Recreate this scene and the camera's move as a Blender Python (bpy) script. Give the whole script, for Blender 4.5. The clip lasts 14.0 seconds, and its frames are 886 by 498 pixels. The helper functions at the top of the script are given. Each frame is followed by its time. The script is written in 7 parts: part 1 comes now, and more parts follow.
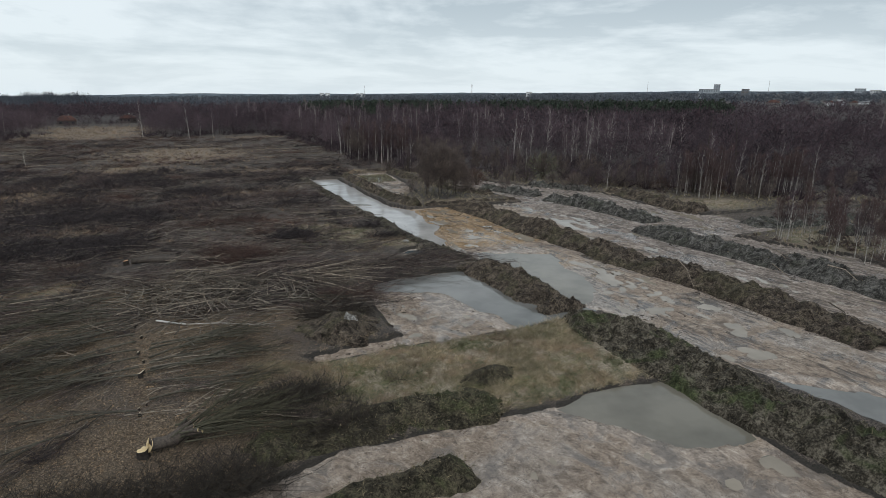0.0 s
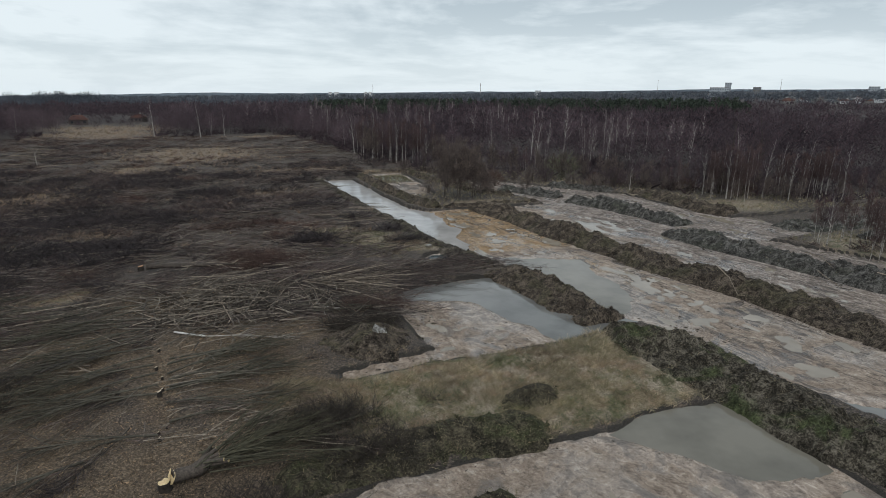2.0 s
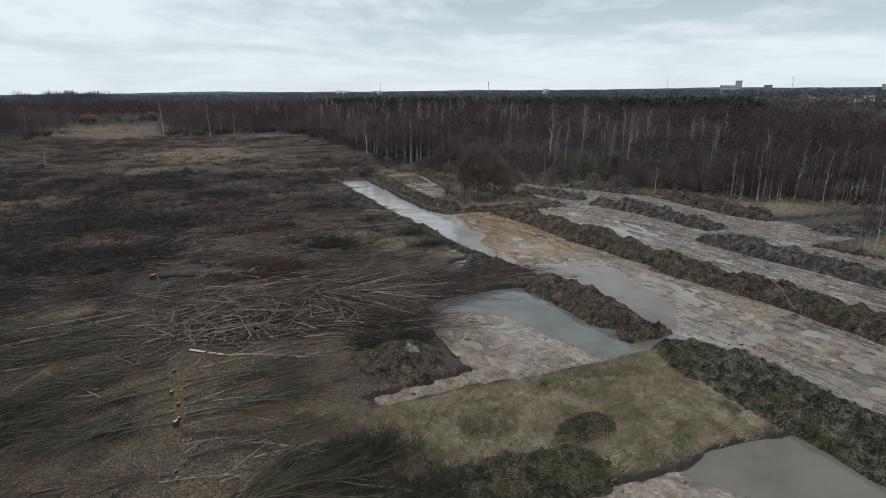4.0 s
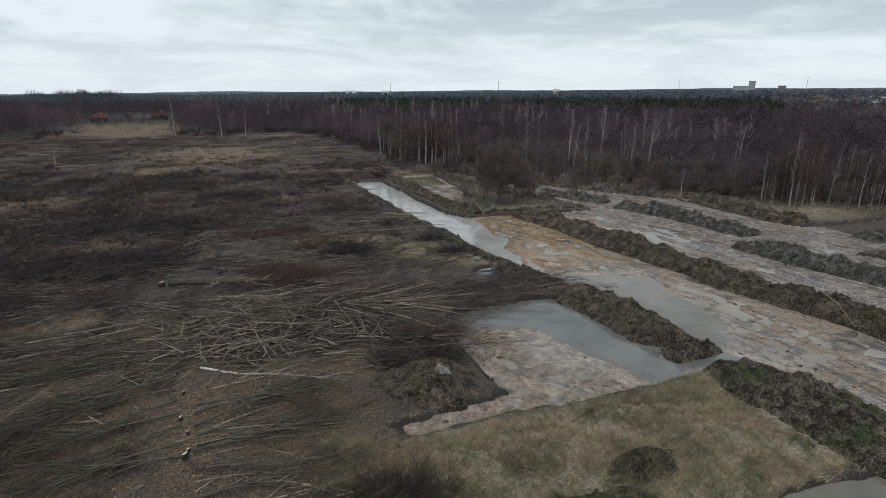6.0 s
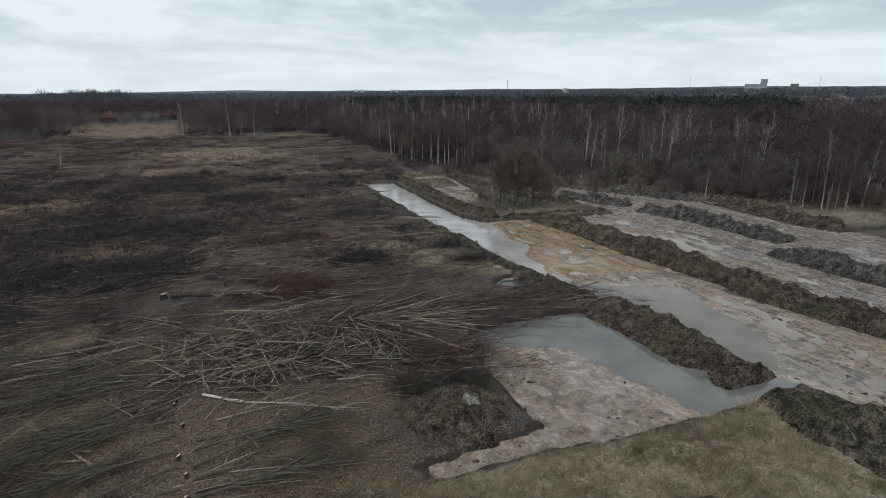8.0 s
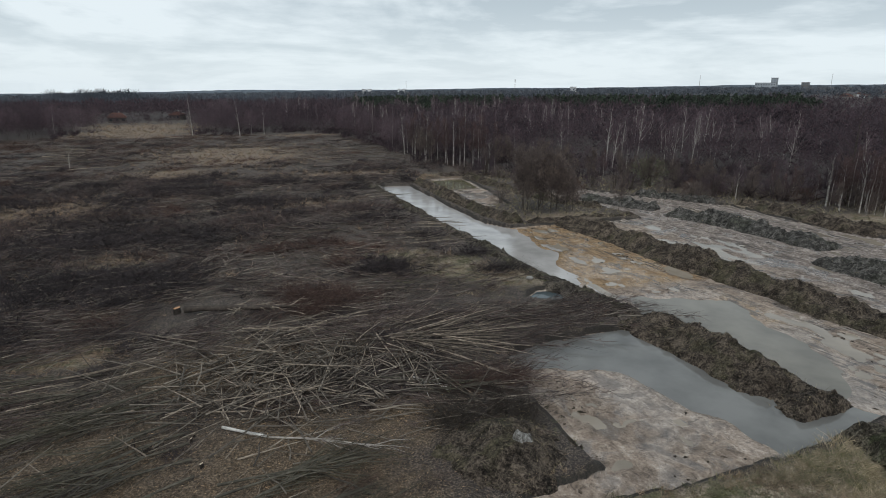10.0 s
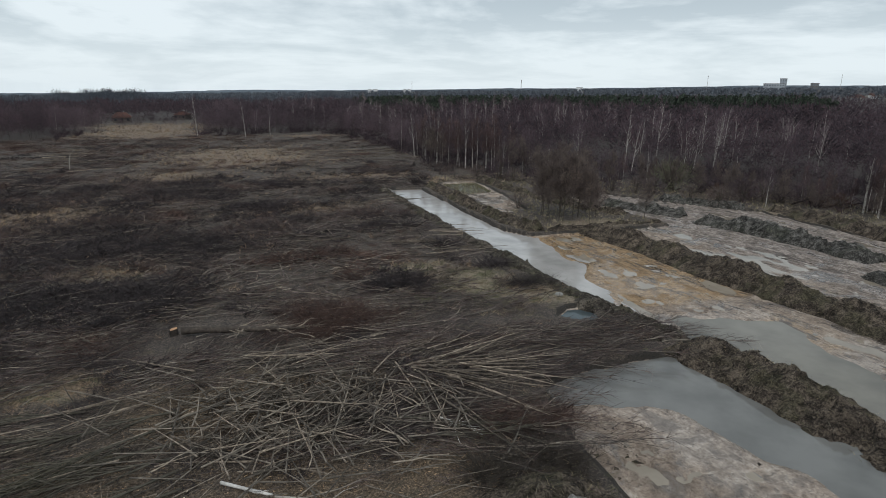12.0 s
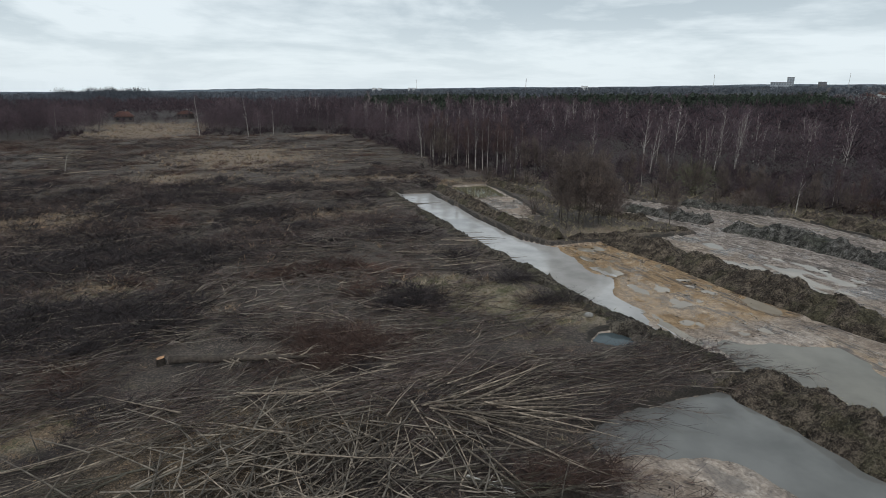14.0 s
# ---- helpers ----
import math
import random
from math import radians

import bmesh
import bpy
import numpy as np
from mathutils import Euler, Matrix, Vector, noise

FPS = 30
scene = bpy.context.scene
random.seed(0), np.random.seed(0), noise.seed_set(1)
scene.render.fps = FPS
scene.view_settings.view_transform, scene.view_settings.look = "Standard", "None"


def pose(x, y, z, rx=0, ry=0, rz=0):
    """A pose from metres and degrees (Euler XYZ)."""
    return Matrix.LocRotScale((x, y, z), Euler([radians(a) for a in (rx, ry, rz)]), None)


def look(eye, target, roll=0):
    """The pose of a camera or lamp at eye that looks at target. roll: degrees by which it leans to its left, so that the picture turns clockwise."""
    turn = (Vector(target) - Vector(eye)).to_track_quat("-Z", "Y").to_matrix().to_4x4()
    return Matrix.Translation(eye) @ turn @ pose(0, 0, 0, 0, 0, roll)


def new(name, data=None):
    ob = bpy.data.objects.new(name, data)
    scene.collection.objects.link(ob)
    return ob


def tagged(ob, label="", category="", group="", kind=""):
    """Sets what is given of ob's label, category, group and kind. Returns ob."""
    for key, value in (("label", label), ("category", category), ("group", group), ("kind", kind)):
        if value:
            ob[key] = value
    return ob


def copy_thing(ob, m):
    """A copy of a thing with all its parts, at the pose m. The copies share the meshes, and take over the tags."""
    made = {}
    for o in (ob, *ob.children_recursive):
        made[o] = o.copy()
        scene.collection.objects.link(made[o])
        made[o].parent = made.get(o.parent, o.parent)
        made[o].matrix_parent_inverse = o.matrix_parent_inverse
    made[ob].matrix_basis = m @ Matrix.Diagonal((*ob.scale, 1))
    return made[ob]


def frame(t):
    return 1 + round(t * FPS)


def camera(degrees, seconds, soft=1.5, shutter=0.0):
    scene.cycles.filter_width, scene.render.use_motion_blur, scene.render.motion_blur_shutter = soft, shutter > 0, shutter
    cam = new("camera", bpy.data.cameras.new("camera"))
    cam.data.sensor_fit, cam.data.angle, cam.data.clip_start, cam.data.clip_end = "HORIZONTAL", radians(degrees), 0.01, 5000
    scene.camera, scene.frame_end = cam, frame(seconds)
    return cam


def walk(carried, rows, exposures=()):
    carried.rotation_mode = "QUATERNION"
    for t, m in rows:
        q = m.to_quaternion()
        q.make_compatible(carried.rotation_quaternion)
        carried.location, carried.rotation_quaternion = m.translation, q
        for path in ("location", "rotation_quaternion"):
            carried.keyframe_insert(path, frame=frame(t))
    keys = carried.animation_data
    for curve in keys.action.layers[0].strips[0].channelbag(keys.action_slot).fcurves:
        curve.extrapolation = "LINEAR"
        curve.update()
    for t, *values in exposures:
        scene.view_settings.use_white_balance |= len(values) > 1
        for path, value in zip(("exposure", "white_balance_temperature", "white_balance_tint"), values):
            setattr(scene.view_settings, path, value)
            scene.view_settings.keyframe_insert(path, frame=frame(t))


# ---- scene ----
cam = camera(74.8, 14.0, soft=0.6)
PATH = [
    (0, (-1.264, -2.123, 15.578), (-0.542, -0.332, 15.059), 0.9),
    (0.5, (-1.417, -1.475, 15.557), (-0.702, 0.319, 15.036), 0.9),
    (1, (-1.623, -0.779, 15.547), (-0.913, 1.017, 15.025), 0.9),
    (1.5, (-1.803, -0.031, 15.522), (-1.1, 1.767, 15.0), 0.9),
    (2, (-1.951, 0.749, 15.51), (-1.254, 2.549, 14.987), 0.8),
    (2.5, (-2.106, 1.721, 15.47), (-1.411, 3.522, 14.946), 0.8),
    (3, (-2.245, 2.666, 15.454), (-1.556, 4.468, 14.929), 0.8),
    (5.5, (-2.833, 6.69, 15.337), (-2.181, 8.506, 14.808), 0.7),
    (6, (-2.789, 7.587, 15.224), (-2.143, 9.405, 14.696), 0.8),
    (6.5, (-2.695, 8.401, 15.177), (-2.055, 10.22, 14.648), 0.8),
    (7, (-2.615, 9.251, 15.135), (-1.983, 11.073, 14.605), 0.8),
    (7.5, (-2.588, 10.103, 15.152), (-1.964, 11.927, 14.621), 0.8),
    (8, (-2.616, 10.986, 15.171), (-1.996, 12.812, 14.639), 0.7),
    (10.5, (-3.443, 15.48, 15.174), (-2.85, 17.313, 14.64), 0.7),
    (11, (-3.467, 16.578, 15.118), (-2.877, 18.413, 14.585), 0.8),
    (11.5, (-3.407, 17.605, 15.063), (-2.821, 19.441, 14.529), 0.7),
    (12, (-3.277, 18.728, 15.052), (-2.695, 20.565, 14.518), 0.7),
    (12.5, (-3.122, 19.834, 15.065), (-2.544, 21.672, 14.529), 0.8),
    (13, (-3.016, 20.943, 15.054), (-2.44, 22.782, 14.518), 0.8),
    (13.5, (-2.946, 22.03, 15.076), (-2.374, 23.869, 14.539), 0.8),
    (14, (-2.893, 23.074, 15.043), (-2.324, 24.914, 14.505), 0.7),
]
walk(cam, [(t, look(e, g, r)) for t, e, g, r in PATH])

# ---- light ----
world = bpy.data.worlds.new("overcast_sky")
scene.world = world
world.use_nodes = True
wt = world.node_tree
wt.nodes.clear()


def wnode(kind, **kw):
    n = wt.nodes.new(kind)
    for k, v in kw.items():
        n.inputs[k.replace("_", " ")].default_value = v
    return n


SUN_ELEV, SUN_TURN = radians(38), radians(200)
w_out = wnode("ShaderNodeOutputWorld")
w_bg = wnode("ShaderNodeBackground", Strength=1.0)
w_sky = wt.nodes.new("ShaderNodeTexSky")
w_sky.sky_type = "NISHITA"
w_sky.sun_disc = False
w_sky.sun_elevation, w_sky.sun_rotation = SUN_ELEV, SUN_TURN
w_skymul = wt.nodes.new("ShaderNodeVectorMath")
w_skymul.operation = "SCALE"
w_skymul.inputs["Scale"].default_value = 0.1
wt.links.new(w_sky.outputs[0], w_skymul.inputs[0])
# layered cloud deck: the view direction is cast on to a flat sheet overhead
w_tc = wt.nodes.new("ShaderNodeTexCoord")
w_sep = wt.nodes.new("ShaderNodeSeparateXYZ")
wt.links.new(w_tc.outputs["Generated"], w_sep.inputs[0])


def wmath(op, a, b=0.0):
    n = wt.nodes.new("ShaderNodeMath")
    n.operation = op
    for i, v in enumerate((a, b)):
        if isinstance(v, (int, float)):
            n.inputs[i].default_value = v
        else:
            wt.links.new(v, n.inputs[i])
    return n.outputs[0]


w_z = wmath("ADD", wmath("MAXIMUM", w_sep.outputs["Z"], 0.0), 0.15)
w_comb = wt.nodes.new("ShaderNodeCombineXYZ")
wt.links.new(wmath("DIVIDE", w_sep.outputs["X"], w_z), w_comb.inputs["X"])
wt.links.new(wmath("DIVIDE", w_sep.outputs["Y"], w_z), w_comb.inputs["Y"])
w_n1 = wnode("ShaderNodeTexNoise", Scale=0.5, Detail=8.0, Roughness=0.55, Distortion=0.7)
w_n2 = wnode("ShaderNodeTexNoise", Scale=2.6, Detail=5.0, Roughness=0.55)
wt.links.new(w_comb.outputs[0], w_n1.inputs["Vector"])
wt.links.new(w_comb.outputs[0], w_n2.inputs["Vector"])
w_cl = wmath("ADD", wmath("MULTIPLY", w_n1.outputs["Fac"], 0.75), wmath("MULTIPLY", w_n2.outputs["Fac"], 0.25))
w_ramp = wt.nodes.new("ShaderNodeValToRGB")
w_ramp.color_ramp.elements[0].position, w_ramp.color_ramp.elements[0].color = 0.43, (0.485, 0.568, 0.625, 1)
w_ramp.color_ramp.elements[1].position, w_ramp.color_ramp.elements[1].color = 0.555, (0.82, 0.90, 0.945, 1)
wt.links.new(w_cl, w_ramp.inputs[0])
w_hz = wt.nodes.new("ShaderNodeMapRange")
w_hz.interpolation_type = "SMOOTHSTEP"
w_hz.inputs["From Min"].default_value, w_hz.inputs["From Max"].default_value = 0.0, 0.16
w_hz.inputs["To Min"].default_value, w_hz.inputs["To Max"].default_value = 0.75, 0.0
wt.links.new(w_sep.outputs["Z"], w_hz.inputs["Value"])
w_low = wt.nodes.new("ShaderNodeMix")
w_low.data_type = "RGBA"
wt.links.new(w_hz.outputs[0], w_low.inputs["Factor"])
wt.links.new(w_ramp.outputs[0], w_low.inputs["A"])
w_low.inputs["B"].default_value = (0.79, 0.885, 0.94, 1)
w_mix = wt.nodes.new("ShaderNodeMix")
w_mix.data_type = "RGBA"
w_mix.inputs["Factor"].default_value = 0.93
wt.links.new(w_skymul.outputs[0], w_mix.inputs["A"])
wt.links.new(w_low.outputs["Result"], w_mix.inputs["B"])
wt.links.new(w_mix.outputs["Result"], w_bg.inputs["Color"])
wt.links.new(w_bg.outputs[0], w_out.inputs["Surface"])

sun = new("sun", bpy.data.lights.new("sun", "SUN"))
sun.data.energy, sun.data.angle, sun.data.color = 1.2, radians(30), (1.0, 0.985, 0.965)
sun.matrix_world = look((0, 0, 60), (60 * math.sin(SUN_TURN) * -0.8, 60 * math.cos(SUN_TURN) * -0.8, 0))


# ---- materials ----
def mat(name):
    m = bpy.data.materials.new(name)
    m.use_nodes = True
    return m, m.node_tree, m.node_tree.nodes["Principled BSDF"]


def add(t, kind, links=None, **kw):
    n = t.nodes.new(kind)
    for k, v in kw.items():
        n.inputs[k.replace("_", " ")].default_value = v
    for k, v in (links or {}).items():
        t.links.new(v, n.inputs[k])
    return n


def noise_tex(t, scale, detail=4.0, rough=0.6, stretch=None, distort=0.0):
    g = add(t, "ShaderNodeNewGeometry")
    v = g.outputs["Position"]
    if stretch:
        v = add(t, "ShaderNodeVectorMath", {0: v})
        v.operation = "MULTIPLY"
        v.inputs[1].default_value = stretch
        v = v.outputs[0]
    return add(t, "ShaderNodeTexNoise", {"Vector": v}, Scale=scale, Detail=detail, Roughness=rough, Distortion=distort).outputs["Fac"]


def ramp(t, fac, *stops):
    r = add(t, "ShaderNodeValToRGB", {0: fac})
    e = r.color_ramp.elements
    while len(e) < len(stops):
        e.new(0.5)
    for el, (p, c) in zip(e, stops):
        el.position, el.color = p, (*c, 1)
    return r.outputs[0]


def mixc(t, fac, a, b, blend="MIX"):
    n = t.nodes.new("ShaderNodeMix")
    n.data_type, n.blend_type = "RGBA", blend
    for k, v in (("Factor", fac), ("A", a), ("B", b)):
        if isinstance(v, (int, float)):
            n.inputs[k].default_value = v
        elif isinstance(v, tuple):
            n.inputs[k].default_value = (*v, 1)
        else:
            t.links.new(v, n.inputs[k])
    return n.outputs["Result"]


def calc(t, op, a, b=0.0, clamp=False):
    n = t.nodes.new("ShaderNodeMath")
    n.operation, n.use_clamp = op, clamp
    for i, v in enumerate((a, b)):
        if isinstance(v, (int, float)):
            n.inputs[i].default_value = v
        else:
            t.links.new(v, n.inputs[i])
    return n.outputs[0]


def remap(t, v, a, b, c=0.0, d=1.0):
    n = add(t, "ShaderNodeMapRange", {"Value": v})
    n.interpolation_type = "SMOOTHSTEP"
    for k, x in (("From Min", a), ("From Max", b), ("To Min", c), ("To Max", d)):
        n.inputs[k].default_value = x
    return n.outputs[0]


def attr(t, name):
    n = t.nodes.new("ShaderNodeAttribute")
    n.attribute_name = name
    return n.outputs["Fac"]


def bump(t, bsdf, height, strength, dist):
    b = add(t, "ShaderNodeBump", {"Height": height}, Strength=strength, Distance=dist)
    t.links.new(b.outputs[0], bsdf.inputs["Normal"])


def ground_material():
    m, t, b = mat("ground_surface")
    big = noise_tex(t, 0.09, 5, 0.6)
    mid = noise_tex(t, 0.7, 5, 0.65)
    fine = noise_tex(t, 10.0, 6, 0.78)
    # brush litter, with straw and moss
    litter = ramp(t, fine, (0.38, (0.011, 0.0085, 0.007)), (0.5, (0.050, 0.038, 0.031)), (0.62, (0.20, 0.158, 0.126)))
    litter = mixc(t, remap(t, noise_tex(t, 0.28, 5, 0.65), 0.46, 0.6, 0, 0.75), litter, ramp(t, fine, (0.4, (0.011, 0.008, 0.007)), (0.62, (0.082, 0.064, 0.053))))
    litter = mixc(t, remap(t, mid, 0.52, 0.72), litter, ramp(t, fine, (0.38, (0.035, 0.028, 0.019)), (0.62, (0.135, 0.11, 0.075))))
    straw = ramp(t, fine, (0.38, (0.10, 0.082, 0.059)), (0.5, (0.25, 0.205, 0.150)), (0.63, (0.46, 0.385, 0.285)))
    straw = mixc(t, remap(t, noise_tex(t, 0.35, 4, 0.6), 0.45, 0.6), straw, ramp(t, fine, (0.38, (0.085, 0.060, 0.043)), (0.5, (0.21, 0.156, 0.113)), (0.63, (0.39, 0.30, 0.22))))
    straw = mixc(t, remap(t, mid, 0.46, 0.62, 0, 0.85), straw, ramp(t, fine, (0.38, (0.038, 0.042, 0.020)), (0.62, (0.15, 0.15, 0.075))))
    straw = mixc(t, calc(t, "MULTIPLY", attr(t, "russet"), 0.85), straw, ramp(t, fine, (0.38, (0.055, 0.036, 0.025)), (0.5, (0.135, 0.096, 0.068)), (0.63, (0.27, 0.205, 0.15))))
    chips = ramp(t, fine, (0.38, (0.030, 0.021, 0.013)), (0.5, (0.108, 0.078, 0.051)), (0.63, (0.29, 0.215, 0.145)))
    g = calc(t, "ADD", attr(t, "grass"), calc(t, "MULTIPLY", calc(t, "SUBTRACT", mid, 0.5), 0.9))
    c = mixc(t, remap(t, g, 0.2, 0.85), litter, straw)
    # Brown leaf litter, darkened also for shade the thin crowns don't cast
    shady_litter = ramp(t, fine, (0.38, (0.013, 0.010, 0.009)), (0.5, (0.034, 0.026, 0.023)), (0.63, (0.085, 0.065, 0.055)))
    c = mixc(t, attr(t, "wood"), c, shady_litter)
    ch = calc(t, "ADD", attr(t, "chips"), calc(t, "MULTIPLY", calc(t, "SUBTRACT", mid, 0.5), 1.6))
    c = mixc(t, remap(t, ch, 0.1, 0.95), c, chips)
    # stripped sand and mud: broad damp blotches, ruts that run down the strips, fine grain
    g = add(t, "ShaderNodeNewGeometry")
    mp = add(t, "ShaderNodeMapping", {"Vector": g.outputs["Position"]}, Rotation=(0, 0, 0.15), Scale=(0.6, 6.0, 1.0))
    mp.vector_type = "TEXTURE"
    rut = add(t, "ShaderNodeTexNoise", {"Vector": mp.outputs[0]}, Scale=1.0, Detail=7.0, Roughness=0.7, Distortion=1.6).outputs["Fac"]
    mp2 = add(t, "ShaderNodeMapping", {"Vector": g.outputs["Position"]}, Rotation=(0, 0, 0.15), Scale=(1.1, 1.9, 1.0))
    mp2.vector_type = "TEXTURE"
    drag = add(t, "ShaderNodeTexNoise", {"Vector": mp2.outputs[0]}, Scale=1.3, Detail=8.0, Roughness=0.72, Distortion=1.1).outputs["Fac"]
    grit = noise_tex(t, 6.0, 6, 0.75)
    blot = noise_tex(t, 0.42, 6, 0.62, None, 0.9)
    broad = noise_tex(t, 0.13, 4, 0.55, None, 0.6)
    streak = calc(t, "ADD", calc(t, "MULTIPLY", drag, 0.38), calc(t, "ADD", calc(t, "MULTIPLY", grit, 0.24), calc(t, "MULTIPLY", noise_tex(t, 1.3, 8, 0.74, None, 1.4), 0.38)))
    sand = ramp(t, streak, (0.39, (0.085, 0.064, 0.050)), (0.46, (0.195, 0.147, 0.113)), (0.53, (0.315, 0.247, 0.193)), (0.60, (0.47, 0.40, 0.335)))
    sand = mixc(t, remap(t, broad, 0.47, 0.62, 0, 0.4), sand, ramp(t, streak, (0.36, (0.105, 0.088, 0.075)), (0.5, (0.205, 0.180, 0.158)), (0.64, (0.36, 0.33, 0.295))))
    sand = mixc(t, remap(t, blot, 0.50, 0.62, 0, 0.8), sand, ramp(t, streak, (0.36, (0.075, 0.060, 0.050)), (0.64, (0.185, 0.152, 0.128))))
    orange = ramp(t, streak, (0.36, (0.085, 0.054, 0.030)), (0.46, (0.190, 0.119, 0.060)), (0.54, (0.31, 0.204, 0.109)), (0.62, (0.47, 0.36, 0.24)))
    o = calc(t, "ADD", attr(t, "orange"), calc(t, "MULTIPLY", calc(t, "SUBTRACT", blot, 0.5), 1.3))
    sand = mixc(t, remap(t, o, 0.3, 0.75), sand, orange)
    pale = ramp(t, streak, (0.39, (0.040, 0.031, 0.026)), (0.47, (0.125, 0.099, 0.084)), (0.53, (0.275, 0.230, 0.202)), (0.61, (0.50, 0.44, 0.40)))
    sand = mixc(t, calc(t, "MULTIPLY", attr(t, "pale"), 0.85), sand, pale)
    sand = mixc(t, calc(t, "MULTIPLY", attr(t, "rut"), remap(t, calc(t, "ADD", rut, calc(t, "MULTIPLY", calc(t, "SUBTRACT", blot, 0.5), 0.5)), 0.53, 0.59, 0, 0.78)), sand, (0.060, 0.049, 0.043))
    sand = mixc(t, calc(t, "MULTIPLY", attr(t, "rut"), remap(t, rut, 0.43, 0.35, 0, 0.3)), sand, (0.42, 0.37, 0.32))
    dk = noise_tex(t, 2.4, 5, 0.72, None, 0.8)
    sand = mixc(t, remap(t, dk, 0.56, 0.66, 0, 0.6), sand, (0.060, 0.048, 0.040))
    sand = mixc(t, remap(t, noise_tex(t, 5.5, 5, 0.75), 0.56, 0.66, 0, 0.55), sand, (0.062, 0.049, 0.041))
    sand = mixc(t, calc(t, "MULTIPLY", attr(t, "rim"), remap(t, grit, 0.35, 0.6, 0.3, 0.9)), sand, (0.052, 0.042, 0.036))
    # Dark cut soil of the pit edges, with their shadow line painted in
    scarp = ramp(t, fine, (0.38, (0.009, 0.008, 0.006)), (0.62, (0.045, 0.036, 0.028)))
    c = mixc(t, remap(t, attr(t, "scarp"), 0.25, 0.6), c, scarp)
    s = calc(t, "ADD", attr(t, "sand"), calc(t, "MULTIPLY", calc(t, "SUBTRACT", fine, 0.5), 0.25))
    smask = remap(t, s, 0.45, 0.6)
    c = mixc(t, smask, c, sand)
    t.links.new(c, b.inputs["Base Color"])
    wet = calc(t, "MULTIPLY", smask, remap(t, calc(t, "ADD", attr(t, "wet"), calc(t, "MULTIPLY", calc(t, "SUBTRACT", calc(t, "ADD", calc(t, "MULTIPLY", blot, 0.5), calc(t, "MULTIPLY", broad, 0.5)), 0.5), 2.6)), 0.3, 0.62))
    t.links.new(remap(t, wet, 0, 1, 0.92, 0.14), b.inputs["Roughness"])
    b.inputs["Specular IOR Level"].default_value = 0.5
    h = calc(t, "ADD", calc(t, "MULTIPLY", fine, 0.6), streak)
    rough_h = calc(t, "ADD", calc(t, "ADD", h, calc(t, "MULTIPLY", rut, 0.8)), noise_tex(t, 9, 4, 0.7))
    nb = add(t, "ShaderNodeBump", {"Height": rough_h, "Strength": remap(t, wet, 0, 1, 0.85, 0.22)}, Distance=0.12)
    t.links.new(nb.outputs[0], b.inputs["Normal"])
    return m


def water_material(name, col, rough=0.035):
    m, t, b = mat(name)
    n = noise_tex(t, 0.35, 4, 0.55)
    t.links.new(ramp(t, n, (0.35, tuple(0.8 * k for k in col)), (0.65, tuple(1.15 * k for k in col))), b.inputs["Base Color"])
    b.inputs["Roughness"].default_value = rough
    b.inputs["IOR"].default_value = 1.33
    bump(t, b, noise_tex(t, 2.2, 3, 0.5, (1, 0.6, 1)), 0.05, 0.02)
    return m


def two_tone(name, lo, hi, scale=6.0, rough=0.9, tone=False, spec=0.3, stretch=None, warm=None, airy=0.0):
    """A rough natural surface: grain between lo and hi, and a slower drift; tone: each plant's own shade."""
    m, t, b = mat(name)
    c = ramp(t, noise_tex(t, scale, 4, 0.65, stretch), (0.3, lo), (0.7, hi))
    if tone:
        a = attr(t, "tone")
        c = mixc(t, 1.0, c, ramp(t, a, (0.0, (0.38, 0.38, 0.38)), (0.5, (1, 1, 1)), (1.0, (2.0, 1.9, 1.78))), "MULTIPLY")
        if warm:
            hue = calc(t, "FRACT", calc(t, "MULTIPLY", a, 7.31))
            c = mixc(t, remap(t, hue, 0.45, 1.0, 0, 0.8), c, warm)
    else:
        c = mixc(t, remap(t, noise_tex(t, scale * 0.12, 3, 0.6), 0.35, 0.7, 0, 0.5), c, tuple(0.55 * k for k in lo))
    t.links.new(c, b.inputs["Base Color"])
    b.inputs["Roughness"].default_value = rough
    b.inputs["Specular IOR Level"].default_value = spec
    if airy:
        # a spray of twigs is lit from both sides
        thin = add(t, "ShaderNodeBsdfTranslucent", {"Color": c})
        mix = t.nodes.new("ShaderNodeMixShader")
        mix.inputs[0].default_value = airy
        t.links.new(b.outputs[0], mix.inputs[1])
        t.links.new(thin.outputs[0], mix.inputs[2])
        t.links.new(mix.outputs[0], t.nodes["Material Output"].inputs["Surface"])
    return m


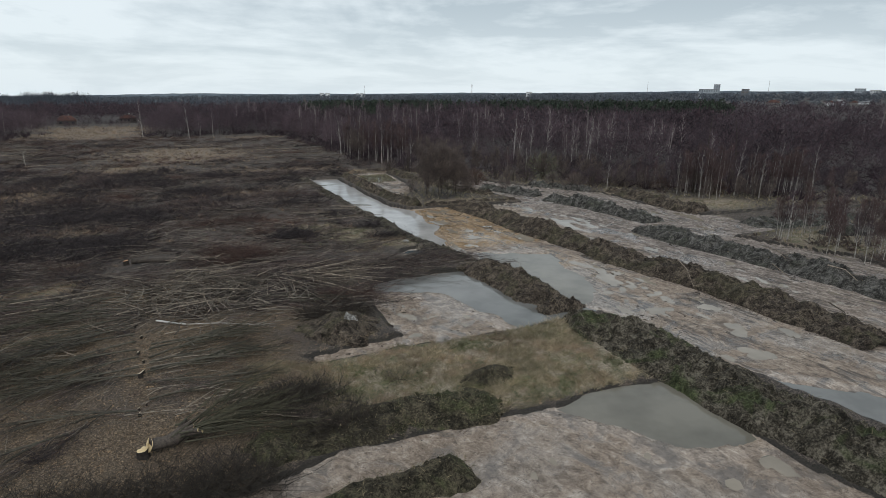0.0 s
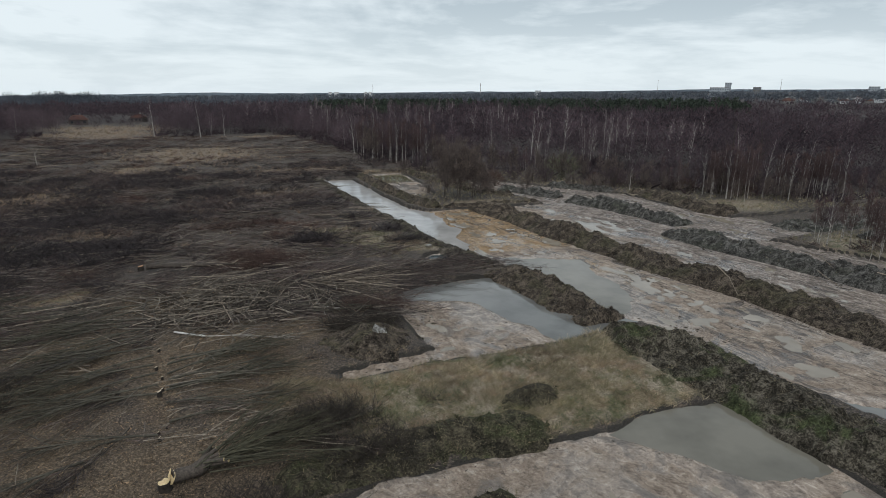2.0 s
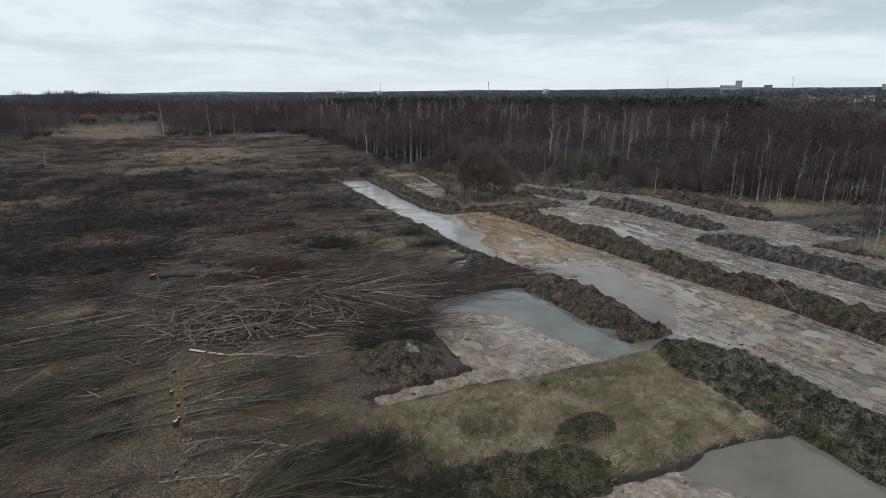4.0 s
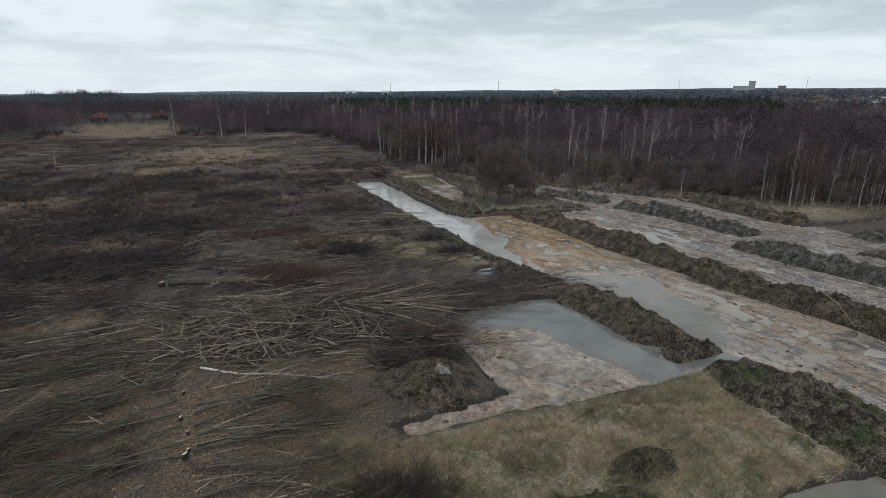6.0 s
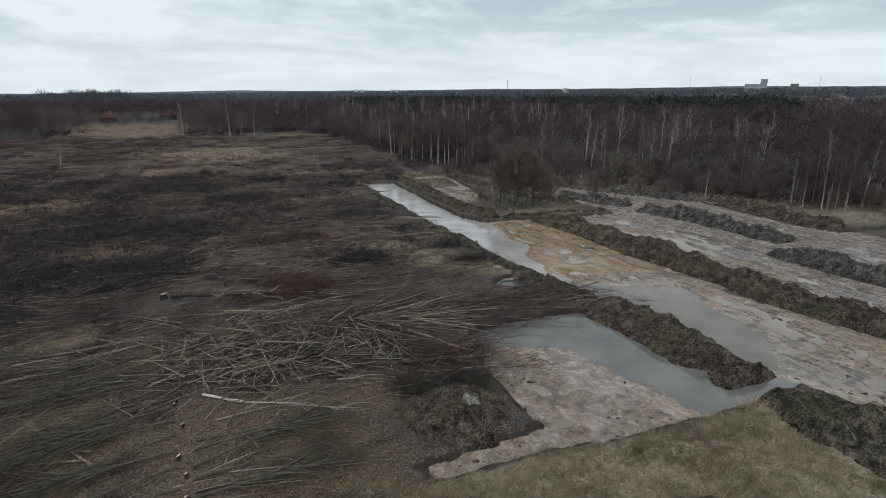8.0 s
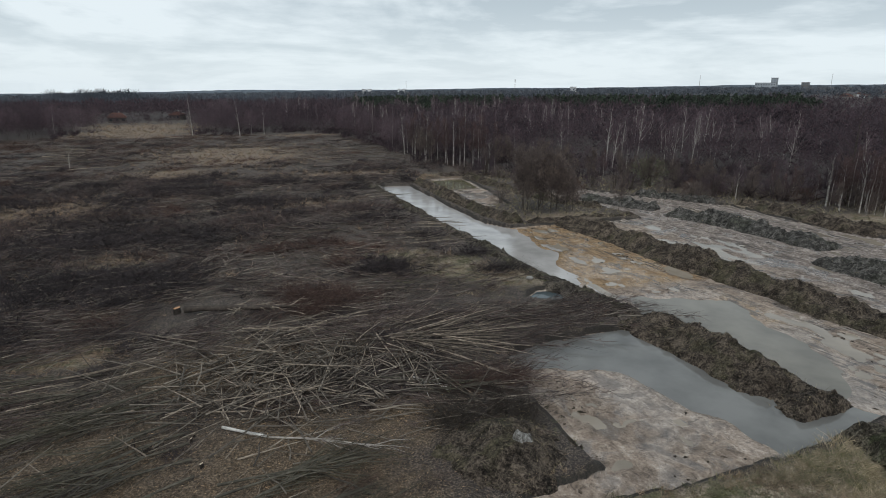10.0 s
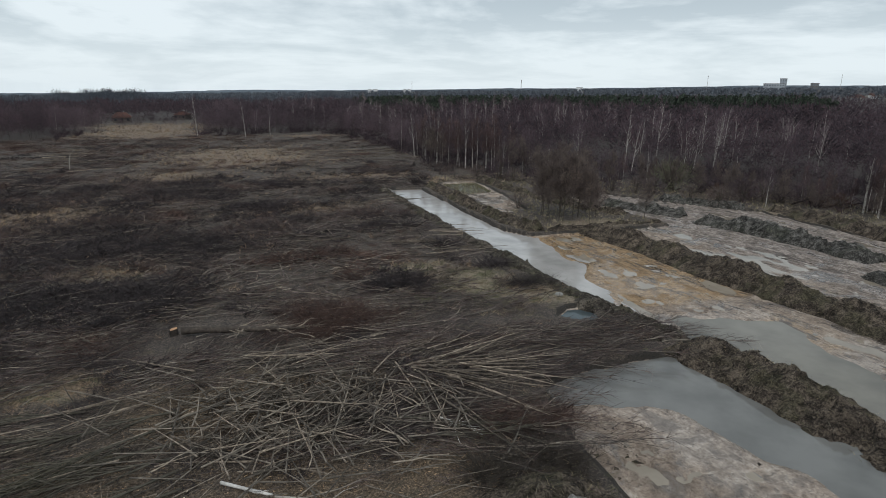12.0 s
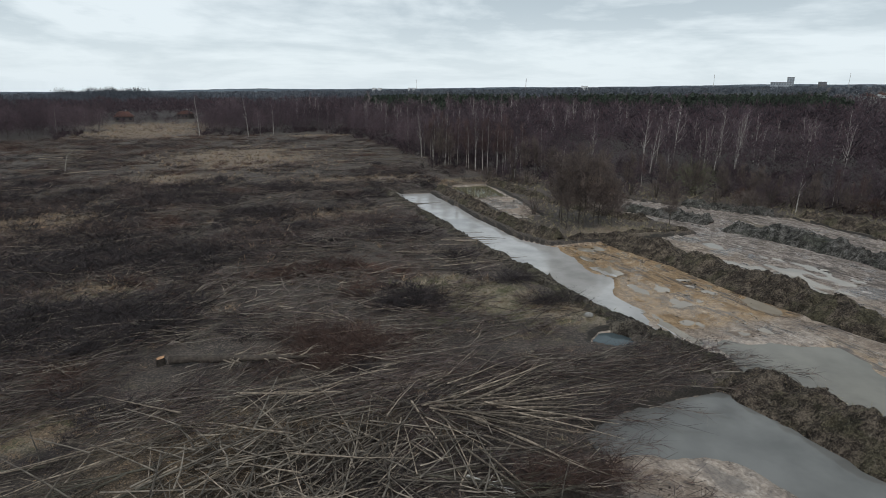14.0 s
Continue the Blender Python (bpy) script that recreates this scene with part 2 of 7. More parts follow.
def soil_material(name, lo, mid_, hi, green, crust=(0.20, 0.175, 0.14)):
    """Turned topsoil: clods and crumbs at two sizes, broad mossy patches, washed streaks and straw."""
    m, t, b = mat(name)
    clod = noise_tex(t, 1.5, 8, 0.74, (1, 1, 0.7), 0.5)
    crumb = noise_tex(t, 9.0, 6, 0.75)
    fine = calc(t, "ADD", calc(t, "MULTIPLY", clod, 0.52), calc(t, "MULTIPLY", crumb, 0.48))
    c = ramp(t, fine, (0.42, lo), (0.49, mid_), (0.56, hi), (0.63, tuple(1.5 * k for k in hi)))
    broad = noise_tex(t, 0.33, 5, 0.62, None, 0.7)
    c = mixc(t, remap(t, broad, 0.50, 0.63, 0, 0.85), c, ramp(t, fine, (0.40, tuple(0.25 * k for k in green)), (0.5, green), (0.62, tuple(2.3 * k for k in green))))
    c = mixc(t, remap(t, broad, 0.44, 0.34, 0, 0.6), c, ramp(t, fine, (0.42, tuple(0.8 * k for k in lo)), (0.6, tuple(1.25 * k for k in mid_))))
    c = mixc(t, remap(t, noise_tex(t, 2.4, 6, 0.75, (1, 1, 0.3), 1.0), 0.60, 0.70, 0, 0.75), c, crust)
    t.links.new(c, b.inputs["Base Color"])
    b.inputs["Roughness"].default_value = 0.95
    b.inputs["Specular IOR Level"].default_value = 0.2
    bump(t, b, calc(t, "ADD", calc(t, "MULTIPLY", clod, 1.6), calc(t, "ADD", calc(t, "MULTIPLY", crumb, 0.7), calc(t, "MULTIPLY", noise_tex(t, 22, 3, 0.7), 0.4))), 1.0, 0.16)
    return m


def birch_bark():
    m, t, b = mat("birch_bark")
    n = noise_tex(t, 2.2, 4, 0.7, (1.5, 1.5, 3.0))
    c = ramp(t, n, (0.40, (0.09, 0.076, 0.067)), (0.5, (0.32, 0.29, 0.262)), (0.7, (0.55, 0.515, 0.475)))
    a = attr(t, "tone")
    c = mixc(t, remap(t, a, 0.80, 0.45, 0, 0.92), c, (0.05, 0.038, 0.036))
    t.links.new(c, b.inputs["Base Color"])
    b.inputs["Roughness"].default_value = 0.75
    return m


def pole_bark():
    m, t, b = mat("pole_bark")
    c = ramp(t, noise_tex(t, 5, 4, 0.65), (0.38, (0.115, 0.093, 0.074)), (0.62, (0.33, 0.277, 0.222)))
    own = t.nodes.new("ShaderNodeObjectInfo").outputs["Random"]
    c = mixc(t, 1.0, c, ramp(t, own, (0.0, (0.24, 0.23, 0.215)), (0.5, (0.52, 0.50, 0.48)), (1.0, (1.25, 1.21, 1.16))), "MULTIPLY")
    t.links.new(c, b.inputs["Base Color"])
    b.inputs["Roughness"].default_value = 0.85
    return m


M_GROUND = ground_material()
M_WATER = water_material("murky_water", (0.142, 0.139, 0.131))
# Pale base: silt, plus brightness of the grazing sky reflection painted in
M_DITCH = water_material("ditch_water", (0.335, 0.32, 0.305), 0.07)
M_NEARW = water_material("silty_water", (0.146, 0.133, 0.109))
M_PUDDLE = water_material("puddle_water", (0.235, 0.200, 0.158), 0.08)
M_OLIVEW = water_material("olive_pool_water", (0.105, 0.095, 0.055), 0.05)
M_DARKW = water_material("dark_water", (0.05, 0.065, 0.07))
M_SOIL = soil_material("turned_soil", (0.009, 0.007, 0.005), (0.049, 0.038, 0.030), (0.150, 0.120, 0.092), (0.060, 0.053, 0.033))
M_SOILGREY = soil_material("grey_soil", (0.010, 0.009, 0.008), (0.050, 0.047, 0.042), (0.165, 0.155, 0.143), (0.052, 0.052, 0.042))
M_SOILDARK = soil_material("dark_soil", (0.016, 0.013, 0.011), (0.045, 0.038, 0.031), (0.13, 0.112, 0.09), (0.05, 0.046, 0.030))
M_SOILGREEN = soil_material("mossy_soil", (0.012, 0.010, 0.007), (0.050, 0.042, 0.031), (0.168, 0.146, 0.114), (0.054, 0.066, 0.028), (0.18, 0.158, 0.122))
M_SOILTURF = soil_material("turfy_soil", (0.014, 0.012, 0.008), (0.045, 0.038, 0.026), (0.115, 0.098, 0.066), (0.048, 0.052, 0.024), (0.10, 0.086, 0.055))
M_ASH = soil_material("pale_ash", (0.05, 0.045, 0.04), (0.20, 0.19, 0.175), (0.44, 0.43, 0.41), (0.13, 0.12, 0.105), (0.5, 0.49, 0.47))
M_BIRCH = birch_bark()
M_BARK = two_tone("dark_bark", (0.035, 0.028, 0.023), (0.11, 0.09, 0.075), 9, tone=True)
M_TWIG = two_tone("bare_twigs", (0.054, 0.042, 0.049), (0.116, 0.090, 0.102), 0.6, tone=True, warm=(0.114, 0.072, 0.082), airy=0.45)
M_TWIGRED = two_tone("young_birch_twigs", (0.078, 0.053, 0.053), (0.150, 0.101, 0.097), 0.6, tone=True, airy=0.45)
# Blue-grey rather than brown: distance haze painted into the twig colour
M_HAZETWIG = two_tone("hazed_twigs", (0.034, 0.036, 0.044), (0.058, 0.061, 0.074), 0.05, tone=True)
# Paler and bluer again, haze painted in for the farther rings
M_HAZEWOOD = two_tone("hazed_woods", (0.070, 0.081, 0.098), (0.105, 0.118, 0.138), 0.02, tone=True)
M_TWIGALDER = two_tone("alder_twigs", (0.115, 0.091, 0.083), (0.205, 0.164, 0.148), 0.8, tone=True, airy=0.5)
M_BRUSH = two_tone("cut_brush_twigs", (0.034, 0.027, 0.028), (0.128, 0.105, 0.102), 1.2, tone=True, warm=(0.09, 0.05, 0.037))
M_DARKBRUSH = two_tone("dark_brushwood", (0.022, 0.018, 0.019), (0.058, 0.047, 0.049), 1.2, tone=True)
M_REDBRUSH = two_tone("reddish_brushwood", (0.046, 0.028, 0.023), (0.108, 0.066, 0.053), 1.2, tone=True)
M_STEM = two_tone("cut_stems", (0.066, 0.056, 0.047), (0.26, 0.225, 0.185), 3, tone=True)
M_CHIP = two_tone("bark_and_chips", (0.080, 0.056, 0.036), (0.27, 0.195, 0.128), 3, tone=True)
M_POLE = pole_bark()
M_CUT = two_tone("fresh_cut_wood", (0.50, 0.36, 0.18), (0.72, 0.58, 0.36), 14, 0.7)
M_CUTPALE = two_tone("weathered_cut_wood", (0.42, 0.34, 0.24), (0.66, 0.57, 0.44), 14, 0.7)
M_CUTRED = two_tone("orange_cut_wood", (0.34, 0.17, 0.08), (0.50, 0.30, 0.17), 14, 0.7)
M_STRAW = two_tone("dry_straw", (0.15, 0.125, 0.088), (0.35, 0.295, 0.213), 2, tone=True, warm=(0.12, 0.12, 0.05))
M_GREENGRASS = two_tone("mossy_grass", (0.062, 0.066, 0.032), (0.17, 0.17, 0.095), 2, tone=True)
M_RUSSET = two_tone("russet_grass", (0.120, 0.086, 0.060), (0.31, 0.235, 0.165), 2, tone=True)
M_TURF = two_tone("dead_turf", (0.075, 0.064, 0.042), (0.20, 0.168, 0.11), 2, tone=True, warm=(0.07, 0.075, 0.035))
M_NEEDLE = two_tone("pine_needles", (0.023, 0.034, 0.025), (0.046, 0.060, 0.042), 0.5, tone=True)
M_OLIVE = two_tone("olive_brushwood", (0.020, 0.0185, 0.012), (0.082, 0.075, 0.050), 2.0, tone=True)
M_GREENTWIG = two_tone("green_willow_twigs", (0.10, 0.105, 0.062), (0.17, 0.17, 0.105), 0.8, tone=True)
M_ROOF = two_tone("clay_roof", (0.07, 0.034, 0.027), (0.115, 0.056, 0.044), 1.5)
M_ROOFGREY = two_tone("grey_roof", (0.12, 0.115, 0.115), (0.22, 0.21, 0.21), 1.5)
M_PLASTER = two_tone("pale_plaster", (0.20, 0.192, 0.18), (0.33, 0.32, 0.30), 0.8)
# Concrete paled towards blue: haze over the far buildings painted in
M_HAZECONCRETE = two_tone("hazed_concrete", (0.30, 0.33, 0.36), (0.40, 0.43, 0.46), 0.3)
M_WALL = two_tone("weathered_wall", (0.09, 0.078, 0.07), (0.15, 0.13, 0.118), 0.8)
M_WHITE = two_tone("white_cladding", (0.66, 0.67, 0.68), (0.8, 0.8, 0.8), 0.3)
M_GLASS = two_tone("dark_window", (0.03, 0.035, 0.04), (0.06, 0.065, 0.07), 0.5, 0.15, spec=0.5)
# Window glass lightened, so distance haze sits in its colour
M_HAZEGLASS = two_tone("hazed_window", (0.17, 0.19, 0.21), (0.22, 0.24, 0.26), 0.5, 0.2, spec=0.5)
M_STEEL = two_tone("painted_steel", (0.30, 0.28, 0.28), (0.42, 0.38, 0.37), 0.3, 0.6)
# Horizon hills with bluish haze put into the base colour
M_HAZEHILL = two_tone("far_woods", (0.085, 0.105, 0.125), (0.125, 0.148, 0.17), 0.02)


# ---- shapes ----
def hash2(ix, iy, seed):
    n = (ix * 374761393 + iy * 668265263 + seed * 974711 + 1013904223) & 0xFFFFFFFF
    n = ((n ^ (n >> 13)) * 1274126177) & 0xFFFFFFFF
    return ((n ^ (n >> 16)) & 0xFFFF) / 65535.0


def vnoise(x, y, seed):
    x, y = np.asarray(x, float), np.asarray(y, float)
    fx, fy = np.floor(x), np.floor(y)
    ix, iy = fx.astype(np.int64), fy.astype(np.int64)
    u, v = x - fx, y - fy
    u, v = u * u * (3 - 2 * u), v * v * (3 - 2 * v)
    a = hash2(ix, iy, seed) * (1 - u) + hash2(ix + 1, iy, seed) * u
    b = hash2(ix, iy + 1, seed) * (1 - u) + hash2(ix + 1, iy + 1, seed) * u
    return (a * (1 - v) + b * v) * 2 - 1


def fbm(x, y, seed, octaves=3):
    s, amp = 0.0, 0.55
    for k in range(octaves):
        s = s + amp * vnoise(x, y, seed + 17 * k)
        x, y, amp = x * 2.03 + 5.1, y * 2.03 - 3.7, amp * 0.5
    return s


def step(a, b, x):
    t = np.clip((x - a) / (b - a), 0, 1)
    return t * t * (3 - 2 * t)


def inside(poly, X, Y):
    """Signed distance to a polygon of the plan, positive inside."""
    X, Y = np.asarray(X, float), np.asarray(Y, float)
    d = np.full(X.shape, 1e9)
    odd = np.zeros(X.shape, bool)
    n = len(poly)
    for i in range(n):
        (ax, ay), (bx, by) = poly[i], poly[(i + 1) % n]
        ex, ey = bx - ax, by - ay
        t = np.clip(((X - ax) * ex + (Y - ay) * ey) / (ex * ex + ey * ey), 0, 1)
        d = np.minimum(d, (X - ax - t * ex) ** 2 + (Y - ay - t * ey) ** 2)
        if ay != by:
            odd ^= ((ay > Y) != (by > Y)) & (X < ex * (Y - ay) / (by - ay) + ax)
    d = np.sqrt(d)
    return np.where(odd, d, -d)


class Heap:
    """Collects triangles, with a material index and a shade for each, into one mesh."""

    def __init__(self):
        self.v, self.f, self.m, self.s, self.n = [], [], [], [], 0

    def put(self, V, F, m=0, shade=0.5):
        V, F = np.asarray(V, float).reshape(-1, 3), np.asarray(F, np.int64).reshape(-1, 3)
        self.v.append(V)
        self.f.append(F + self.n)
        self.m.append(np.broadcast_to(np.asarray(m, np.int32), (len(F),)))
        self.s.append(np.broadcast_to(np.asarray(shade, float), (len(V),)))
        self.n += len(V)
        return self

    def arrays(self):
        return np.concatenate(self.v), np.concatenate(self.f), np.concatenate(self.m), np.concatenate(self.s)

    def strew(self, template, at, turn, size, shade, lean=None, stretch=None):
        """Many copies of a template's arrays: places (n, 3), turns about z, sizes, shades."""
        V, F, M, S = template
        n = len(at)
        if not n:
            return self
        at, turn, size, shade = np.asarray(at, float), np.asarray(turn, float), np.asarray(size, float), np.asarray(shade, float)
        W = np.broadcast_to(V, (n, len(V), 3)) * size[:, None, None]
        if stretch is not None:
            W = W * np.stack([np.ones(n), np.ones(n), stretch], 1)[:, None, :]
        if lean is not None:
            W = W.copy()
            W[:, :, 0] += lean[:, 0:1] * W[:, :, 2]
            W[:, :, 1] += lean[:, 1:2] * W[:, :, 2]
        c, s = np.cos(turn)[:, None], np.sin(turn)[:, None]
        R = np.stack([W[:, :, 0] * c - W[:, :, 1] * s, W[:, :, 0] * s + W[:, :, 1] * c, W[:, :, 2]], 2) + at[:, None, :]
        FF = (F[None] + (np.arange(n) * len(V))[:, None, None]).reshape(-1, 3)
        self.put(R.reshape(-1, 3), FF, np.tile(M, n), np.clip(np.repeat(shade, len(V)) + np.tile(S, n) - 0.5, 0, 1))
        return self

    def mesh(self, name, mats, smooth=False):
        V, F, M, S = self.arrays()
        me = raw_mesh(name, V, F, mats, smooth, M)
        me.attributes.new("tone", "FLOAT", "POINT").data.foreach_set("value", S.astype(np.float32))
        return me


def raw_mesh(name, V, F, mats, smooth=False, M=None):
    me = bpy.data.meshes.new(name)
    V, F = np.asarray(V, np.float32), np.asarray(F, np.int32)
    k = F.shape[1]
    me.vertices.add(len(V))
    me.vertices.foreach_set("co", V.ravel())
    me.loops.add(F.size)
    me.loops.foreach_set("vertex_index", F.ravel())
    me.polygons.add(len(F))
    me.polygons.foreach_set("loop_start", np.arange(0, F.size, k, dtype=np.int32))
    me.polygons.foreach_set("use_smooth", np.full(len(F), smooth))
    for x in mats:
        me.materials.append(x)
    if M is not None:
        me.polygons.foreach_set("material_index", np.asarray(M, np.int32))
    me.update(calc_edges=True)
    return me


def part(name, me, parent, label=""):
    ob = new(name, me)
    ob.parent = parent
    return tagged(ob, label)


def thing(name, me, label, category, group="", kind="", m=None):
    ob = new(name, me)
    if m is not None:
        ob.matrix_world = m
    return tagged(ob, label, category, group, kind)


def tube(P, R, sides=4, cap=False):
    """A round stem through the points P with the radii R."""
    P, R = np.asarray(P, float), np.asarray(R, float)
    T = np.gradient(P, axis=0)
    T /= np.linalg.norm(T, axis=1)[:, None] + 1e-9
    ref = np.where(np.abs(T[:, 2:3]) > 0.8, np.array([[1.0, 0, 0]]), np.array([[0, 0, 1.0]]))
    A = np.cross(T, ref)
    A /= np.linalg.norm(A, axis=1)[:, None] + 1e-9
    B = np.cross(T, A)
    w = np.arange(sides) * 2 * np.pi / sides
    V = P[:, None, :] + R[:, None, None] * (np.cos(w)[None, :, None] * A[:, None, :] + np.sin(w)[None, :, None] * B[:, None, :])
    F = []
    for i in range(len(P) - 1):
        for j in range(sides):
            a, b = i * sides + j, i * sides + (j + 1) % sides
            F += [(a, b, b + sides), (a, b + sides, a + sides)]
    if cap:
        for i0 in (0, (len(P) - 1) * sides):
            F += [(i0, i0 + j, i0 + j + 1) for j in range(1, sides - 1)]
    return V.reshape(-1, 3), F


def slivers(P, Q, w, rng):
    """Fine twigs or straws from P to Q, each a tapering blade w wide at its foot."""
    P, Q = np.asarray(P, float), np.asarray(Q, float)
    d = Q - P
    r = rng.normal(size=P.shape)
    side = np.cross(d, r)
    side /= np.linalg.norm(side, axis=1)[:, None] + 1e-9
    w = np.broadcast_to(np.asarray(w, float), (len(P),))[:, None]
    V = np.stack([P - side * w / 2, P + side * w / 2, Q], 1).reshape(-1, 3)
    return V, np.arange(len(P) * 3).reshape(-1, 3)


# ---- the lie of the land ----
LEVEL = -0.45
PIT = [(14.9, 108), (16.7, 85), (17.6, 74), (18.9, 65.7), (19.7, 57.3), (21.0, 51.6), (22.1, 46.2), (20, 45.4), (13.3, 45.1), (10.2, 43.8),
       (9.4, 39.2), (9.6, 32.6), (3.1, 31.2), (3.7, 30.1), (8.8, 30.5), (14.7, 30.5), (21.8, 31.1), (25.4, 31.9), (29.2, 13.5), (31, 0), (34, -20),
       (58, -20), (60, 20), (59.7, 32.4), (60.2, 36.5), (57.5, 42.3), (55.8, 47), (66, 47.5), (80, 48), (120, 44), (120, 50), (74, 58.6), (61.8, 58.2),
       (60, 68), (59.8, 77.3), (56.5, 82), (51.4, 88), (46, 97), (40, 97), (39, 92), (41.5, 80), (42.5, 74.5), (31.9, 74.3), (24.7, 74),
       (22.5, 77.7), (21.8, 88), (21, 106)]
INNER = [(26, 86), (25, 111), (32, 112), (31.5, 98), (30, 87)]
NEAR = [(22.4, 21.6), (17.7, 22), (14.9, 21.1), (8.8, 21.3), (3.1, 21), (-1.8, 19.7), (-6, 17.5), (-8, 15.5), (-2, 16.5), (1, 12), (1, -10), (26, -10),
        (23.3, 10.2), (22.7, 13.7), (22.3, 18.4)]
POOL = [(15.6, 52.3), (17.4, 54.0), (19.8, 53.4), (19.9, 51.9), (17.6, 51.1)]
W_DITCH = [(14, 108.5), (21.6, 107.5), (22.6, 88), (23, 78), (25, 73.8), (24, 65.6), (24.8, 63.4), (22.4, 59.5), (21.3, 55.5), (21.2, 50.8), (20, 50), (16, 85)]
W_MID = [(23.6, 50), (28.6, 49), (30.8, 47.6), (29.4, 42.7), (29.6, 39.8), (27.3, 35.7), (25.2, 33.3), (23.0, 40), (22.6, 45), (22.0, 46.6)]
W_CELL = [(20.6, 46.3), (13.3, 46.1), (9.6, 45.2), (10.3, 42.0), (12.6, 41.5), (15.0, 39.9), (15.9, 38.0), (16.4, 35.8), (17.3, 34.0), (18.0, 31.7), (18.4, 30.7), (25.6, 31.8), (25.2, 33.6), (22.4, 34), (22.4, 44)]
W_NEAR = [(22.8, 21.8), (17.7, 22.2), (14.4, 21.0), (15.9, 19), (17.3, 16.9), (18.1, 15.9), (20.1, 15.1), (22.4, 15.0), (24.2, 17)]
W_INNER = [(26, 102), (25.5, 111), (32, 111.5), (31, 102)]
W_WET = [(26.2, 19.8), (28.3, 19.0), (29.7, 18.2), (30.8, 17.3), (32.2, 16.2), (34.4, 14.2), (36, 8), (27.5, 8), (26.4, 14)]
FOREST = [(-140, 200), (-60, 204), (-53, 250), (-80, 330), (-20, 330), (-22, 222), (-12, 213), (2, 219), (18, 224), (24, 208), (28.5, 169), (31, 127), (37, 117), (45, 105), (58, 95),
          (66, 82), (71, 70), (78, 62), (100, 58), (130, 52), (300, 60), (420, 200), (400, 330), (300, 470), (100, 560), (-160, 560)]
PUDDLES = [(25.2, 60.5, 1.0, 2.2), (26.2, 57, 1.4, 1.2), (27.0, 60, 0.9, 0.8), (25.6, 65, 0.9, 1.6), (31.4, 65.6, 0.7, 0.35), (33.2, 51.6, 0.6, 0.4), (15.6, 12.6, 1.3, 0.8), (12.6, 14.8, 0.5, 0.3), (18.4, 13.2, 0.8, 0.5), (21.3, 13.4, 0.5, 0.8), (12.9, 35.4, 1.0, 0.5), (13.4, 33.9, 0.9, 0.4), (10.7, 32.6, 0.8, 0.4), (15.6, 34.6, 0.5, 0.4), (31.0, 37.4, 0.6, 0.5), (31.9, 36.4, 0.7, 0.4), (32.5, 33.9, 0.9, 0.5), (30.6, 30.9, 1.3, 0.7), (29.0, 35.5, 0.5, 0.6),
           (33.5, 40, 0.7, 0.8), (34.5, 30, 0.9, 1.2), (33, 26, 0.8, 1.4), (31, 22, 1.0, 1.6), (36, 24, 0.6, 1.4), (28.5, 57, 1.0, 0.5), (30.5, 61.5, 0.9, 0.4),
           (44, 62, 0.9, 2.2), (45.5, 52, 0.8, 2.0), (42.5, 46, 0.7, 1.6), (55.5, 62, 0.8, 1.8), (56.5, 52, 0.9, 2.4), (54, 72, 0.9, 1.4), (41, 70, 1.0, 2.0), (27.5, 100, 1.0, 2.0),
           (45.0, 27.2, 1.2, 0.7), (45.7, 24.6, 0.7, 0.5), (33.0, 26.5, 0.7, 0.5), (32.3, 25.2, 0.9, 0.6), (30.6, 23.1, 0.6, 0.45), (30.0, 22.2, 0.7, 0.4), (31.6, 22.0, 0.5, 0.4), (31.3, 19.4, 0.6, 0.45), (34.7, 17.5, 0.6, 0.45)]
puddle_rng = np.random.default_rng(64)
for px0, px1, py0, py1, count, big in ((26.5, 37, 14, 48, 38, 0.27), (24, 33, 50, 73, 15, 0.32), (4, 22, 8, 19, 14, 0.32), (10, 16, 32, 39, 9, 0.34), (41, 47, 30, 75, 22, 0.4), (53, 59, 30, 75, 18, 0.4)):
    for _ in range(count):
        side = big * puddle_rng.uniform(0.5, 1.3)
        PUDDLES.append((puddle_rng.uniform(px0, px1), puddle_rng.uniform(py0, py1), side, side * puddle_rng.uniform(0.9, 2.8)))
PONDS = [W_DITCH, W_MID, W_CELL, W_NEAR, W_INNER, W_WET, POOL]


def pit_depth(X, Y):
    d = np.maximum(np.maximum(inside(PIT, X, Y), inside(NEAR, X, Y)), np.maximum(inside(INNER, X, Y), inside(POOL, X, Y)))
    return d + 0.22 * fbm(X / 0.9, Y / 0.9, 61) + 0.20 * fbm(X / 4, Y / 4, 62)


def pond_depth(X, Y):
    d = inside(W_DITCH, X, Y)
    for p in PONDS[1:]:
        d = np.maximum(d, inside(p, X, Y))
    return d + 0.7 * fbm(X / 1.6, Y / 2.6, 71) * step(80, 60, Y)


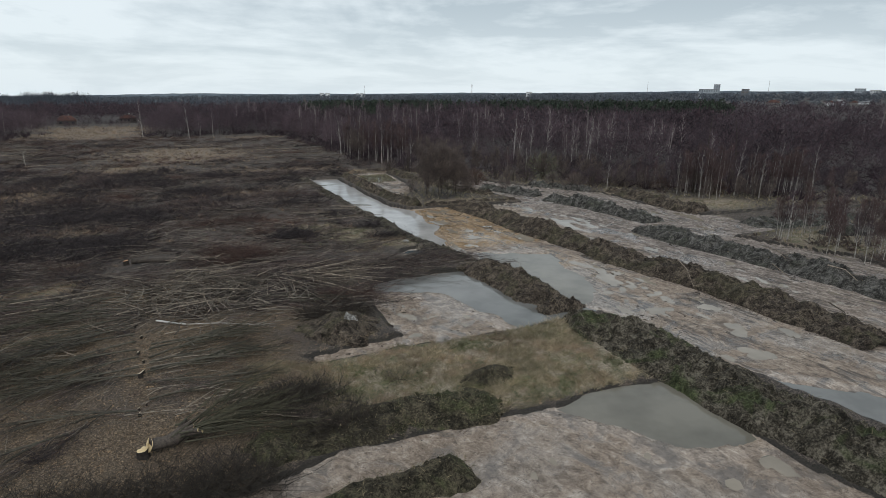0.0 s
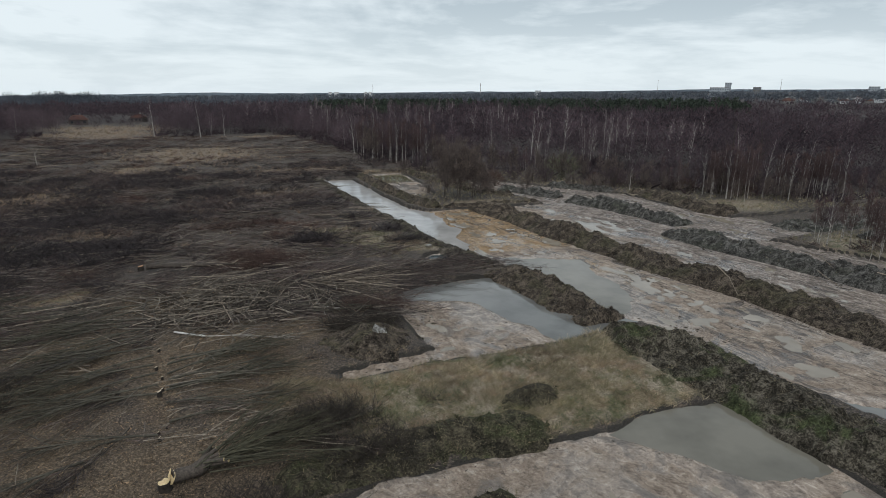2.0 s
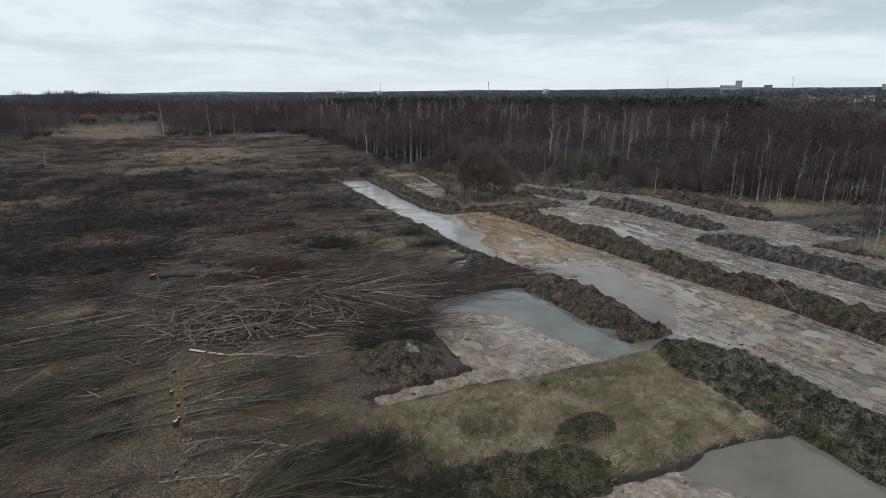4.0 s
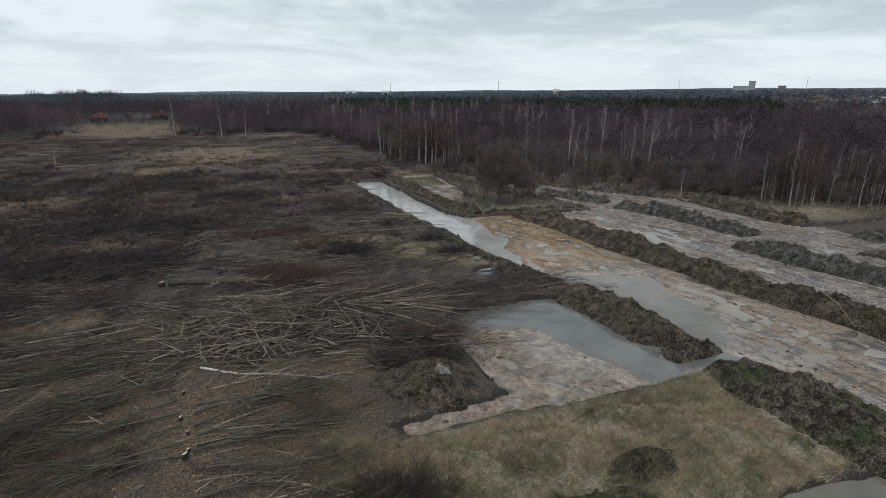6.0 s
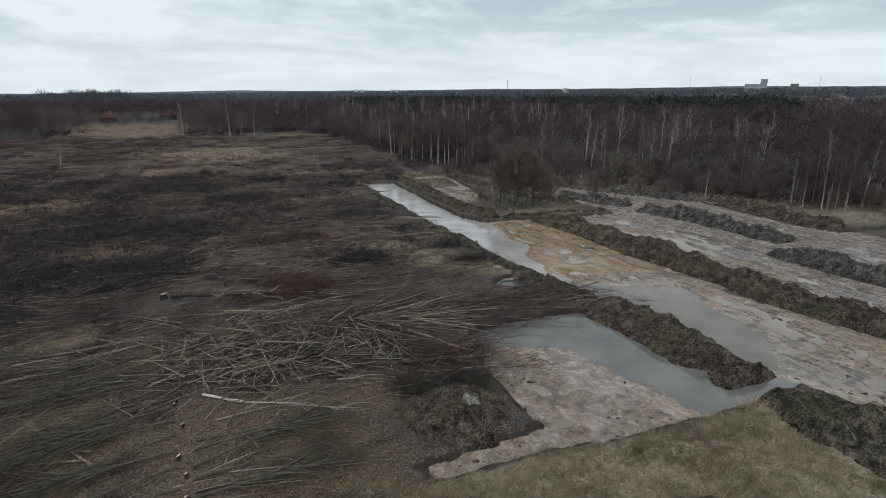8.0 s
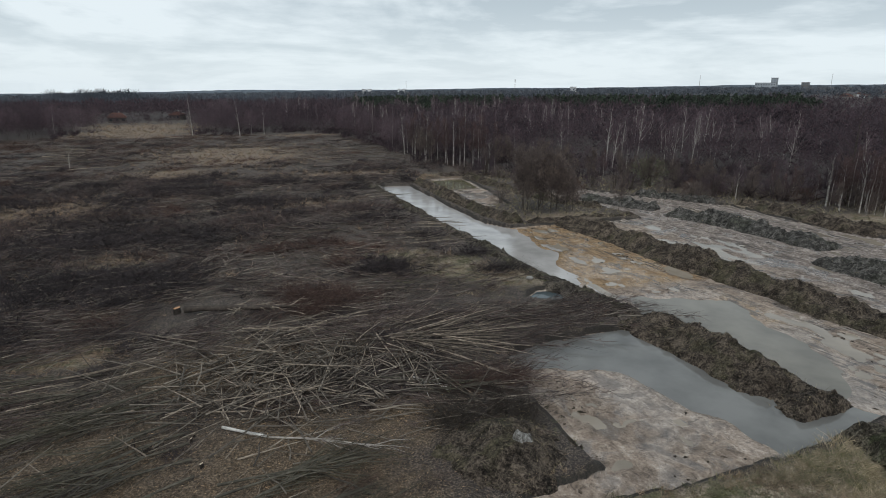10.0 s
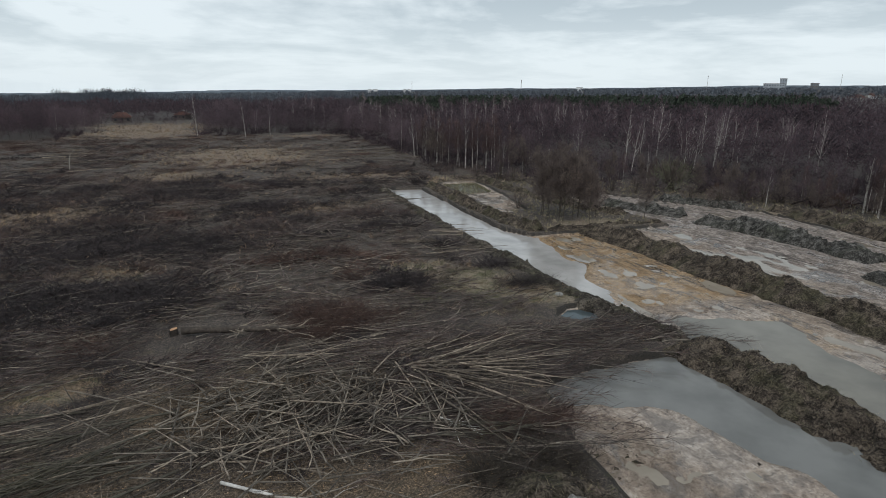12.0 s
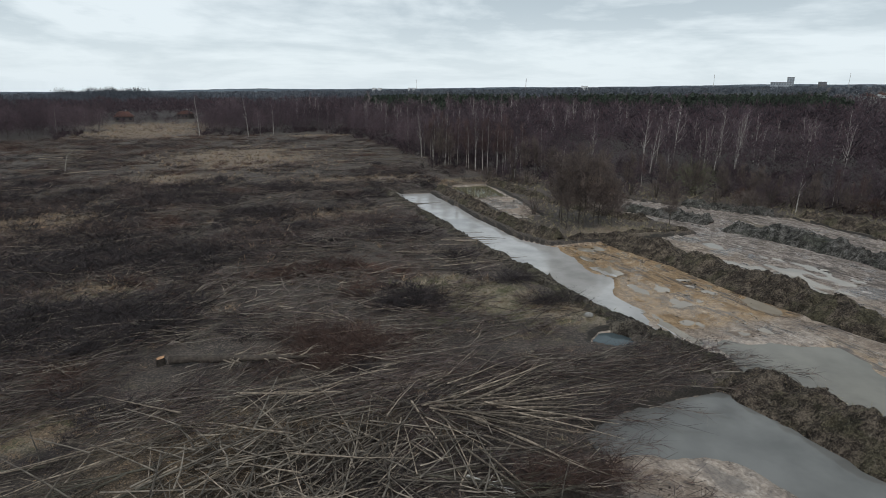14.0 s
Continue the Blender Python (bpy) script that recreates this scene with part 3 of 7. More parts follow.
def ground_h(X, Y, D=None):
    near = np.clip(1.2 - (np.abs(X) + np.abs(Y)) / 1500, 0, 1)
    r = np.hypot(X, Y)
    tilt = 0.0213 * (0.929 * X - 0.370 * Y) * step(180, 500, r)
    h = tilt + (0.20 * fbm(X / 13, Y / 13, 1) + 0.09 * fbm(X / 1.9, Y / 1.9, 2)) * near
    D = pit_depth(X, Y) if D is None else D
    h = h - 0.26 * step(-2.4, -0.1, inside(NEAR, X, Y))
    pit = step(-0.14, 0.22, D)
    floor = LEVEL + 0.050 + 0.075 * fbm(X / 1.3, Y / 2.6, 31) + 0.085 * fbm(X / 4, Y / 7, 32) + 0.03 * vnoise(X / 0.6, Y / 4, 33)
    floor = floor + 0.03 * step(23, 21, Y)
    floor = floor + 0.07 * fbm(X / 0.8, Y / 1.5, 34) * step(48, 54, Y) * step(78, 72, Y)
    floor = floor + 0.06 * step(18, 16, X) * step(44, 41, Y) * step(29, 31, Y)
    wx, wy = X + 0.5 * fbm(X / 0.7, Y / 0.7, 35), Y + 0.4 * fbm(X / 0.6, Y / 0.6, 36)
    for cx, cy, rx, ry in PUDDLES:
        floor = floor - 0.12 * step(0.1, 0.7, blob(wx, wy, cx, cy, rx * 0.85, ry * 0.8))
    floor = floor - 0.32 * step(-0.3, 1.3, pond_depth(X, Y))
    return h * (1 - pit) + floor * pit


def graded(lo, hi, fine, gl, gh, end):
    mid = np.arange(lo, hi, fine)
    up, down, s, t = [], [], fine, fine
    x = mid[-1]
    while x < end:
        s *= gh
        x += s
        up.append(x)
    x = lo
    while x > -end:
        t *= gl
        x -= t
        down.append(x)
    return np.concatenate([down[::-1], mid, up])


def build_ground():
    gx, gy = graded(-13, 62, 0.33, 1.085, 1.08, 4600), graded(15, 70, 0.33, 1.15, 1.035, 4600)
    X, Y = np.meshgrid(gx, gy)
    D = pit_depth(X, Y)
    Z = ground_h(X, Y, D)
    nx, ny = len(gx), len(gy)
    i = (np.arange(ny - 1)[:, None] * nx + np.arange(nx - 1)[None, :]).ravel()
    me = raw_mesh("ground", np.stack([X, Y, Z], 2).reshape(-1, 3), np.stack([i, i + 1, i + nx + 1, i + nx], 1), [M_GROUND], True)
    sand = step(0.0, 0.28, D) * (1 - 0.62 * step(61, 66, X) * step(46, 47, Y) * step(60, 59, Y))
    scarp = step(-0.22, -0.05, D) * (1 - step(0.08, 0.32, D))
    orange = step(50, 55, Y) * step(76, 72, Y) * step(20, 24, X) * step(36, 32, X)
    orange = np.maximum(orange, 0.55 * step(36, 30, X) * step(30, 45, Y) * step(55, 45, Y) * step(24, 28, X))
    pale = step(38, 44, X) * step(10, 40, Y)
    wet = np.clip(-0.12 * pale + step(-1.6, 0.2, pond_depth(X, Y)) * 0.8 + 0.43, 0, 1)
    grass = np.maximum(grass_patch(X, Y), 0)
    chips = chip_patch(X, Y)
    rut = np.maximum(step(25, 28, X) * step(31, 28, Y - 60), 0.12 * step(23, 21, Y)) + 0.08 * step(24, 22, X)
    russet = step(45, 100, Y)
    wood = np.maximum(step(2, 11, inside(FOREST, X, Y)), step(420, 520, np.hypot(X, Y)))
    wx, wy = X + 0.5 * fbm(X / 0.7, Y / 0.7, 35), Y + 0.4 * fbm(X / 0.6, Y / 0.6, 36)
    rim = np.zeros(X.shape)
    for cx, cy, rx, ry in PUDDLES:
        b = blob(wx, wy, cx, cy, rx, ry)
        rim = np.maximum(rim, step(0.0, 0.2, b) * step(0.75, 0.45, b))
    for nm, val in (("rim", rim * fbm(X / 2, Y / 2, 37).clip(0, 0.5) * 2), ("sand", sand), ("scarp", scarp), ("orange", orange), ("pale", pale), ("wet", wet), ("grass", grass), ("chips", chips), ("wood", wood), ("rut", np.clip(rut, 0, 1)), ("russet", russet)):
        me.attributes.new(nm, "FLOAT", "POINT").data.foreach_set("value", val.astype(np.float32).ravel())
    return thing("ground", me, "brown clearing with stripped sandy strips and dry grass", "ground", kind="structure")


NEAR_GRASS = [(2, 30), (8.8, 30.3), (15, 30), (22, 30.5), (23, 26), (22, 22.5), (15, 21.8), (6, 22), (3, 24), (0, 27.5), (-0.8, 29.5), (0.6, 32)]
FAR_GRASS = [(6, 66), (11, 67), (17, 60), (19.5, 54), (15, 55), (9, 60)]


def blob(X, Y, cx, cy, rx, ry):
    return np.clip(1.25 - np.sqrt(((X - cx) / rx) ** 2 + ((Y - cy) / ry) ** 2), 0, 1)


def grass_patch(X, Y):
    g = step(-0.8, 0.8, inside(NEAR_GRASS, X, Y))
    g = np.maximum(g, 0.9 * step(-2, 1.5, inside(FAR_GRASS, X, Y)))
    for cx, cy, rx, ry in ((-8, 156, 22, 26), (-27, 95, 9, 10), (33, 76.5, 7, 3), (14, 211, 16, 4), (-40, 212, 26, 8), (-41, 236, 24, 26), (-45, 270, 40, 30), (70, 64, 9, 6),
                           (30, 114, 8, 4), (62, 74, 6, 6), (12, 120, 12, 5), (-18, 126, 12, 8), (-14, 50, 4, 2), (-16, 70, 5, 3), (3, 93, 8, 4), (64, 41, 8, 7)):
        g = np.maximum(g, blob(X, Y, cx, cy, rx, ry) * (0.85 if cy > 250 else 1.0))
    return g


def chip_patch(X, Y):
    g = 0.0
    for cx, cy, rx, ry in ((-5, 24.5, 8, 4.5), (0, 28.8, 5, 1.7), (-5.8, 33, 1.6, 8), (-8, 21, 9, 5), (1, 46.5, 3, 1.5), (-3, 47, 4, 2), (4, 45.5, 2, 1.5), (-3, 36, 7, 6), (-11, 36, 7, 8), (2.5, 38, 3, 3), (-1, 32, 5, 4), (-12, 27, 7, 6), (-6, 46, 6, 4)):
        g = np.maximum(g, blob(X, Y, cx, cy, rx, ry))
    return g


ground = build_ground()


def build_water():
    s = 0.25
    gx, gy = np.arange(0, 118, s), np.arange(-12, 113, s)
    X, Y = np.meshgrid(gx, gy)
    low = ground_h(X, Y) < LEVEL + 0.02
    cell = low[:-1, :-1] | low[1:, :-1] | low[:-1, 1:] | low[1:, 1:]
    Xc, Yc = X[:-1, :-1] + s / 2, Y[:-1, :-1] + s / 2
    depth = np.stack([inside(p, Xc, Yc) for p in PONDS])
    owner = np.where(depth.max(0) > -1.0, depth.argmax(0), len(PONDS))
    names = (("pond", "long rain-filled ditch of grey water in the strip", M_DITCH), ("pond", "shallow murky pool on the sandy strip", M_NEARW),
             ("pond", "grey rainwater pool in the sandy cell", M_WATER), ("pond", "flat opaque grey-brown pool beside the berm", M_NEARW),
             ("pond", "small brownish-green pool at the strip's end", M_OLIVEW), ("pond", "thin sheet of water along the berm's foot", M_WATER),
             ("pond", "tiny dark blue pool among cut brush", M_DARKW), ("puddle", "scattered shallow puddles on wet sand", M_PUDDLE))
    nx = len(gx)
    for k, (name, label, m) in enumerate(names):
        j, i = np.nonzero(cell & (owner == k))
        if not len(j):
            continue
        a = j * nx + i
        F = np.stack([a, a + 1, a + nx + 1, a + nx], 1)
        used, F = np.unique(F, return_inverse=True)
        V = np.stack([gx[used % nx], gy[used // nx], np.full(len(used), LEVEL)], 1)
        thing(name, raw_mesh(name, V, F.reshape(-1, 4), [m], True), label, "water", kind="structure" if name == "pond" else "stuff")


build_water()


# ---- soil berms and heaps ----
def resample(pts, s):
    P = np.asarray(pts, float)
    L = np.concatenate([[0], np.cumsum(np.linalg.norm(np.diff(P, axis=0), axis=1))])
    u = np.linspace(0, L[-1], max(4, int(L[-1] / s)))
    return np.stack([np.interp(u, L, P[:, 0]), np.interp(u, L, P[:, 1])], 1), u


def berm(label, pts, width, height, seed, soil, turf=3.0, rough=1.0, grain=0.24, name="soil_berm"):
    """A long heap of turned soil along a line of the plan: its lumpy body, loose clods and dry turf."""
    rng = np.random.default_rng(seed)
    C, u = resample(pts, grain)
    for _ in range(3):
        C[1:-1] = (C[:-2] + 2 * C[1:-1] + C[2:]) / 4
    T = np.gradient(C, axis=0)
    T /= np.linalg.norm(T, axis=1)[:, None]
    N = np.stack([T[:, 1], -T[:, 0]], 1)
    n = max(9, int(width / grain))
    q = np.linspace(-1, 1, n)
    wide = width / 2 * (1 + 0.14 * vnoise(u / 3.5, 0 * u, seed) + 0.05 * vnoise(u / 0.8, 0 * u, seed + 9)) * (1 - (0.45 if name == "soil_mound" else 0.1) * (1 - np.sqrt(np.clip(np.minimum(u, u[-1] - u) / (0.4 * width), 0, 1))))
    X = C[:, 0:1] + N[:, 0:1] * q * wide[:, None]
    Y = C[:, 1:2] + N[:, 1:2] * q * wide[:, None]
    mound = name == "soil_mound"
    ends = step(0, (0.42 if mound else 0.14) * width, np.minimum(u, u[-1] - u))
    crest = height * ends * (0.9 + 0.34 * vnoise(u / 2.9, 0 * u, seed + 3) + 0.20 * vnoise(u / 1.0, 0 * u, seed + 4))
    prof = np.clip(1 - np.abs(q) ** 1.8, 0, 1) ** 0.85
    base = np.minimum(ground_h(X, Y), ground_h(X, Y) * 0.5 - 0.1)
    lumps = rough * (0.46 * fbm(X / 1.5, Y / 1.2, seed + 5) + 0.30 * np.abs(fbm(X / 0.62, Y / 0.55, seed + 7)) - 0.05 + 0.14 * vnoise(X / 0.31, Y / 0.31, seed + 6) + 0.07 * vnoise(X / 0.17, Y / 0.17, seed + 8))
    Z = base - 0.12 + (crest[:, None] + 0.12) * prof + lumps * (0.35 + 0.65 * prof) * step(0, 0.25, prof)
    ny = len(C)
    i = (np.arange(ny - 1)[:, None] * n + np.arange(n - 1)[None, :]).ravel()
    V = np.stack([X, Y, Z], 2).reshape(-1, 3)
    root = thing(name, raw_mesh("soil", V, np.stack([i, i + n, i + n + 1, i + 1], 1), [soil], True), label, "soil berm", "berms of stripped topsoil")
    # clods
    k = int(min(2.2 * width, 7.0) * u[-1])
    pick = rng.integers(0, len(V), k)
    O = np.array([(1, 0, 0), (-1, 0, 0), (0, 1, 0), (0, -1, 0), (0, 0, 1), (0, 0, -1)], float)
    OF = np.array([(0, 2, 4), (2, 1, 4), (1, 3, 4), (3, 0, 4), (2, 0, 5), (1, 2, 5), (3, 1, 5), (0, 3, 5)])
    h = Heap()
    for a in pick:
        r = 0.05 + 0.17 * rng.uniform() ** 2
        h.put(V[a] + O * r * rng.uniform(0.5, 1.3, (6, 3)), OF)
    tagged(part("loose_soil", h.mesh("loose_soil", [soil]), root), kind="stuff")
    # dead grass and roots that stick out of the turned turf
    k = int(turf * u[-1] * width)
    if k:
        a = rng.integers(0, len(V), k)
        P = V[a] + rng.normal(0, 0.12, (k, 3)) * (1, 1, 0)
        d = rng.normal(0, 1, (k, 3)) * (1, 1, 0.5)
        d[:, 2] = np.abs(d[:, 2]) * 0.8 + 0.1
        d *= rng.uniform(0.12, 0.42, k)[:, None] / np.linalg.norm(d, axis=1)[:, None]
        h = Heap()
        s = rng.choice([0.15, 0.4, 0.62, 0.9], k)
        h.put(*slivers(P, P + d, rng.uniform(0.012, 0.032, k), rng), 0, np.repeat(s, 3))
        tagged(part("dry_turf", h.mesh("dry_turf", [M_TURF]), root, "straw-coloured dead grass"), kind="stuff")
    return root


berm("dark clodded bank along the long flooded ditch", [(13.9, 109), (15.8, 85), (16.7, 74), (18.0, 65.7), (18.8, 57.5), (20.2, 51.8), (21.6, 46.4)], 2.3, 0.36, 11, M_SOILDARK, 5, 0.85, 0.18)
berm("lumpy brown soil berm between two rain pools", [(21.5, 46.2), (22.1, 43), (22.6, 38), (23.2, 32.7)], 4.7, 1.05, 12, M_SOIL, 16, 1.0, 0.15)
berm("long brown soil berm beside the orange strip", [(32.4, 75), (33.6, 68), (34.6, 59), (35.6, 51), (37, 42), (38.7, 34), (39.6, 27), (39.6, 20)], 4.8, 1.25, 13, M_SOIL, 13, 1.0, 0.18)
berm("long brown soil berm beside wet strip", [(39.8, 17), (41, 8), (43, -8)], 4.8, 1.2, 14, M_SOIL, 5)
berm("grey-brown soil berm on the second strip", [(48.2, 76), (50.6, 69), (51.6, 62), (52.4, 56.4)], 4.2, 1.1, 15, M_SOILGREY, 5, 1.2)
berm("low grey heap of soil at the strip's head", [(42.6, 89), (45.2, 84), (48, 78.6)], 3.6, 1.0, 16, M_SOILGREY, 5, 1.3)
berm("long grey-brown soil berm between two wet strips", [(47.8, 54), (48.6, 47), (49.8, 40), (50.9, 34), (51.2, 27), (52, 16), (54, 0)], 4.6, 1.15, 17, M_SOILGREY, 6, 1.2)
berm("low soil berm below the forest edge", [(61.2, 78), (62, 70), (62.2, 63), (63.2, 58.8)], 3.6, 1.0, 18, M_SOIL, 6, 1.2)
berm("low grey soil heap below the forest edge", [(52, 89), (56, 84), (59, 80)], 2.4, 0.6, 19, M_SOILGREY, 5, 1.2)
berm("broad dark grassy soil berm round the near pool", [(20.9, 29.3), (22.2, 29.2), (23.9, 28.0), (24.5, 23), (24.9, 18), (25.6, 13), (27.0, 6), (29.6, -6)], 5.8, 0.95, 20, M_SOILGREEN, 13, 1.35, 0.15)
berm("clodded bank on the far side of the ditch", [(22.6, 107.5), (23.2, 96), (23.5, 88), (24.4, 80), (25.8, 75.2)], 2.8, 0.8, 21, M_SOIL, 5, 1.3)
berm("low soil ridge along the strip's end", [(27, 75.0), (31, 75.4), (36, 75.6), (42, 75.6)], 1.7, 0.4, 22, M_SOIL, 10, 0.9)
berm("low soil ridge by the alders", [(33.2, 112), (33.4, 104), (34.6, 96), (37, 88), (40.2, 80)], 3.0, 0.7, 23, M_SOIL, 8, 1.1)
berm("dark grassy mound beside the sandy track", [(0.4, 16.6), (3, 17.4), (6, 17.8), (8.6, 17.6)], 2.6, 0.65, 24, M_SOILTURF, 60, 0.8, 0.2, "soil_mound")
berm("brown soil mound with dry turf beside the pool", [(3.4, 32.9), (5.0, 34.1), (7.2, 34.7), (9.6, 34.4)], 5.6, 0.8, 25, M_SOIL, 22, 0.8, 0.2, "soil_mound")
berm("small pale heap of ash on the soil mound", [(6.2, 33.7), (6.7, 33.95), (7.2, 33.9)], 0.9, 2.2, 30, M_ASH, 0, 0.55, 0.08, "ash_heap")
berm("grey rubble mound among young birches", [(66, 44), (70, 43), (76, 42)], 3.2, 1.0, 26, M_SOILGREY, 6, 1.3, 0.3, "soil_mound")
berm("scrubby grassy ridge beside the sandy track", [(-1.0, 21.9), (3, 22.6), (7, 22.8), (10, 22.5), (12.4, 22.2)], 3.2, 0.45, 27, M_SOILTURF, 70, 0.7, 0.24, "soil_mound")

berm("low dark churned soil beside the ditch", [(18.6, 58), (19.3, 55), (20.6, 50), (20.2, 46.6)], 2.8, 0.22, 29, M_SOILDARK, 4, 0.7, 0.2, "soil_mound")
berm("grey churned soil heap behind young birches", [(62.5, 52), (67, 50.8), (73, 50), (82, 49)], 5.0, 0.8, 31, M_SOILGREY, 6, 1.2, 0.3, "soil_mound")
berm("small dark grassy mound on the meadow strip", [(10.7, 24.4), (11.6, 24.7), (12.6, 24.9), (13.6, 24.8), (14.3, 24.5)], 2.5, 0.5, 28, M_SOILTURF, 80, 0.5, 0.2, "soil_mound")


# ---- trees ----
def twig_dome(seed, n, w, up):
    """A low bush or brush heap: fine twigs that spread from a few feet."""
    rng = np.random.default_rng(seed)
    h = Heap()
    O = np.stack([rng.normal(0, 0.3, n), rng.normal(0, 0.3, n), np.zeros(n)], 1)
    d = np.stack([rng.normal(0, 0.7, n), rng.normal(0, 0.7, n), np.abs(rng.normal(up, 0.3, n))], 1)
    h.put(*slivers(O, O + d * rng.uniform(0.5, 1.0, n)[:, None], w, rng), 0, np.repeat(rng.uniform(0.35, 0.65, n), 3))
    O2 = O + d * rng.uniform(0.2, 0.7, n)[:, None]
    d2 = d * 0.5 + rng.normal(0, 0.25, (n, 3))
    h.put(*slivers(O2, O2 + d2, w * 0.7, rng), 0, np.repeat(rng.uniform(0.3, 0.6, n), 3))
    return h.arrays()


def tree_template(seed, height, kind):
    """Trunk with main limbs, and crown of bare twigs, of one leafless tree standing on the origin."""
    rng = np.random.default_rng(seed)
    trunk, crown = Heap(), Heap()
    n = 7
    k = np.linspace(0, 1, n)
    bend = rng.normal(0, 0.028 * height, 2)
    P = np.stack([bend[0] * k ** 2 + rng.normal(0, 0.07, n) * k, bend[1] * k ** 2 + rng.normal(0, 0.07, n) * k, k * height * 0.97 - 0.15], 1)
    r0 = {"birch": 0.012, "young": 0.0075, "alder": 0.0068, "oak": 0.02}[kind] * height
    bark_shade = {"birch": 1.0, "young": 0.74}.get(kind, 0.5)
    trunk.put(*tube(P, r0 * (1 - 0.9 * k) + 0.008, 5), 0, bark_shade)
    lo, count, spread, limb = {"birch": (0.36, 15, 0.19, 0.24), "young": (0.33, 15, 0.17, 0.24), "alder": (0.26, 24, 0.32, 0.34), "oak": (0.25, 22, 0.36, 0.38)}[kind]
    twigs = {"birch": 13, "young": 13, "alder": 22, "oak": 18}[kind]
    for i in range(count):
        s = lo + (0.97 - lo) * (i + rng.uniform(0, 1)) / count
        o = np.array([np.interp(s, k, P[:, j]) for j in range(3)])
        a = rng.uniform(0, 2 * np.pi)
        L = limb * height * (1.15 - 0.85 * s) * rng.uniform(0.7, 1.25)
        out = np.array([math.cos(a), math.sin(a), 0]) * spread / 0.2
        d1 = out * 0.75 + (0, 0, 1.05)
        d2 = out * 0.45 + (0, 0, 1.0)
        d1, d2 = d1 / np.linalg.norm(d1), d2 / np.linalg.norm(d2)
        m = o + d1 * L * 0.5
        e = m + d2 * L * 0.5
        g = 2.1 if kind == "birch" else 1.0
        trunk.put(*tube([o, m, e], [g * r0 * 0.36 * (1.1 - s), g * (r0 * 0.2 * (1.1 - s) + 0.004), 0.008], 3), 0, bark_shade - 0.1)
        q = rng.uniform(0.15, 1.0, twigs)
        Q = np.where(q[:, None] < 0.5, o + (m - o) * q[:, None] * 2, m + (e - m) * (q[:, None] * 2 - 1))
        dirs = rng.normal(0, 0.6, (twigs, 3)) + d1 * 0.5 + (0, 0, 0.3)
        dirs /= np.linalg.norm(dirs, axis=1)[:, None]
        Ls = rng.uniform(0.07, 0.14, twigs) * height * (1.15 - 0.6 * s)
        E = Q + dirs * Ls[:, None]
        crown.put(*slivers(Q, E, rng.uniform(0.04, 0.07, twigs), rng), 0, 0.5 + 0.1 * rng.normal())
        # finer spray from each twig
        k2 = 5 if kind in ("young", "alder") else 4
        f = rng.uniform(0.3, 0.95, twigs * k2)
        Q2 = np.repeat(Q, k2, 0) + np.repeat(E - Q, k2, 0) * f[:, None]
        d3 = np.repeat(dirs, k2, 0) + rng.normal(0, 0.6, (twigs * k2, 3))
        d3 /= np.linalg.norm(d3, axis=1)[:, None]
        crown.put(*slivers(Q2, Q2 + d3 * (np.repeat(Ls, k2) * rng.uniform(0.4, 0.8, twigs * k2))[:, None], rng.uniform(0.028, 0.048, twigs * k2), rng), 0, 0.5 + 0.1 * rng.normal())
    return trunk, crown


def merged(trunk, crown, keep=1.0, wide=1.0, cut=0.0, seed=0, limbs=1):
    """One template for the deep forest: fewer, broader twigs; cut: nothing below that height."""
    rng = np.random.default_rng(seed)
    V, F, M, S = trunk.arrays()
    h = Heap()
    ok = V[F].reshape(len(F), -1, 3)[:, :, 2].max(1) > cut
    ok[60:] &= (np.arange(len(F) - 60) // 12) % 5 < limbs
    h.put(V, F[ok], 0, 0.5)
    V, F, M, S = crown.arrays()
    T = V[F].copy()
    mid = (T[:, 0] + T[:, 1]) / 2
    T[:, 0], T[:, 1] = mid + (T[:, 0] - mid) * wide, mid + (T[:, 1] - mid) * wide
    ok = (rng.uniform(size=len(F)) < keep) & (T[:, :, 2].max(1) > cut)
    T = T[ok]
    h.put(T.reshape(-1, 3), np.arange(len(T) * 3).reshape(-1, 3), 1, 0.5)
    return h.arrays()


KINDS = [("birch", 12.0, 1), ("birch", 11.0, 2), ("birch", 13.0, 3), ("young", 9.5, 4), ("young", 8.5, 5), ("alder", 8.0, 6), ("alder", 7.0, 7), ("oak", 13.0, 8)]
TREES = [(kind, *tree_template(100 + s, hgt, kind)) for kind, hgt, s in KINDS]
LABELS = {"birch": ("birch_tree", "slender white-barked birch, leafless, at the forest edge", "birch tree"),
          "young": ("young_birch", "thin young birch with reddish bare twigs", "birch tree"),
          "alder": ("alder_tree", "dark bushy leafless alder with many fine twigs", "alder tree"),
          "oak": ("broad_tree", "broad-crowned bare dark tree above the birches", "tree")}


def tree_things():
    roots = []
    for kind, trunk, crown in TREES:
        name, label, cat = LABELS[kind]
        bark = M_BIRCH if kind in ("birch", "young") else M_BARK
        root = tagged(new(name), label, cat, "trees round the clearing")
        part("trunk", trunk.mesh("trunk", [bark]), root)
        part("crown", crown.mesh("crown", [{"alder": M_TWIGALDER, "young": M_TWIGRED}.get(kind, M_TWIG)]), root, "fine bare twigs")
        roots.append(root)
    return roots


PROTO = tree_things()
placed = set()


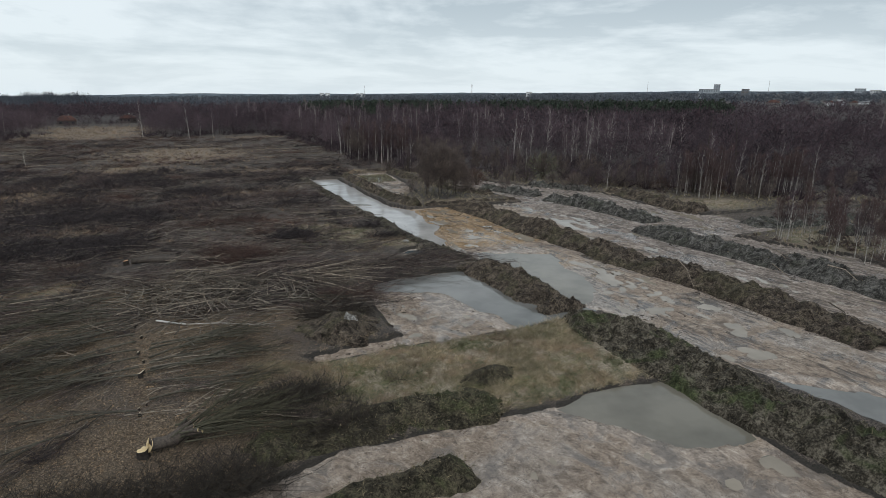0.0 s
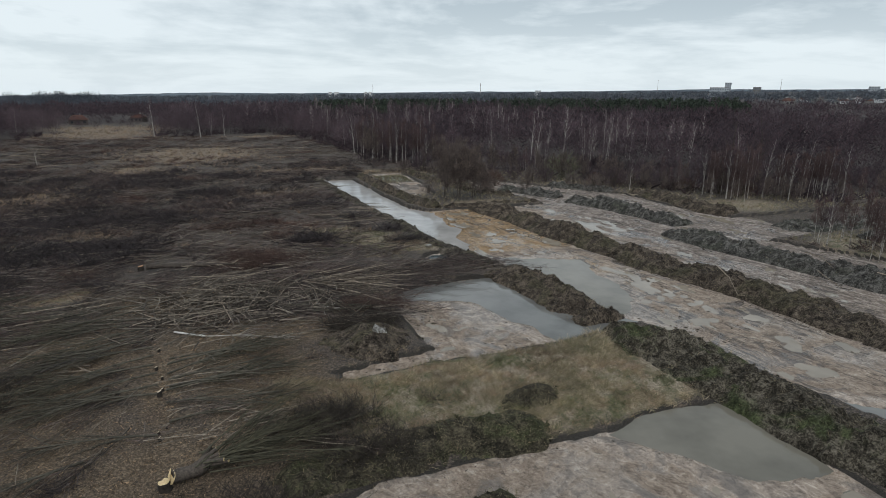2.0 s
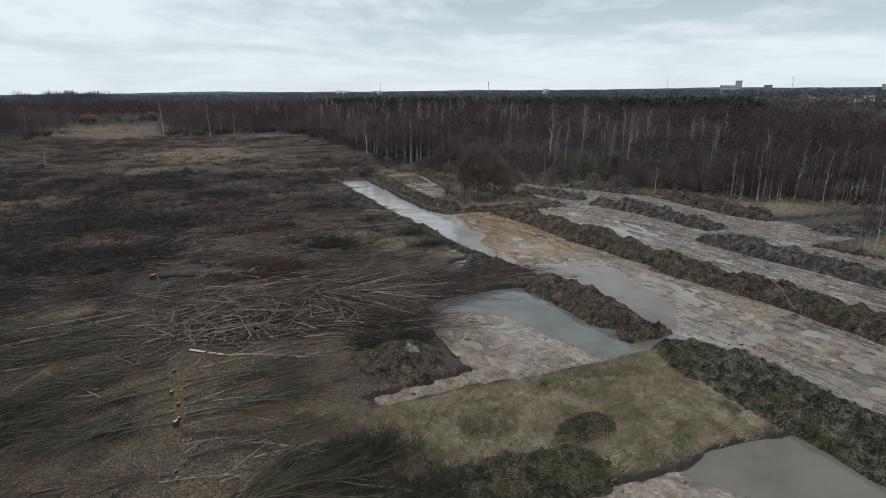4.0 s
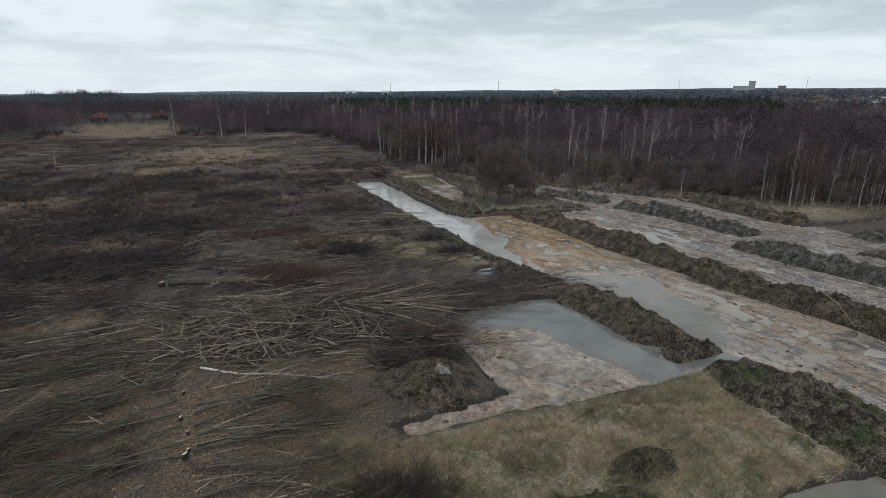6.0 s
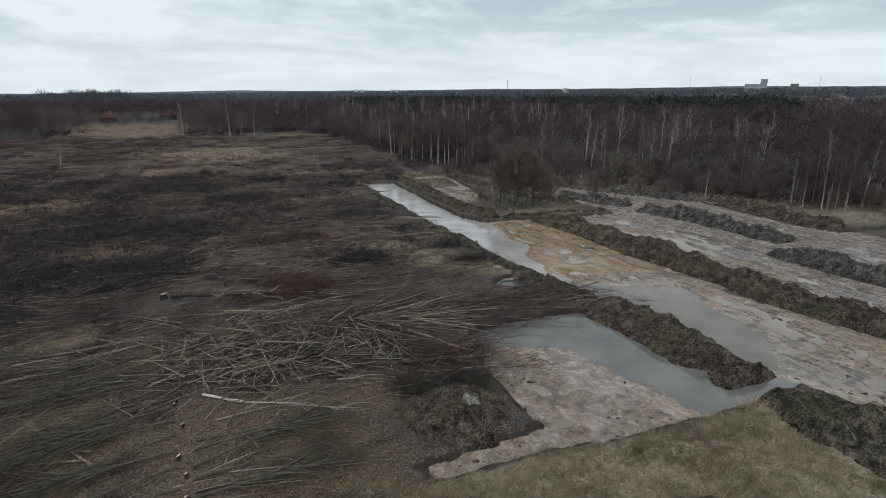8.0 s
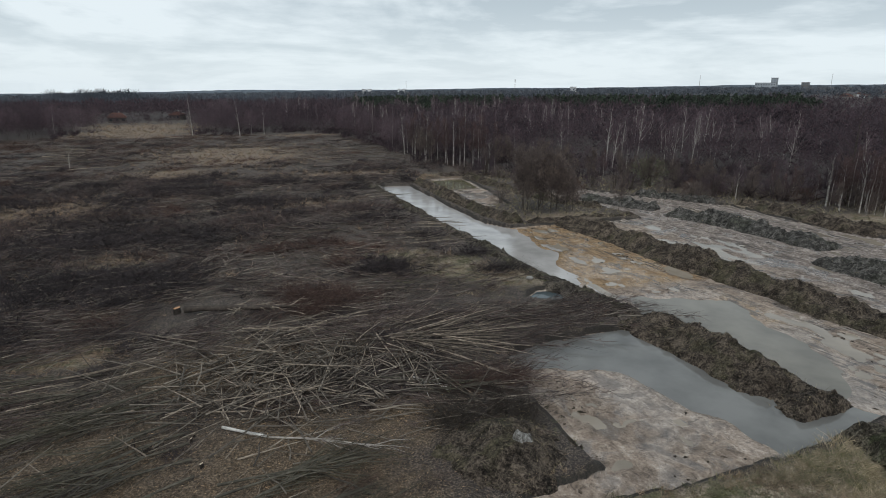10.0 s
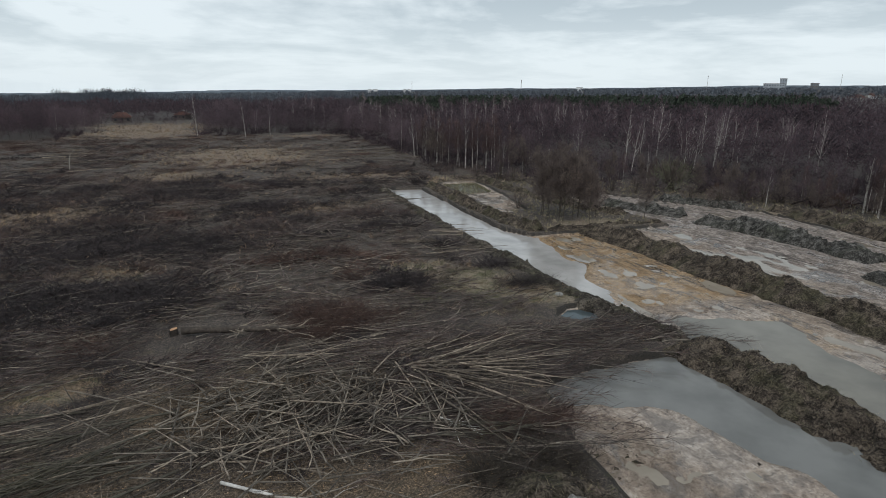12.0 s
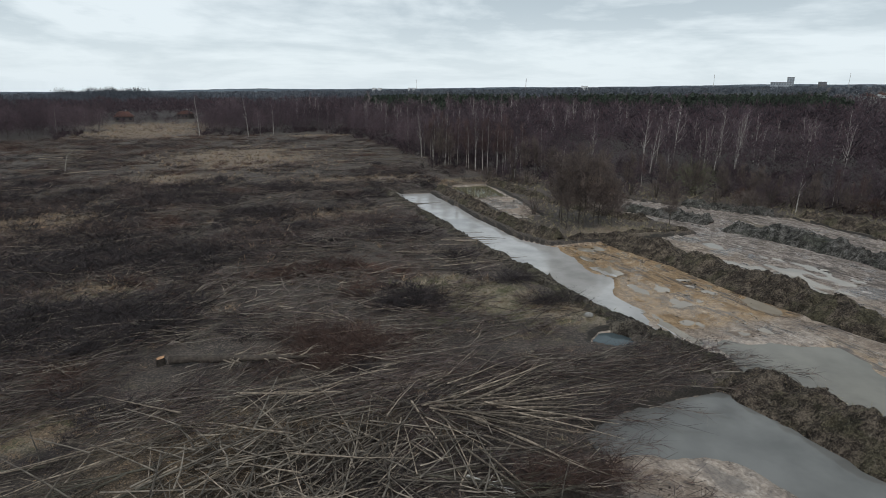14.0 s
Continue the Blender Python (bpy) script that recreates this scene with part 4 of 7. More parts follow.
def plant(k, x, y, size=1.0, turn=0.0, tilt=0.0):
    m = Matrix.Translation((x, y, float(ground_h(np.array(x), np.array(y))))) @ Matrix.Rotation(turn, 4, "Z") @ Matrix.Rotation(tilt, 4, "X") @ Matrix.Diagonal((size, size, size, 1))
    if k in placed:
        ob = copy_thing(PROTO[k], m)
        ob.scale = (size, size, size)
    else:
        placed.add(k)
        PROTO[k].matrix_basis = m
        ob = PROTO[k]
    return ob


def rise(X, Y, d):
    """How tall the wood stands: low scrub along its southern edge, climbing inward; tall at once along the clearing."""
    low = step(38, 50, X) * step(128, 108, Y)
    return 0.86 - low * (0.42 - 0.40 * step(4, 34, d))


edge_rng = np.random.default_rng(5)


def spots(x0, x1, y0, y1, pitch, rng):
    gx, gy = np.meshgrid(np.arange(x0, x1, pitch), np.arange(y0, y1, pitch))
    return (gx + rng.uniform(-0.48, 0.48, gx.shape) * pitch).ravel(), (gy + rng.uniform(-0.48, 0.48, gx.shape) * pitch).ravel()


def edge_trees():
    """The front rows of the wood, the copse and the alders, each tree a thing of its own."""
    rng = edge_rng
    n = 0
    X, Y = spots(26, 110, 52, 150, 2.6, rng)
    d = inside(FOREST, X, Y) + 2.5 * fbm(X / 8, Y / 8, 90)
    for x, y in zip(X[(d > 0) & (d < 6.5)], Y[(d > 0) & (d < 6.5)]):
        kind = rng.choice([0, 1, 2, 3, 4, 3, 4, 5, 6], p=[0.04, 0.05, 0.02, 0.22, 0.22, 0.13, 0.12, 0.10, 0.10])
        if y < 120 and x > 40:
            if rng.uniform() < 0.42:
                continue
            kind = rng.choice([3, 4, 5, 6], p=[0.16, 0.16, 0.34, 0.34])
        plant(kind, x, y, rng.uniform(0.85, 1.2) * float(rise(x, y, 4.0)) * 1.1, rng.uniform(0, 6.28), rng.normal(0, 0.03))
        n += 1
    for _ in range(44):
        x, y = rng.uniform(57.5, 70), rng.uniform(33, 46)
        plant(k := rng.choice([0, 3, 4], p=[0.16, 0.44, 0.4]), x, y, rng.uniform(0.46, 0.68) * (0.75 if k == 0 else 1.0), rng.uniform(0, 6.28), rng.normal(0, 0.03))
    for x, y, s in ((29, 79.4, 1.05), (30.6, 78.6, 1.0), (32, 78.8, 1.0), (29.6, 81.8, 1.15), (31.4, 81, 1.2), (33.4, 80, 1.05), (32.6, 83, 1.1), (34.6, 82, 1.0), (30.5, 84, 1.1),
                    (35.6, 79.6, 0.75), (33.8, 78, 0.75)):
        plant(5 + int(x * 7) % 2, x, y, s, x * 3.1, 0.02)
    plant(6, 41.2, 77.6, 0.72, 1.0)
    for x, y, s in ((57, 93, 0.75), (59.5, 90, 0.7), (62.5, 87, 0.65), (65, 80, 0.6), (66, 76, 0.5), (54, 96, 0.8), (50, 99, 0.85), (47, 101, 0.9), (44, 102, 0.7), (69, 70, 0.55), (70, 66, 0.45), (63, 84, 0.6)):
        plant(6, x, y, s, x, 0.02)
    # slim young birches that stand pale before the wood
    for _ in range(46):
        x = rng.uniform(70, 92)
        y = 64 - 0.22 * (x - 67) + rng.uniform(3.0, 11)
        plant(rng.choice([0, 1, 3, 4], p=[0.06, 0.08, 0.44, 0.42]), x, y, rng.uniform(0.62, 0.88), rng.uniform(0, 6.28), rng.normal(0, 0.02))
    for x, y, s in ((71.5, 68.4, 0.72), (62, 79.6, 0.5), (73, 73, 0.6), (57, 99, 0.62), (47.5, 102, 0.6), (42, 105, 0.66), (37.5, 113, 0.7)):
        plant(1, x, y, s, x, 0.02)
    plant(7, 84, 80, 1.0, 0.4)
    plant(7, 96, 84, 0.95, 2.4)
    for i, (x, y, s) in enumerate(((-7, 211.5, 0.95), (0.5, 217, 0.9), (-21.5, 219, 0.95), (30.0, 146, 0.9), (31, 140, 0.8), (31.6, 134, 0.85))):
        plant(i % 3, x, y, s, x, 0.03)


edge_trees()


def haze_tree(seed, tall, wide, lo, n, w, L, stems=0, pale=0.5):
    """A bare tree seen from afar: a rounded crown of fine twigs over thin stems."""
    rng = np.random.default_rng(seed)
    h = Heap()
    for _ in range(stems):
        o, e = rng.normal(0, 0.10 * wide, 2), rng.normal(0, 0.35 * wide, 2)
        h.put(*tube([(o[0], o[1], -0.1), ((o[0] + e[0]) / 2 + rng.normal(0, 0.1), (o[1] + e[1]) / 2, tall * 0.5), (e[0], e[1], tall * 0.92)], [0.07, 0.05, 0.015], 3), 0, pale)
    d = rng.normal(size=(n, 3))
    d /= np.linalg.norm(d, axis=1)[:, None]
    k = rng.uniform(0.12, 1.0, n) ** 0.45
    zc, rz = tall * (1 + lo) / 2, tall * (1 - lo) / 2
    # the crown bulges in a few lobes
    a = np.arctan2(d[:, 1], d[:, 0])
    lobe = 1 + 0.18 * np.cos(2 * a + seed) + 0.15 * np.cos(3 * a + 2.1 * seed)
    C = d * np.stack([wide * lobe * k, wide * lobe * k, rz * k], 1)
    C[:, :2] *= (1.12 - 0.35 * (C[:, 2:3] / rz))
    C[:, 2] += zc - 0.3 * L
    D = d * (0.95, 0.95, 0.5) + (0, 0, 0.5) + rng.normal(0, 0.45, (n, 3))
    D *= (L * rng.uniform(0.5, 1.3, n) / np.linalg.norm(D, axis=1))[:, None]
    h.put(*slivers(C, C + D, w * rng.uniform(0.6, 1.3, n), rng), 1, np.repeat(rng.uniform(0.42, 0.56, n), 3))
    return h.arrays()


def deep_forest():
    rng = np.random.default_rng(77)
    SORTS = ((8.6, 1.7, 0.26, 1), (8.0, 2.1, 0.2, 0), (7.4, 2.4, 0.12, 0), (9.4, 1.9, 0.34, 1), (9.0, 3.0, 0.2, 1))
    near = [haze_tree(300 + i, t, r, lo, 430, 0.10, 0.75, st, 0.30) for i, (t, r, lo, st) in enumerate(SORTS)]
    mid = [haze_tree(320 + i, t, r * 1.12, lo + 0.1, 150, 0.21, 1.05, 0) for i, (t, r, lo, st) in enumerate(SORTS)]
    deep = [haze_tree(340 + i, t, r * 1.35, 0.45, 48, 0.46, 1.4, 0) for i, (t, r, lo, st) in enumerate(SORTS)]
    birches = [merged(t, c, 0.30, 1.8, 3.0, i, 5) for i, (k, t, c) in enumerate(TREES[:3])]
    h = Heap()
    X, Y = spots(-140, 330, 50, 310, 3.9, rng)
    a, r = np.degrees(np.arctan2(X, Y)), np.hypot(X, Y)
    d = inside(FOREST, X, Y) + 2.5 * fbm(X / 8, Y / 8, 90)
    gaps = fbm(X / 16, Y / 16, 93)
    ok = (d > 5.5) & (a > -24) & (a < 66) & (r < 300) & (rng.uniform(size=len(X)) < np.clip(1.15 - d / 170, 0.5, 1)) & (gaps > -0.24)
    ok |= (d > 0) & (Y > 150) & (a > -24) & (a < 66) & (r < 300)
    X, Y, d, a, r = X[ok], Y[ok], d[ok], a[ok], r[ok]
    patch = 0.5 + 0.6 * fbm(X / 20, Y / 20, 91) + 0.25 * fbm(X / 7, Y / 7, 92)
    sort = np.clip(((0.5 + 0.75 * fbm(X / 18, Y / 18, 89) + rng.normal(0, 0.22, len(X))) * 5).astype(int), 0, 4)
    stands = 0.5 + 0.85 * fbm(X / 13, Y / 13, 88)
    size = rise(X, Y, d) * (0.66 + 0.50 * np.clip(stands, 0, 1.15)) * rng.uniform(0.78, 1.2, len(X)) * 1.12
    tone = np.clip(rng.normal(0.42, 0.15, len(X)) + 0.75 * (patch - 0.5) + 0.2 * step(18, 5, d) - 0.05 * step(34, 44, a), 0.05, 0.9)
    band = np.digitize(d, (24, 70))
    for k in range(5):
        for b, tpl in enumerate((near, mid, deep)):
            q = (sort == k) & (band == b)
            n = q.sum()
            h.strew(tpl[k], np.stack([X[q], Y[q], ground_h(X[q], Y[q])], 1), rng.uniform(0, 6.28, n), size[q], tone[q], rng.normal(0, 0.03, (n, 2)))
    # stands of tall white birches that rise over the rest
    stand = np.maximum(fbm(X / 15, Y / 15, 96) - 0.02, 0.62 * blob(X, Y, 80, 108, 28, 15)) * step(-30, 10, X - 0.0 * Y)
    q = (d > 7) & (d < 85) & (rng.uniform(size=len(X)) < np.clip(1.5 * stand - 0.08, 0, 0.5))
    q &= ~((X > 82) & (Y < 96))
    q |= (d > 1.5) & (d < 9) & (Y > 118) & (X > 20) & (rng.uniform(size=len(X)) < 0.13)
    for k in range(3):
        p = q & (np.arange(len(X)) % 3 == k)
        n = p.sum()
        h.strew(birches[k], np.stack([X[p] + 1.2, Y[p] + 1.0, ground_h(X[p], Y[p])], 1), rng.uniform(0, 6.28, n), (0.93 - 0.2 * step(12, 2, d[p])) * rng.uniform(0.66, 1.10, n), rng.uniform(0.8, 1.0, n), rng.normal(0, 0.025, (n, 2)))
    # undergrowth
    X, Y = spots(-60, 200, 48, 240, 3.4, rng)
    a = np.degrees(np.arctan2(X, Y))
    d = inside(FOREST, X, Y) + 2.5 * fbm(X / 8, Y / 8, 90)
    ok = (d > -1) & (d < 34) & (fbm(X / 5, Y / 5, 94) > -0.15) & (a < 62) & (a > -18)
    X, Y = X[ok], Y[ok]
    n = len(X)
    V, F, M, S = twig_dome(77, 26, 0.07, 0.9)
    h.strew((V, F, M + 1, S), np.stack([X, Y, ground_h(X, Y)], 1), rng.uniform(0, 6.28, n), rng.uniform(1.2, 2.6, n), rng.uniform(0.1, 0.45, n))
    # scattered trees and hedges in the gap round the far houses
    n = 84
    X, Y = rng.uniform(-80, -16, n), 208 + 120 * rng.uniform(0, 1, n) ** 0.6
    for k in range(3):
        q = np.arange(n) % 3 == k
        h.strew(mid[k], np.stack([X[q], Y[q], ground_h(X[q], Y[q])], 1), rng.uniform(0, 6.28, q.sum()), rng.uniform(0.25, 0.62, q.sum()), rng.uniform(0.2, 0.5, q.sum()))
    n = 70
    a, r = np.radians(rng.uniform(-17, -2.5, n)), rng.uniform(340, 400, n)
    X, Y = r * np.sin(a), r * np.cos(a)
    h.strew(deep[4], np.stack([X, Y, ground_h(X, Y)], 1), rng.uniform(0, 6.28, n), rng.uniform(0.9, 1.3, n), rng.uniform(0.2, 0.5, n))
    return thing("forest", h.mesh("forest", [M_BIRCH, M_TWIG]), "dense leafless birch wood of purple-brown twigs", "forest", kind="stuff")


def edge_bush(seed, tall, wide, twig, name, label):
    """A dense many-stemmed bush: thin stems from one foot and a rounded mass of twigs."""
    V, F, M, S = haze_tree(seed, tall, wide, 0.02, 560, 0.055, 0.24 * tall, 7, 0.5)
    root = tagged(new(name), label, "bush", "bushes before the wood")
    stem = F[M == 0]
    for i in range(0, len(stem), 12):
        part("stem", Heap().put(V[stem[i:i + 12].min():stem[i:i + 12].max() + 1], stem[i:i + 12] - stem[i:i + 12].min()).mesh("stem", [M_BARK]), root)
    part("crown", Heap().put(V, F[M == 1], 0, S).mesh("crown", [twig]), root, "mass of fine bare twigs")
    return root


def edge_bushes():
    rng = np.random.default_rng(15)
    protos = [edge_bush(401, 2.7, 1.6, M_TWIGALDER, "hazel_bush", "dense brown leafless bush below the wood"),
              edge_bush(402, 3.4, 1.7, M_TWIG, "hazel_bush", "dense purple-brown leafless bush below the wood"),
              edge_bush(403, 2.2, 1.5, M_REDBRUSH, "hazel_bush", "low reddish-brown leafless bush below the wood"),
              edge_bush(404, 4.2, 2.2, M_GREENTWIG, "willow_bush", "greenish willow bush before the bare wood")]
    at = [(3, 57.6, 93.6, 1.25)]
    for x, y, k in ((57.5, 83, 0), (59.5, 83.5, 0), (61.5, 82.4, 1), (63.5, 82, 0), (66, 80.5, 0), (68, 79, 1), (69.5, 78, 0), (60.5, 86, 2), (63, 85.5, 2), (71, 76, 2), (56, 88, 0), (53.5, 92, 1),
                    (51, 94, 0), (48.5, 96, 1), (46.5, 99, 0), (44, 96.5, 2), (42.5, 101, 1), (40.5, 104, 1), (38, 108, 0), (36, 111.5, 1), (33.5, 115, 0), (74, 72, 0), (77, 69.5, 2), (81, 66, 0), (65, 88, 1), (30, 88.5, 0),
                    (37.5, 84.5, 0), (41.5, 93.5, 0), (43.5, 93, 2), (61, 90.5, 1), (67.5, 84, 1), (70, 82.5, 0)):
        at.append((k, x + rng.normal(0, 0.4), y + rng.normal(0, 0.4), rng.uniform(0.75, 1.2)))
    used = set()
    for k, x, y, s in at:
        m = Matrix.Translation((x, y, float(ground_h(np.array(x), np.array(y))) - 0.05)) @ Matrix.Rotation(rng.uniform(0, 6.28), 4, "Z") @ Matrix.Diagonal((s, s, s, 1))
        if k in used:
            copy_thing(protos[k], m).scale = (s, s, s)
        else:
            used.add(k)
            protos[k].matrix_basis = m


edge_bushes()


def pine_template(seed):
    rng = np.random.default_rng(seed)
    h = Heap()
    h.put(*tube([(0, 0, 3), (0.1, 0, 8), (0, 0.1, 12.2)], [0.16, 0.12, 0.04], 4), 0)
    n = 46
    z = rng.uniform(6.5, 12.8, n)
    rad = 2.1 * np.sqrt(np.clip((13.3 - z) / 6.5, 0.05, 1)) * rng.uniform(0.35, 1.0, n)
    a = rng.uniform(0, 6.28, n)
    C = np.stack([rad * np.cos(a), rad * np.sin(a), z], 1)
    for k in range(2):
        d = rng.normal(0, 0.55, (n, 3)) + (0, 0, 0.15)
        h.put(*slivers(C, C + d, 0.95, rng), 1, np.repeat(rng.uniform(0.25, 0.75, n), 3))
    return h.arrays()


def pine_belt():
    rng = np.random.default_rng(8)
    h = Heap()
    tpl = [pine_template(s) for s in range(4)]
    X, Y = spots(-20, 420, 150, 460, 5.0, rng)
    a, r = np.degrees(np.arctan2(X, Y)), np.hypot(X, Y)
    m = fbm(X / 40, Y / 40, 95)
    ok = (r > 300 + 25 * m) & (r < 430) & (a > 8) & (a < 47 + 3 * m) & (m + rng.uniform(-0.3, 0.3, len(X)) > -0.2)
    ok |= (r > 255) & (r < 300) & (a > 9) & (a < 15) & (rng.uniform(size=len(X)) < 0.5)
    X, Y = X[ok], Y[ok]
    k = rng.integers(0, 4, len(X))
    for i in range(4):
        q = k == i
        n = q.sum()
        h.strew(tpl[i], np.stack([X[q], Y[q], ground_h(X[q], Y[q])], 1), rng.uniform(0, 6.28, n), rng.uniform(0.70, 0.92, n), rng.uniform(0.25, 0.7, n))
    return thing("pine_wood", h.mesh("pine_wood", [M_BARK, M_NEEDLE]), "dark green belt of pines behind the birches", "forest", kind="stuff")


def far_woods():
    rng = np.random.default_rng(9)
    h = Heap()
    # rounded, ragged bare crowns; fewer and larger with distance
    n = 40
    d = rng.normal(size=(n, 3))
    d /= np.linalg.norm(d, axis=1)[:, None]
    C = d * (1, 1, 0.9) * rng.uniform(0.5, 1.0, (n, 1)) * (2.6, 2.6, 3.2)
    C[:, 2] += 8.6
    V, F = slivers(C, C + d * 1.5 + rng.normal(0, 0.5, (n, 3)) + (0, 0, 0.4), 0.72, rng)
    tpl = (V, F, np.zeros(len(F), int), np.repeat(rng.uniform(0.35, 0.65, n), 3))
    tops = [haze_tree(360 + k, 9.0, 2.6, 0.4, 40, 0.34, 1.9) for k in range(4)]
    for r0, r1, count, size in ((265, 480, 2400, 1.0), (480, 900, 2000, 1.2), (900, 1800, 1300, 1.7), (1800, 3600, 900, 2.6)):
        r = np.sqrt(rng.uniform(r0 ** 2, r1 ** 2, count))
        a = rng.uniform(-0.45, 1.2, count)
        X, Y = r * np.sin(a), r * np.cos(a)
        keep = (fbm(X / 90, Y / 90, 97) + rng.uniform(-0.3, 0.5, count) > -0.35) | (a < 0.6)
        town = (a > 0.82) & (r > 380) & (r < 1500)
        keep &= ~(town & (rng.uniform(size=count) < 0.35))
        keep &= ~((inside([(-90, 225), (-52, 225), (-20, 235), (-30, 300), (-90, 315)], X, Y)) > 0)
        X, Y = X[keep], Y[keep]
        m = len(X)
        if r0 < 300:
            for k in range(4):
                q = np.arange(m) % 4 == k
                n = q.sum()
                V, F, M, S = tops[k]
                h.strew((V, F, M * 0 + 1, S), np.stack([X[q], Y[q], ground_h(X[q], Y[q])], 1), rng.uniform(0, 6.28, n), rng.uniform(0.9, 1.22, n), rng.uniform(0.28, 0.52, n))
            continue
        # rings beyond 400 m take the tone with painted haze
        V, F, M, S = tpl
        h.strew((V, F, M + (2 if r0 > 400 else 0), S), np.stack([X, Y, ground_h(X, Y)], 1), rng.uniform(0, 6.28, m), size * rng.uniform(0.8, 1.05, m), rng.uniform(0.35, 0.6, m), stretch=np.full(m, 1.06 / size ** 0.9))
    # a stand of taller trees on the skyline
    a = rng.uniform(-0.27, -0.16, 60)
    r = rng.uniform(520, 640, 60)
    V, F, M, S = haze_tree(370, 13.0, 4.2, 0.3, 260, 0.22, 1.2)
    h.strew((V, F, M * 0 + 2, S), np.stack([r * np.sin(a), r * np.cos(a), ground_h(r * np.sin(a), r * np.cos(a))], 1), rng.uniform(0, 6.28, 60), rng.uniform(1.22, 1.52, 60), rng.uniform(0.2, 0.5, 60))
    thing("far_woods", h.mesh("far_woods", [M_HAZETWIG, M_TWIG, M_HAZEWOOD]), "dark bare woods reaching to the horizon", "forest", kind="stuff")
    # low wooded rise on the horizon
    a = np.linspace(-1.0, 1.6, 420)
    r = 4300 + 0 * a
    low = ground_h(r * np.sin(a), r * np.cos(a))
    top = low + 17 + 7 * np.clip(fbm(a * 5, 0 * a, 98), -0.5, 1) + 1.6 * vnoise(a * 90, 0 * a, 99) + 7 * np.exp(-((a + 0.02) / 0.12) ** 2)
    V = np.concatenate([np.stack([r * np.sin(a), r * np.cos(a), low - 4], 1), np.stack([(r + 40) * np.sin(a), (r + 40) * np.cos(a), top], 1),
                        np.stack([(r + 300) * np.sin(a), (r + 300) * np.cos(a), low - 12], 1)])
    k = np.arange(419)
    F = np.concatenate([np.stack([k, k + 1, k + 421, k + 420], 1), np.stack([k + 420, k + 421, k + 841, k + 840], 1)])
    thing("backdrop", raw_mesh("backdrop", V, F, [M_HAZEHILL], True), "low wooded hills along the horizon", "hills", kind="structure")


deep_forest()
pine_belt()
far_woods()


# ---- the felled scrub ----
M_NEARBRUSH = two_tone("brown_brushwood", (0.018, 0.015, 0.012), (0.070, 0.057, 0.046), 2.0, tone=True)
M_RODPALE = two_tone("fresh_rod_bark", (0.034, 0.032, 0.021), (0.112, 0.104, 0.070), 4)
M_ROD = two_tone("willow_rod_bark", (0.04, 0.036, 0.028), (0.13, 0.118, 0.092), 4)


def laid_sapling(seed, L, branches, sprays, wide=1.0, sides=3):
    """A cut sapling lying along +x, butt at the origin: stem, branches and fine twigs."""
    rng = np.random.default_rng(seed)
    h = Heap()
    k = np.linspace(0, 1, 5)
    P = np.stack([k * L, rng.normal(0, 0.09 * L) * k ** 2 + rng.normal(0, 0.05, 5), 0.06 + 0.14 * np.sin(k * 2.4) + rng.normal(0, 0.02, 5)], 1)
    h.put(*tube(P, (0.026 * (1 - k) + 0.007) * min(wide, 1.3), sides), 0, 0.62 if wide < 1.2 else 0.40)
    s = rng.uniform(0.25, 1.0, branches)
    O = np.stack([np.interp(s, k, P[:, j]) for j in range(3)], 1)
    a = rng.normal(0, 0.55, branches)
    d = np.stack([np.cos(a), np.sin(a), rng.normal(0.16, 0.22, branches)], 1)
    Ls = L * rng.uniform(0.14, 0.34, branches) * (1.25 - 0.7 * s)
    E = O + d * Ls[:, None]
    E[:, 2] = np.clip(E[:, 2], 0.03, 0.34)
    h.put(*slivers(O, E, 0.026 * wide, rng), 1, np.repeat(rng.uniform(0.2, 0.95, branches), 3))
    n = branches * sprays
    f = rng.uniform(0.2, 1.0, n)
    O2 = np.repeat(O, sprays, 0) + np.repeat(E - O, sprays, 0) * f[:, None]
    d2 = np.repeat(d, sprays, 0) + rng.normal(0, 0.45, (n, 3))
    E2 = O2 + d2 * rng.uniform(0.25, 0.8, n)[:, None]
    E2[:, 2] = np.clip(E2[:, 2], 0.02, 0.46)
    h.put(*slivers(O2, E2, rng.uniform(0.013, 0.026, n) * wide, rng), 1, np.repeat(rng.uniform(0.02, 0.98, n), 3))
    return h.arrays()


def tuft(seed, n, tall, w):
    rng = np.random.default_rng(seed)
    O = np.stack([rng.normal(0, 0.12, n), rng.normal(0, 0.12, n), np.zeros(n)], 1)
    d = np.stack([rng.normal(0.25, 0.5, n), rng.normal(0, 0.5, n), rng.uniform(0.35, 1.0, n)], 1) * tall
    h = Heap()
    h.put(*slivers(O, O + d, w, rng), 0, np.repeat(rng.uniform(0.3, 0.75, n), 3))
    return h.arrays()


def field(n, y0, y1, rng, x1=22.0, margin=0.6):
    """Random places on the uncut side of the clearing that the camera overlooks, off the strips."""
    Y = rng.uniform(y0, y1, n)
    lo = -7 - 0.34 * Y
    X = lo + rng.uniform(0, 1, n) * (x1 + np.clip(0.13 * (Y - 107), 0, 9) - lo)
    ok = (pit_depth(X, Y) < -margin) & (inside(FOREST, X, Y) < 1.0) & ~((X > 21) & (Y < 110))
    return X[ok], Y[ok]


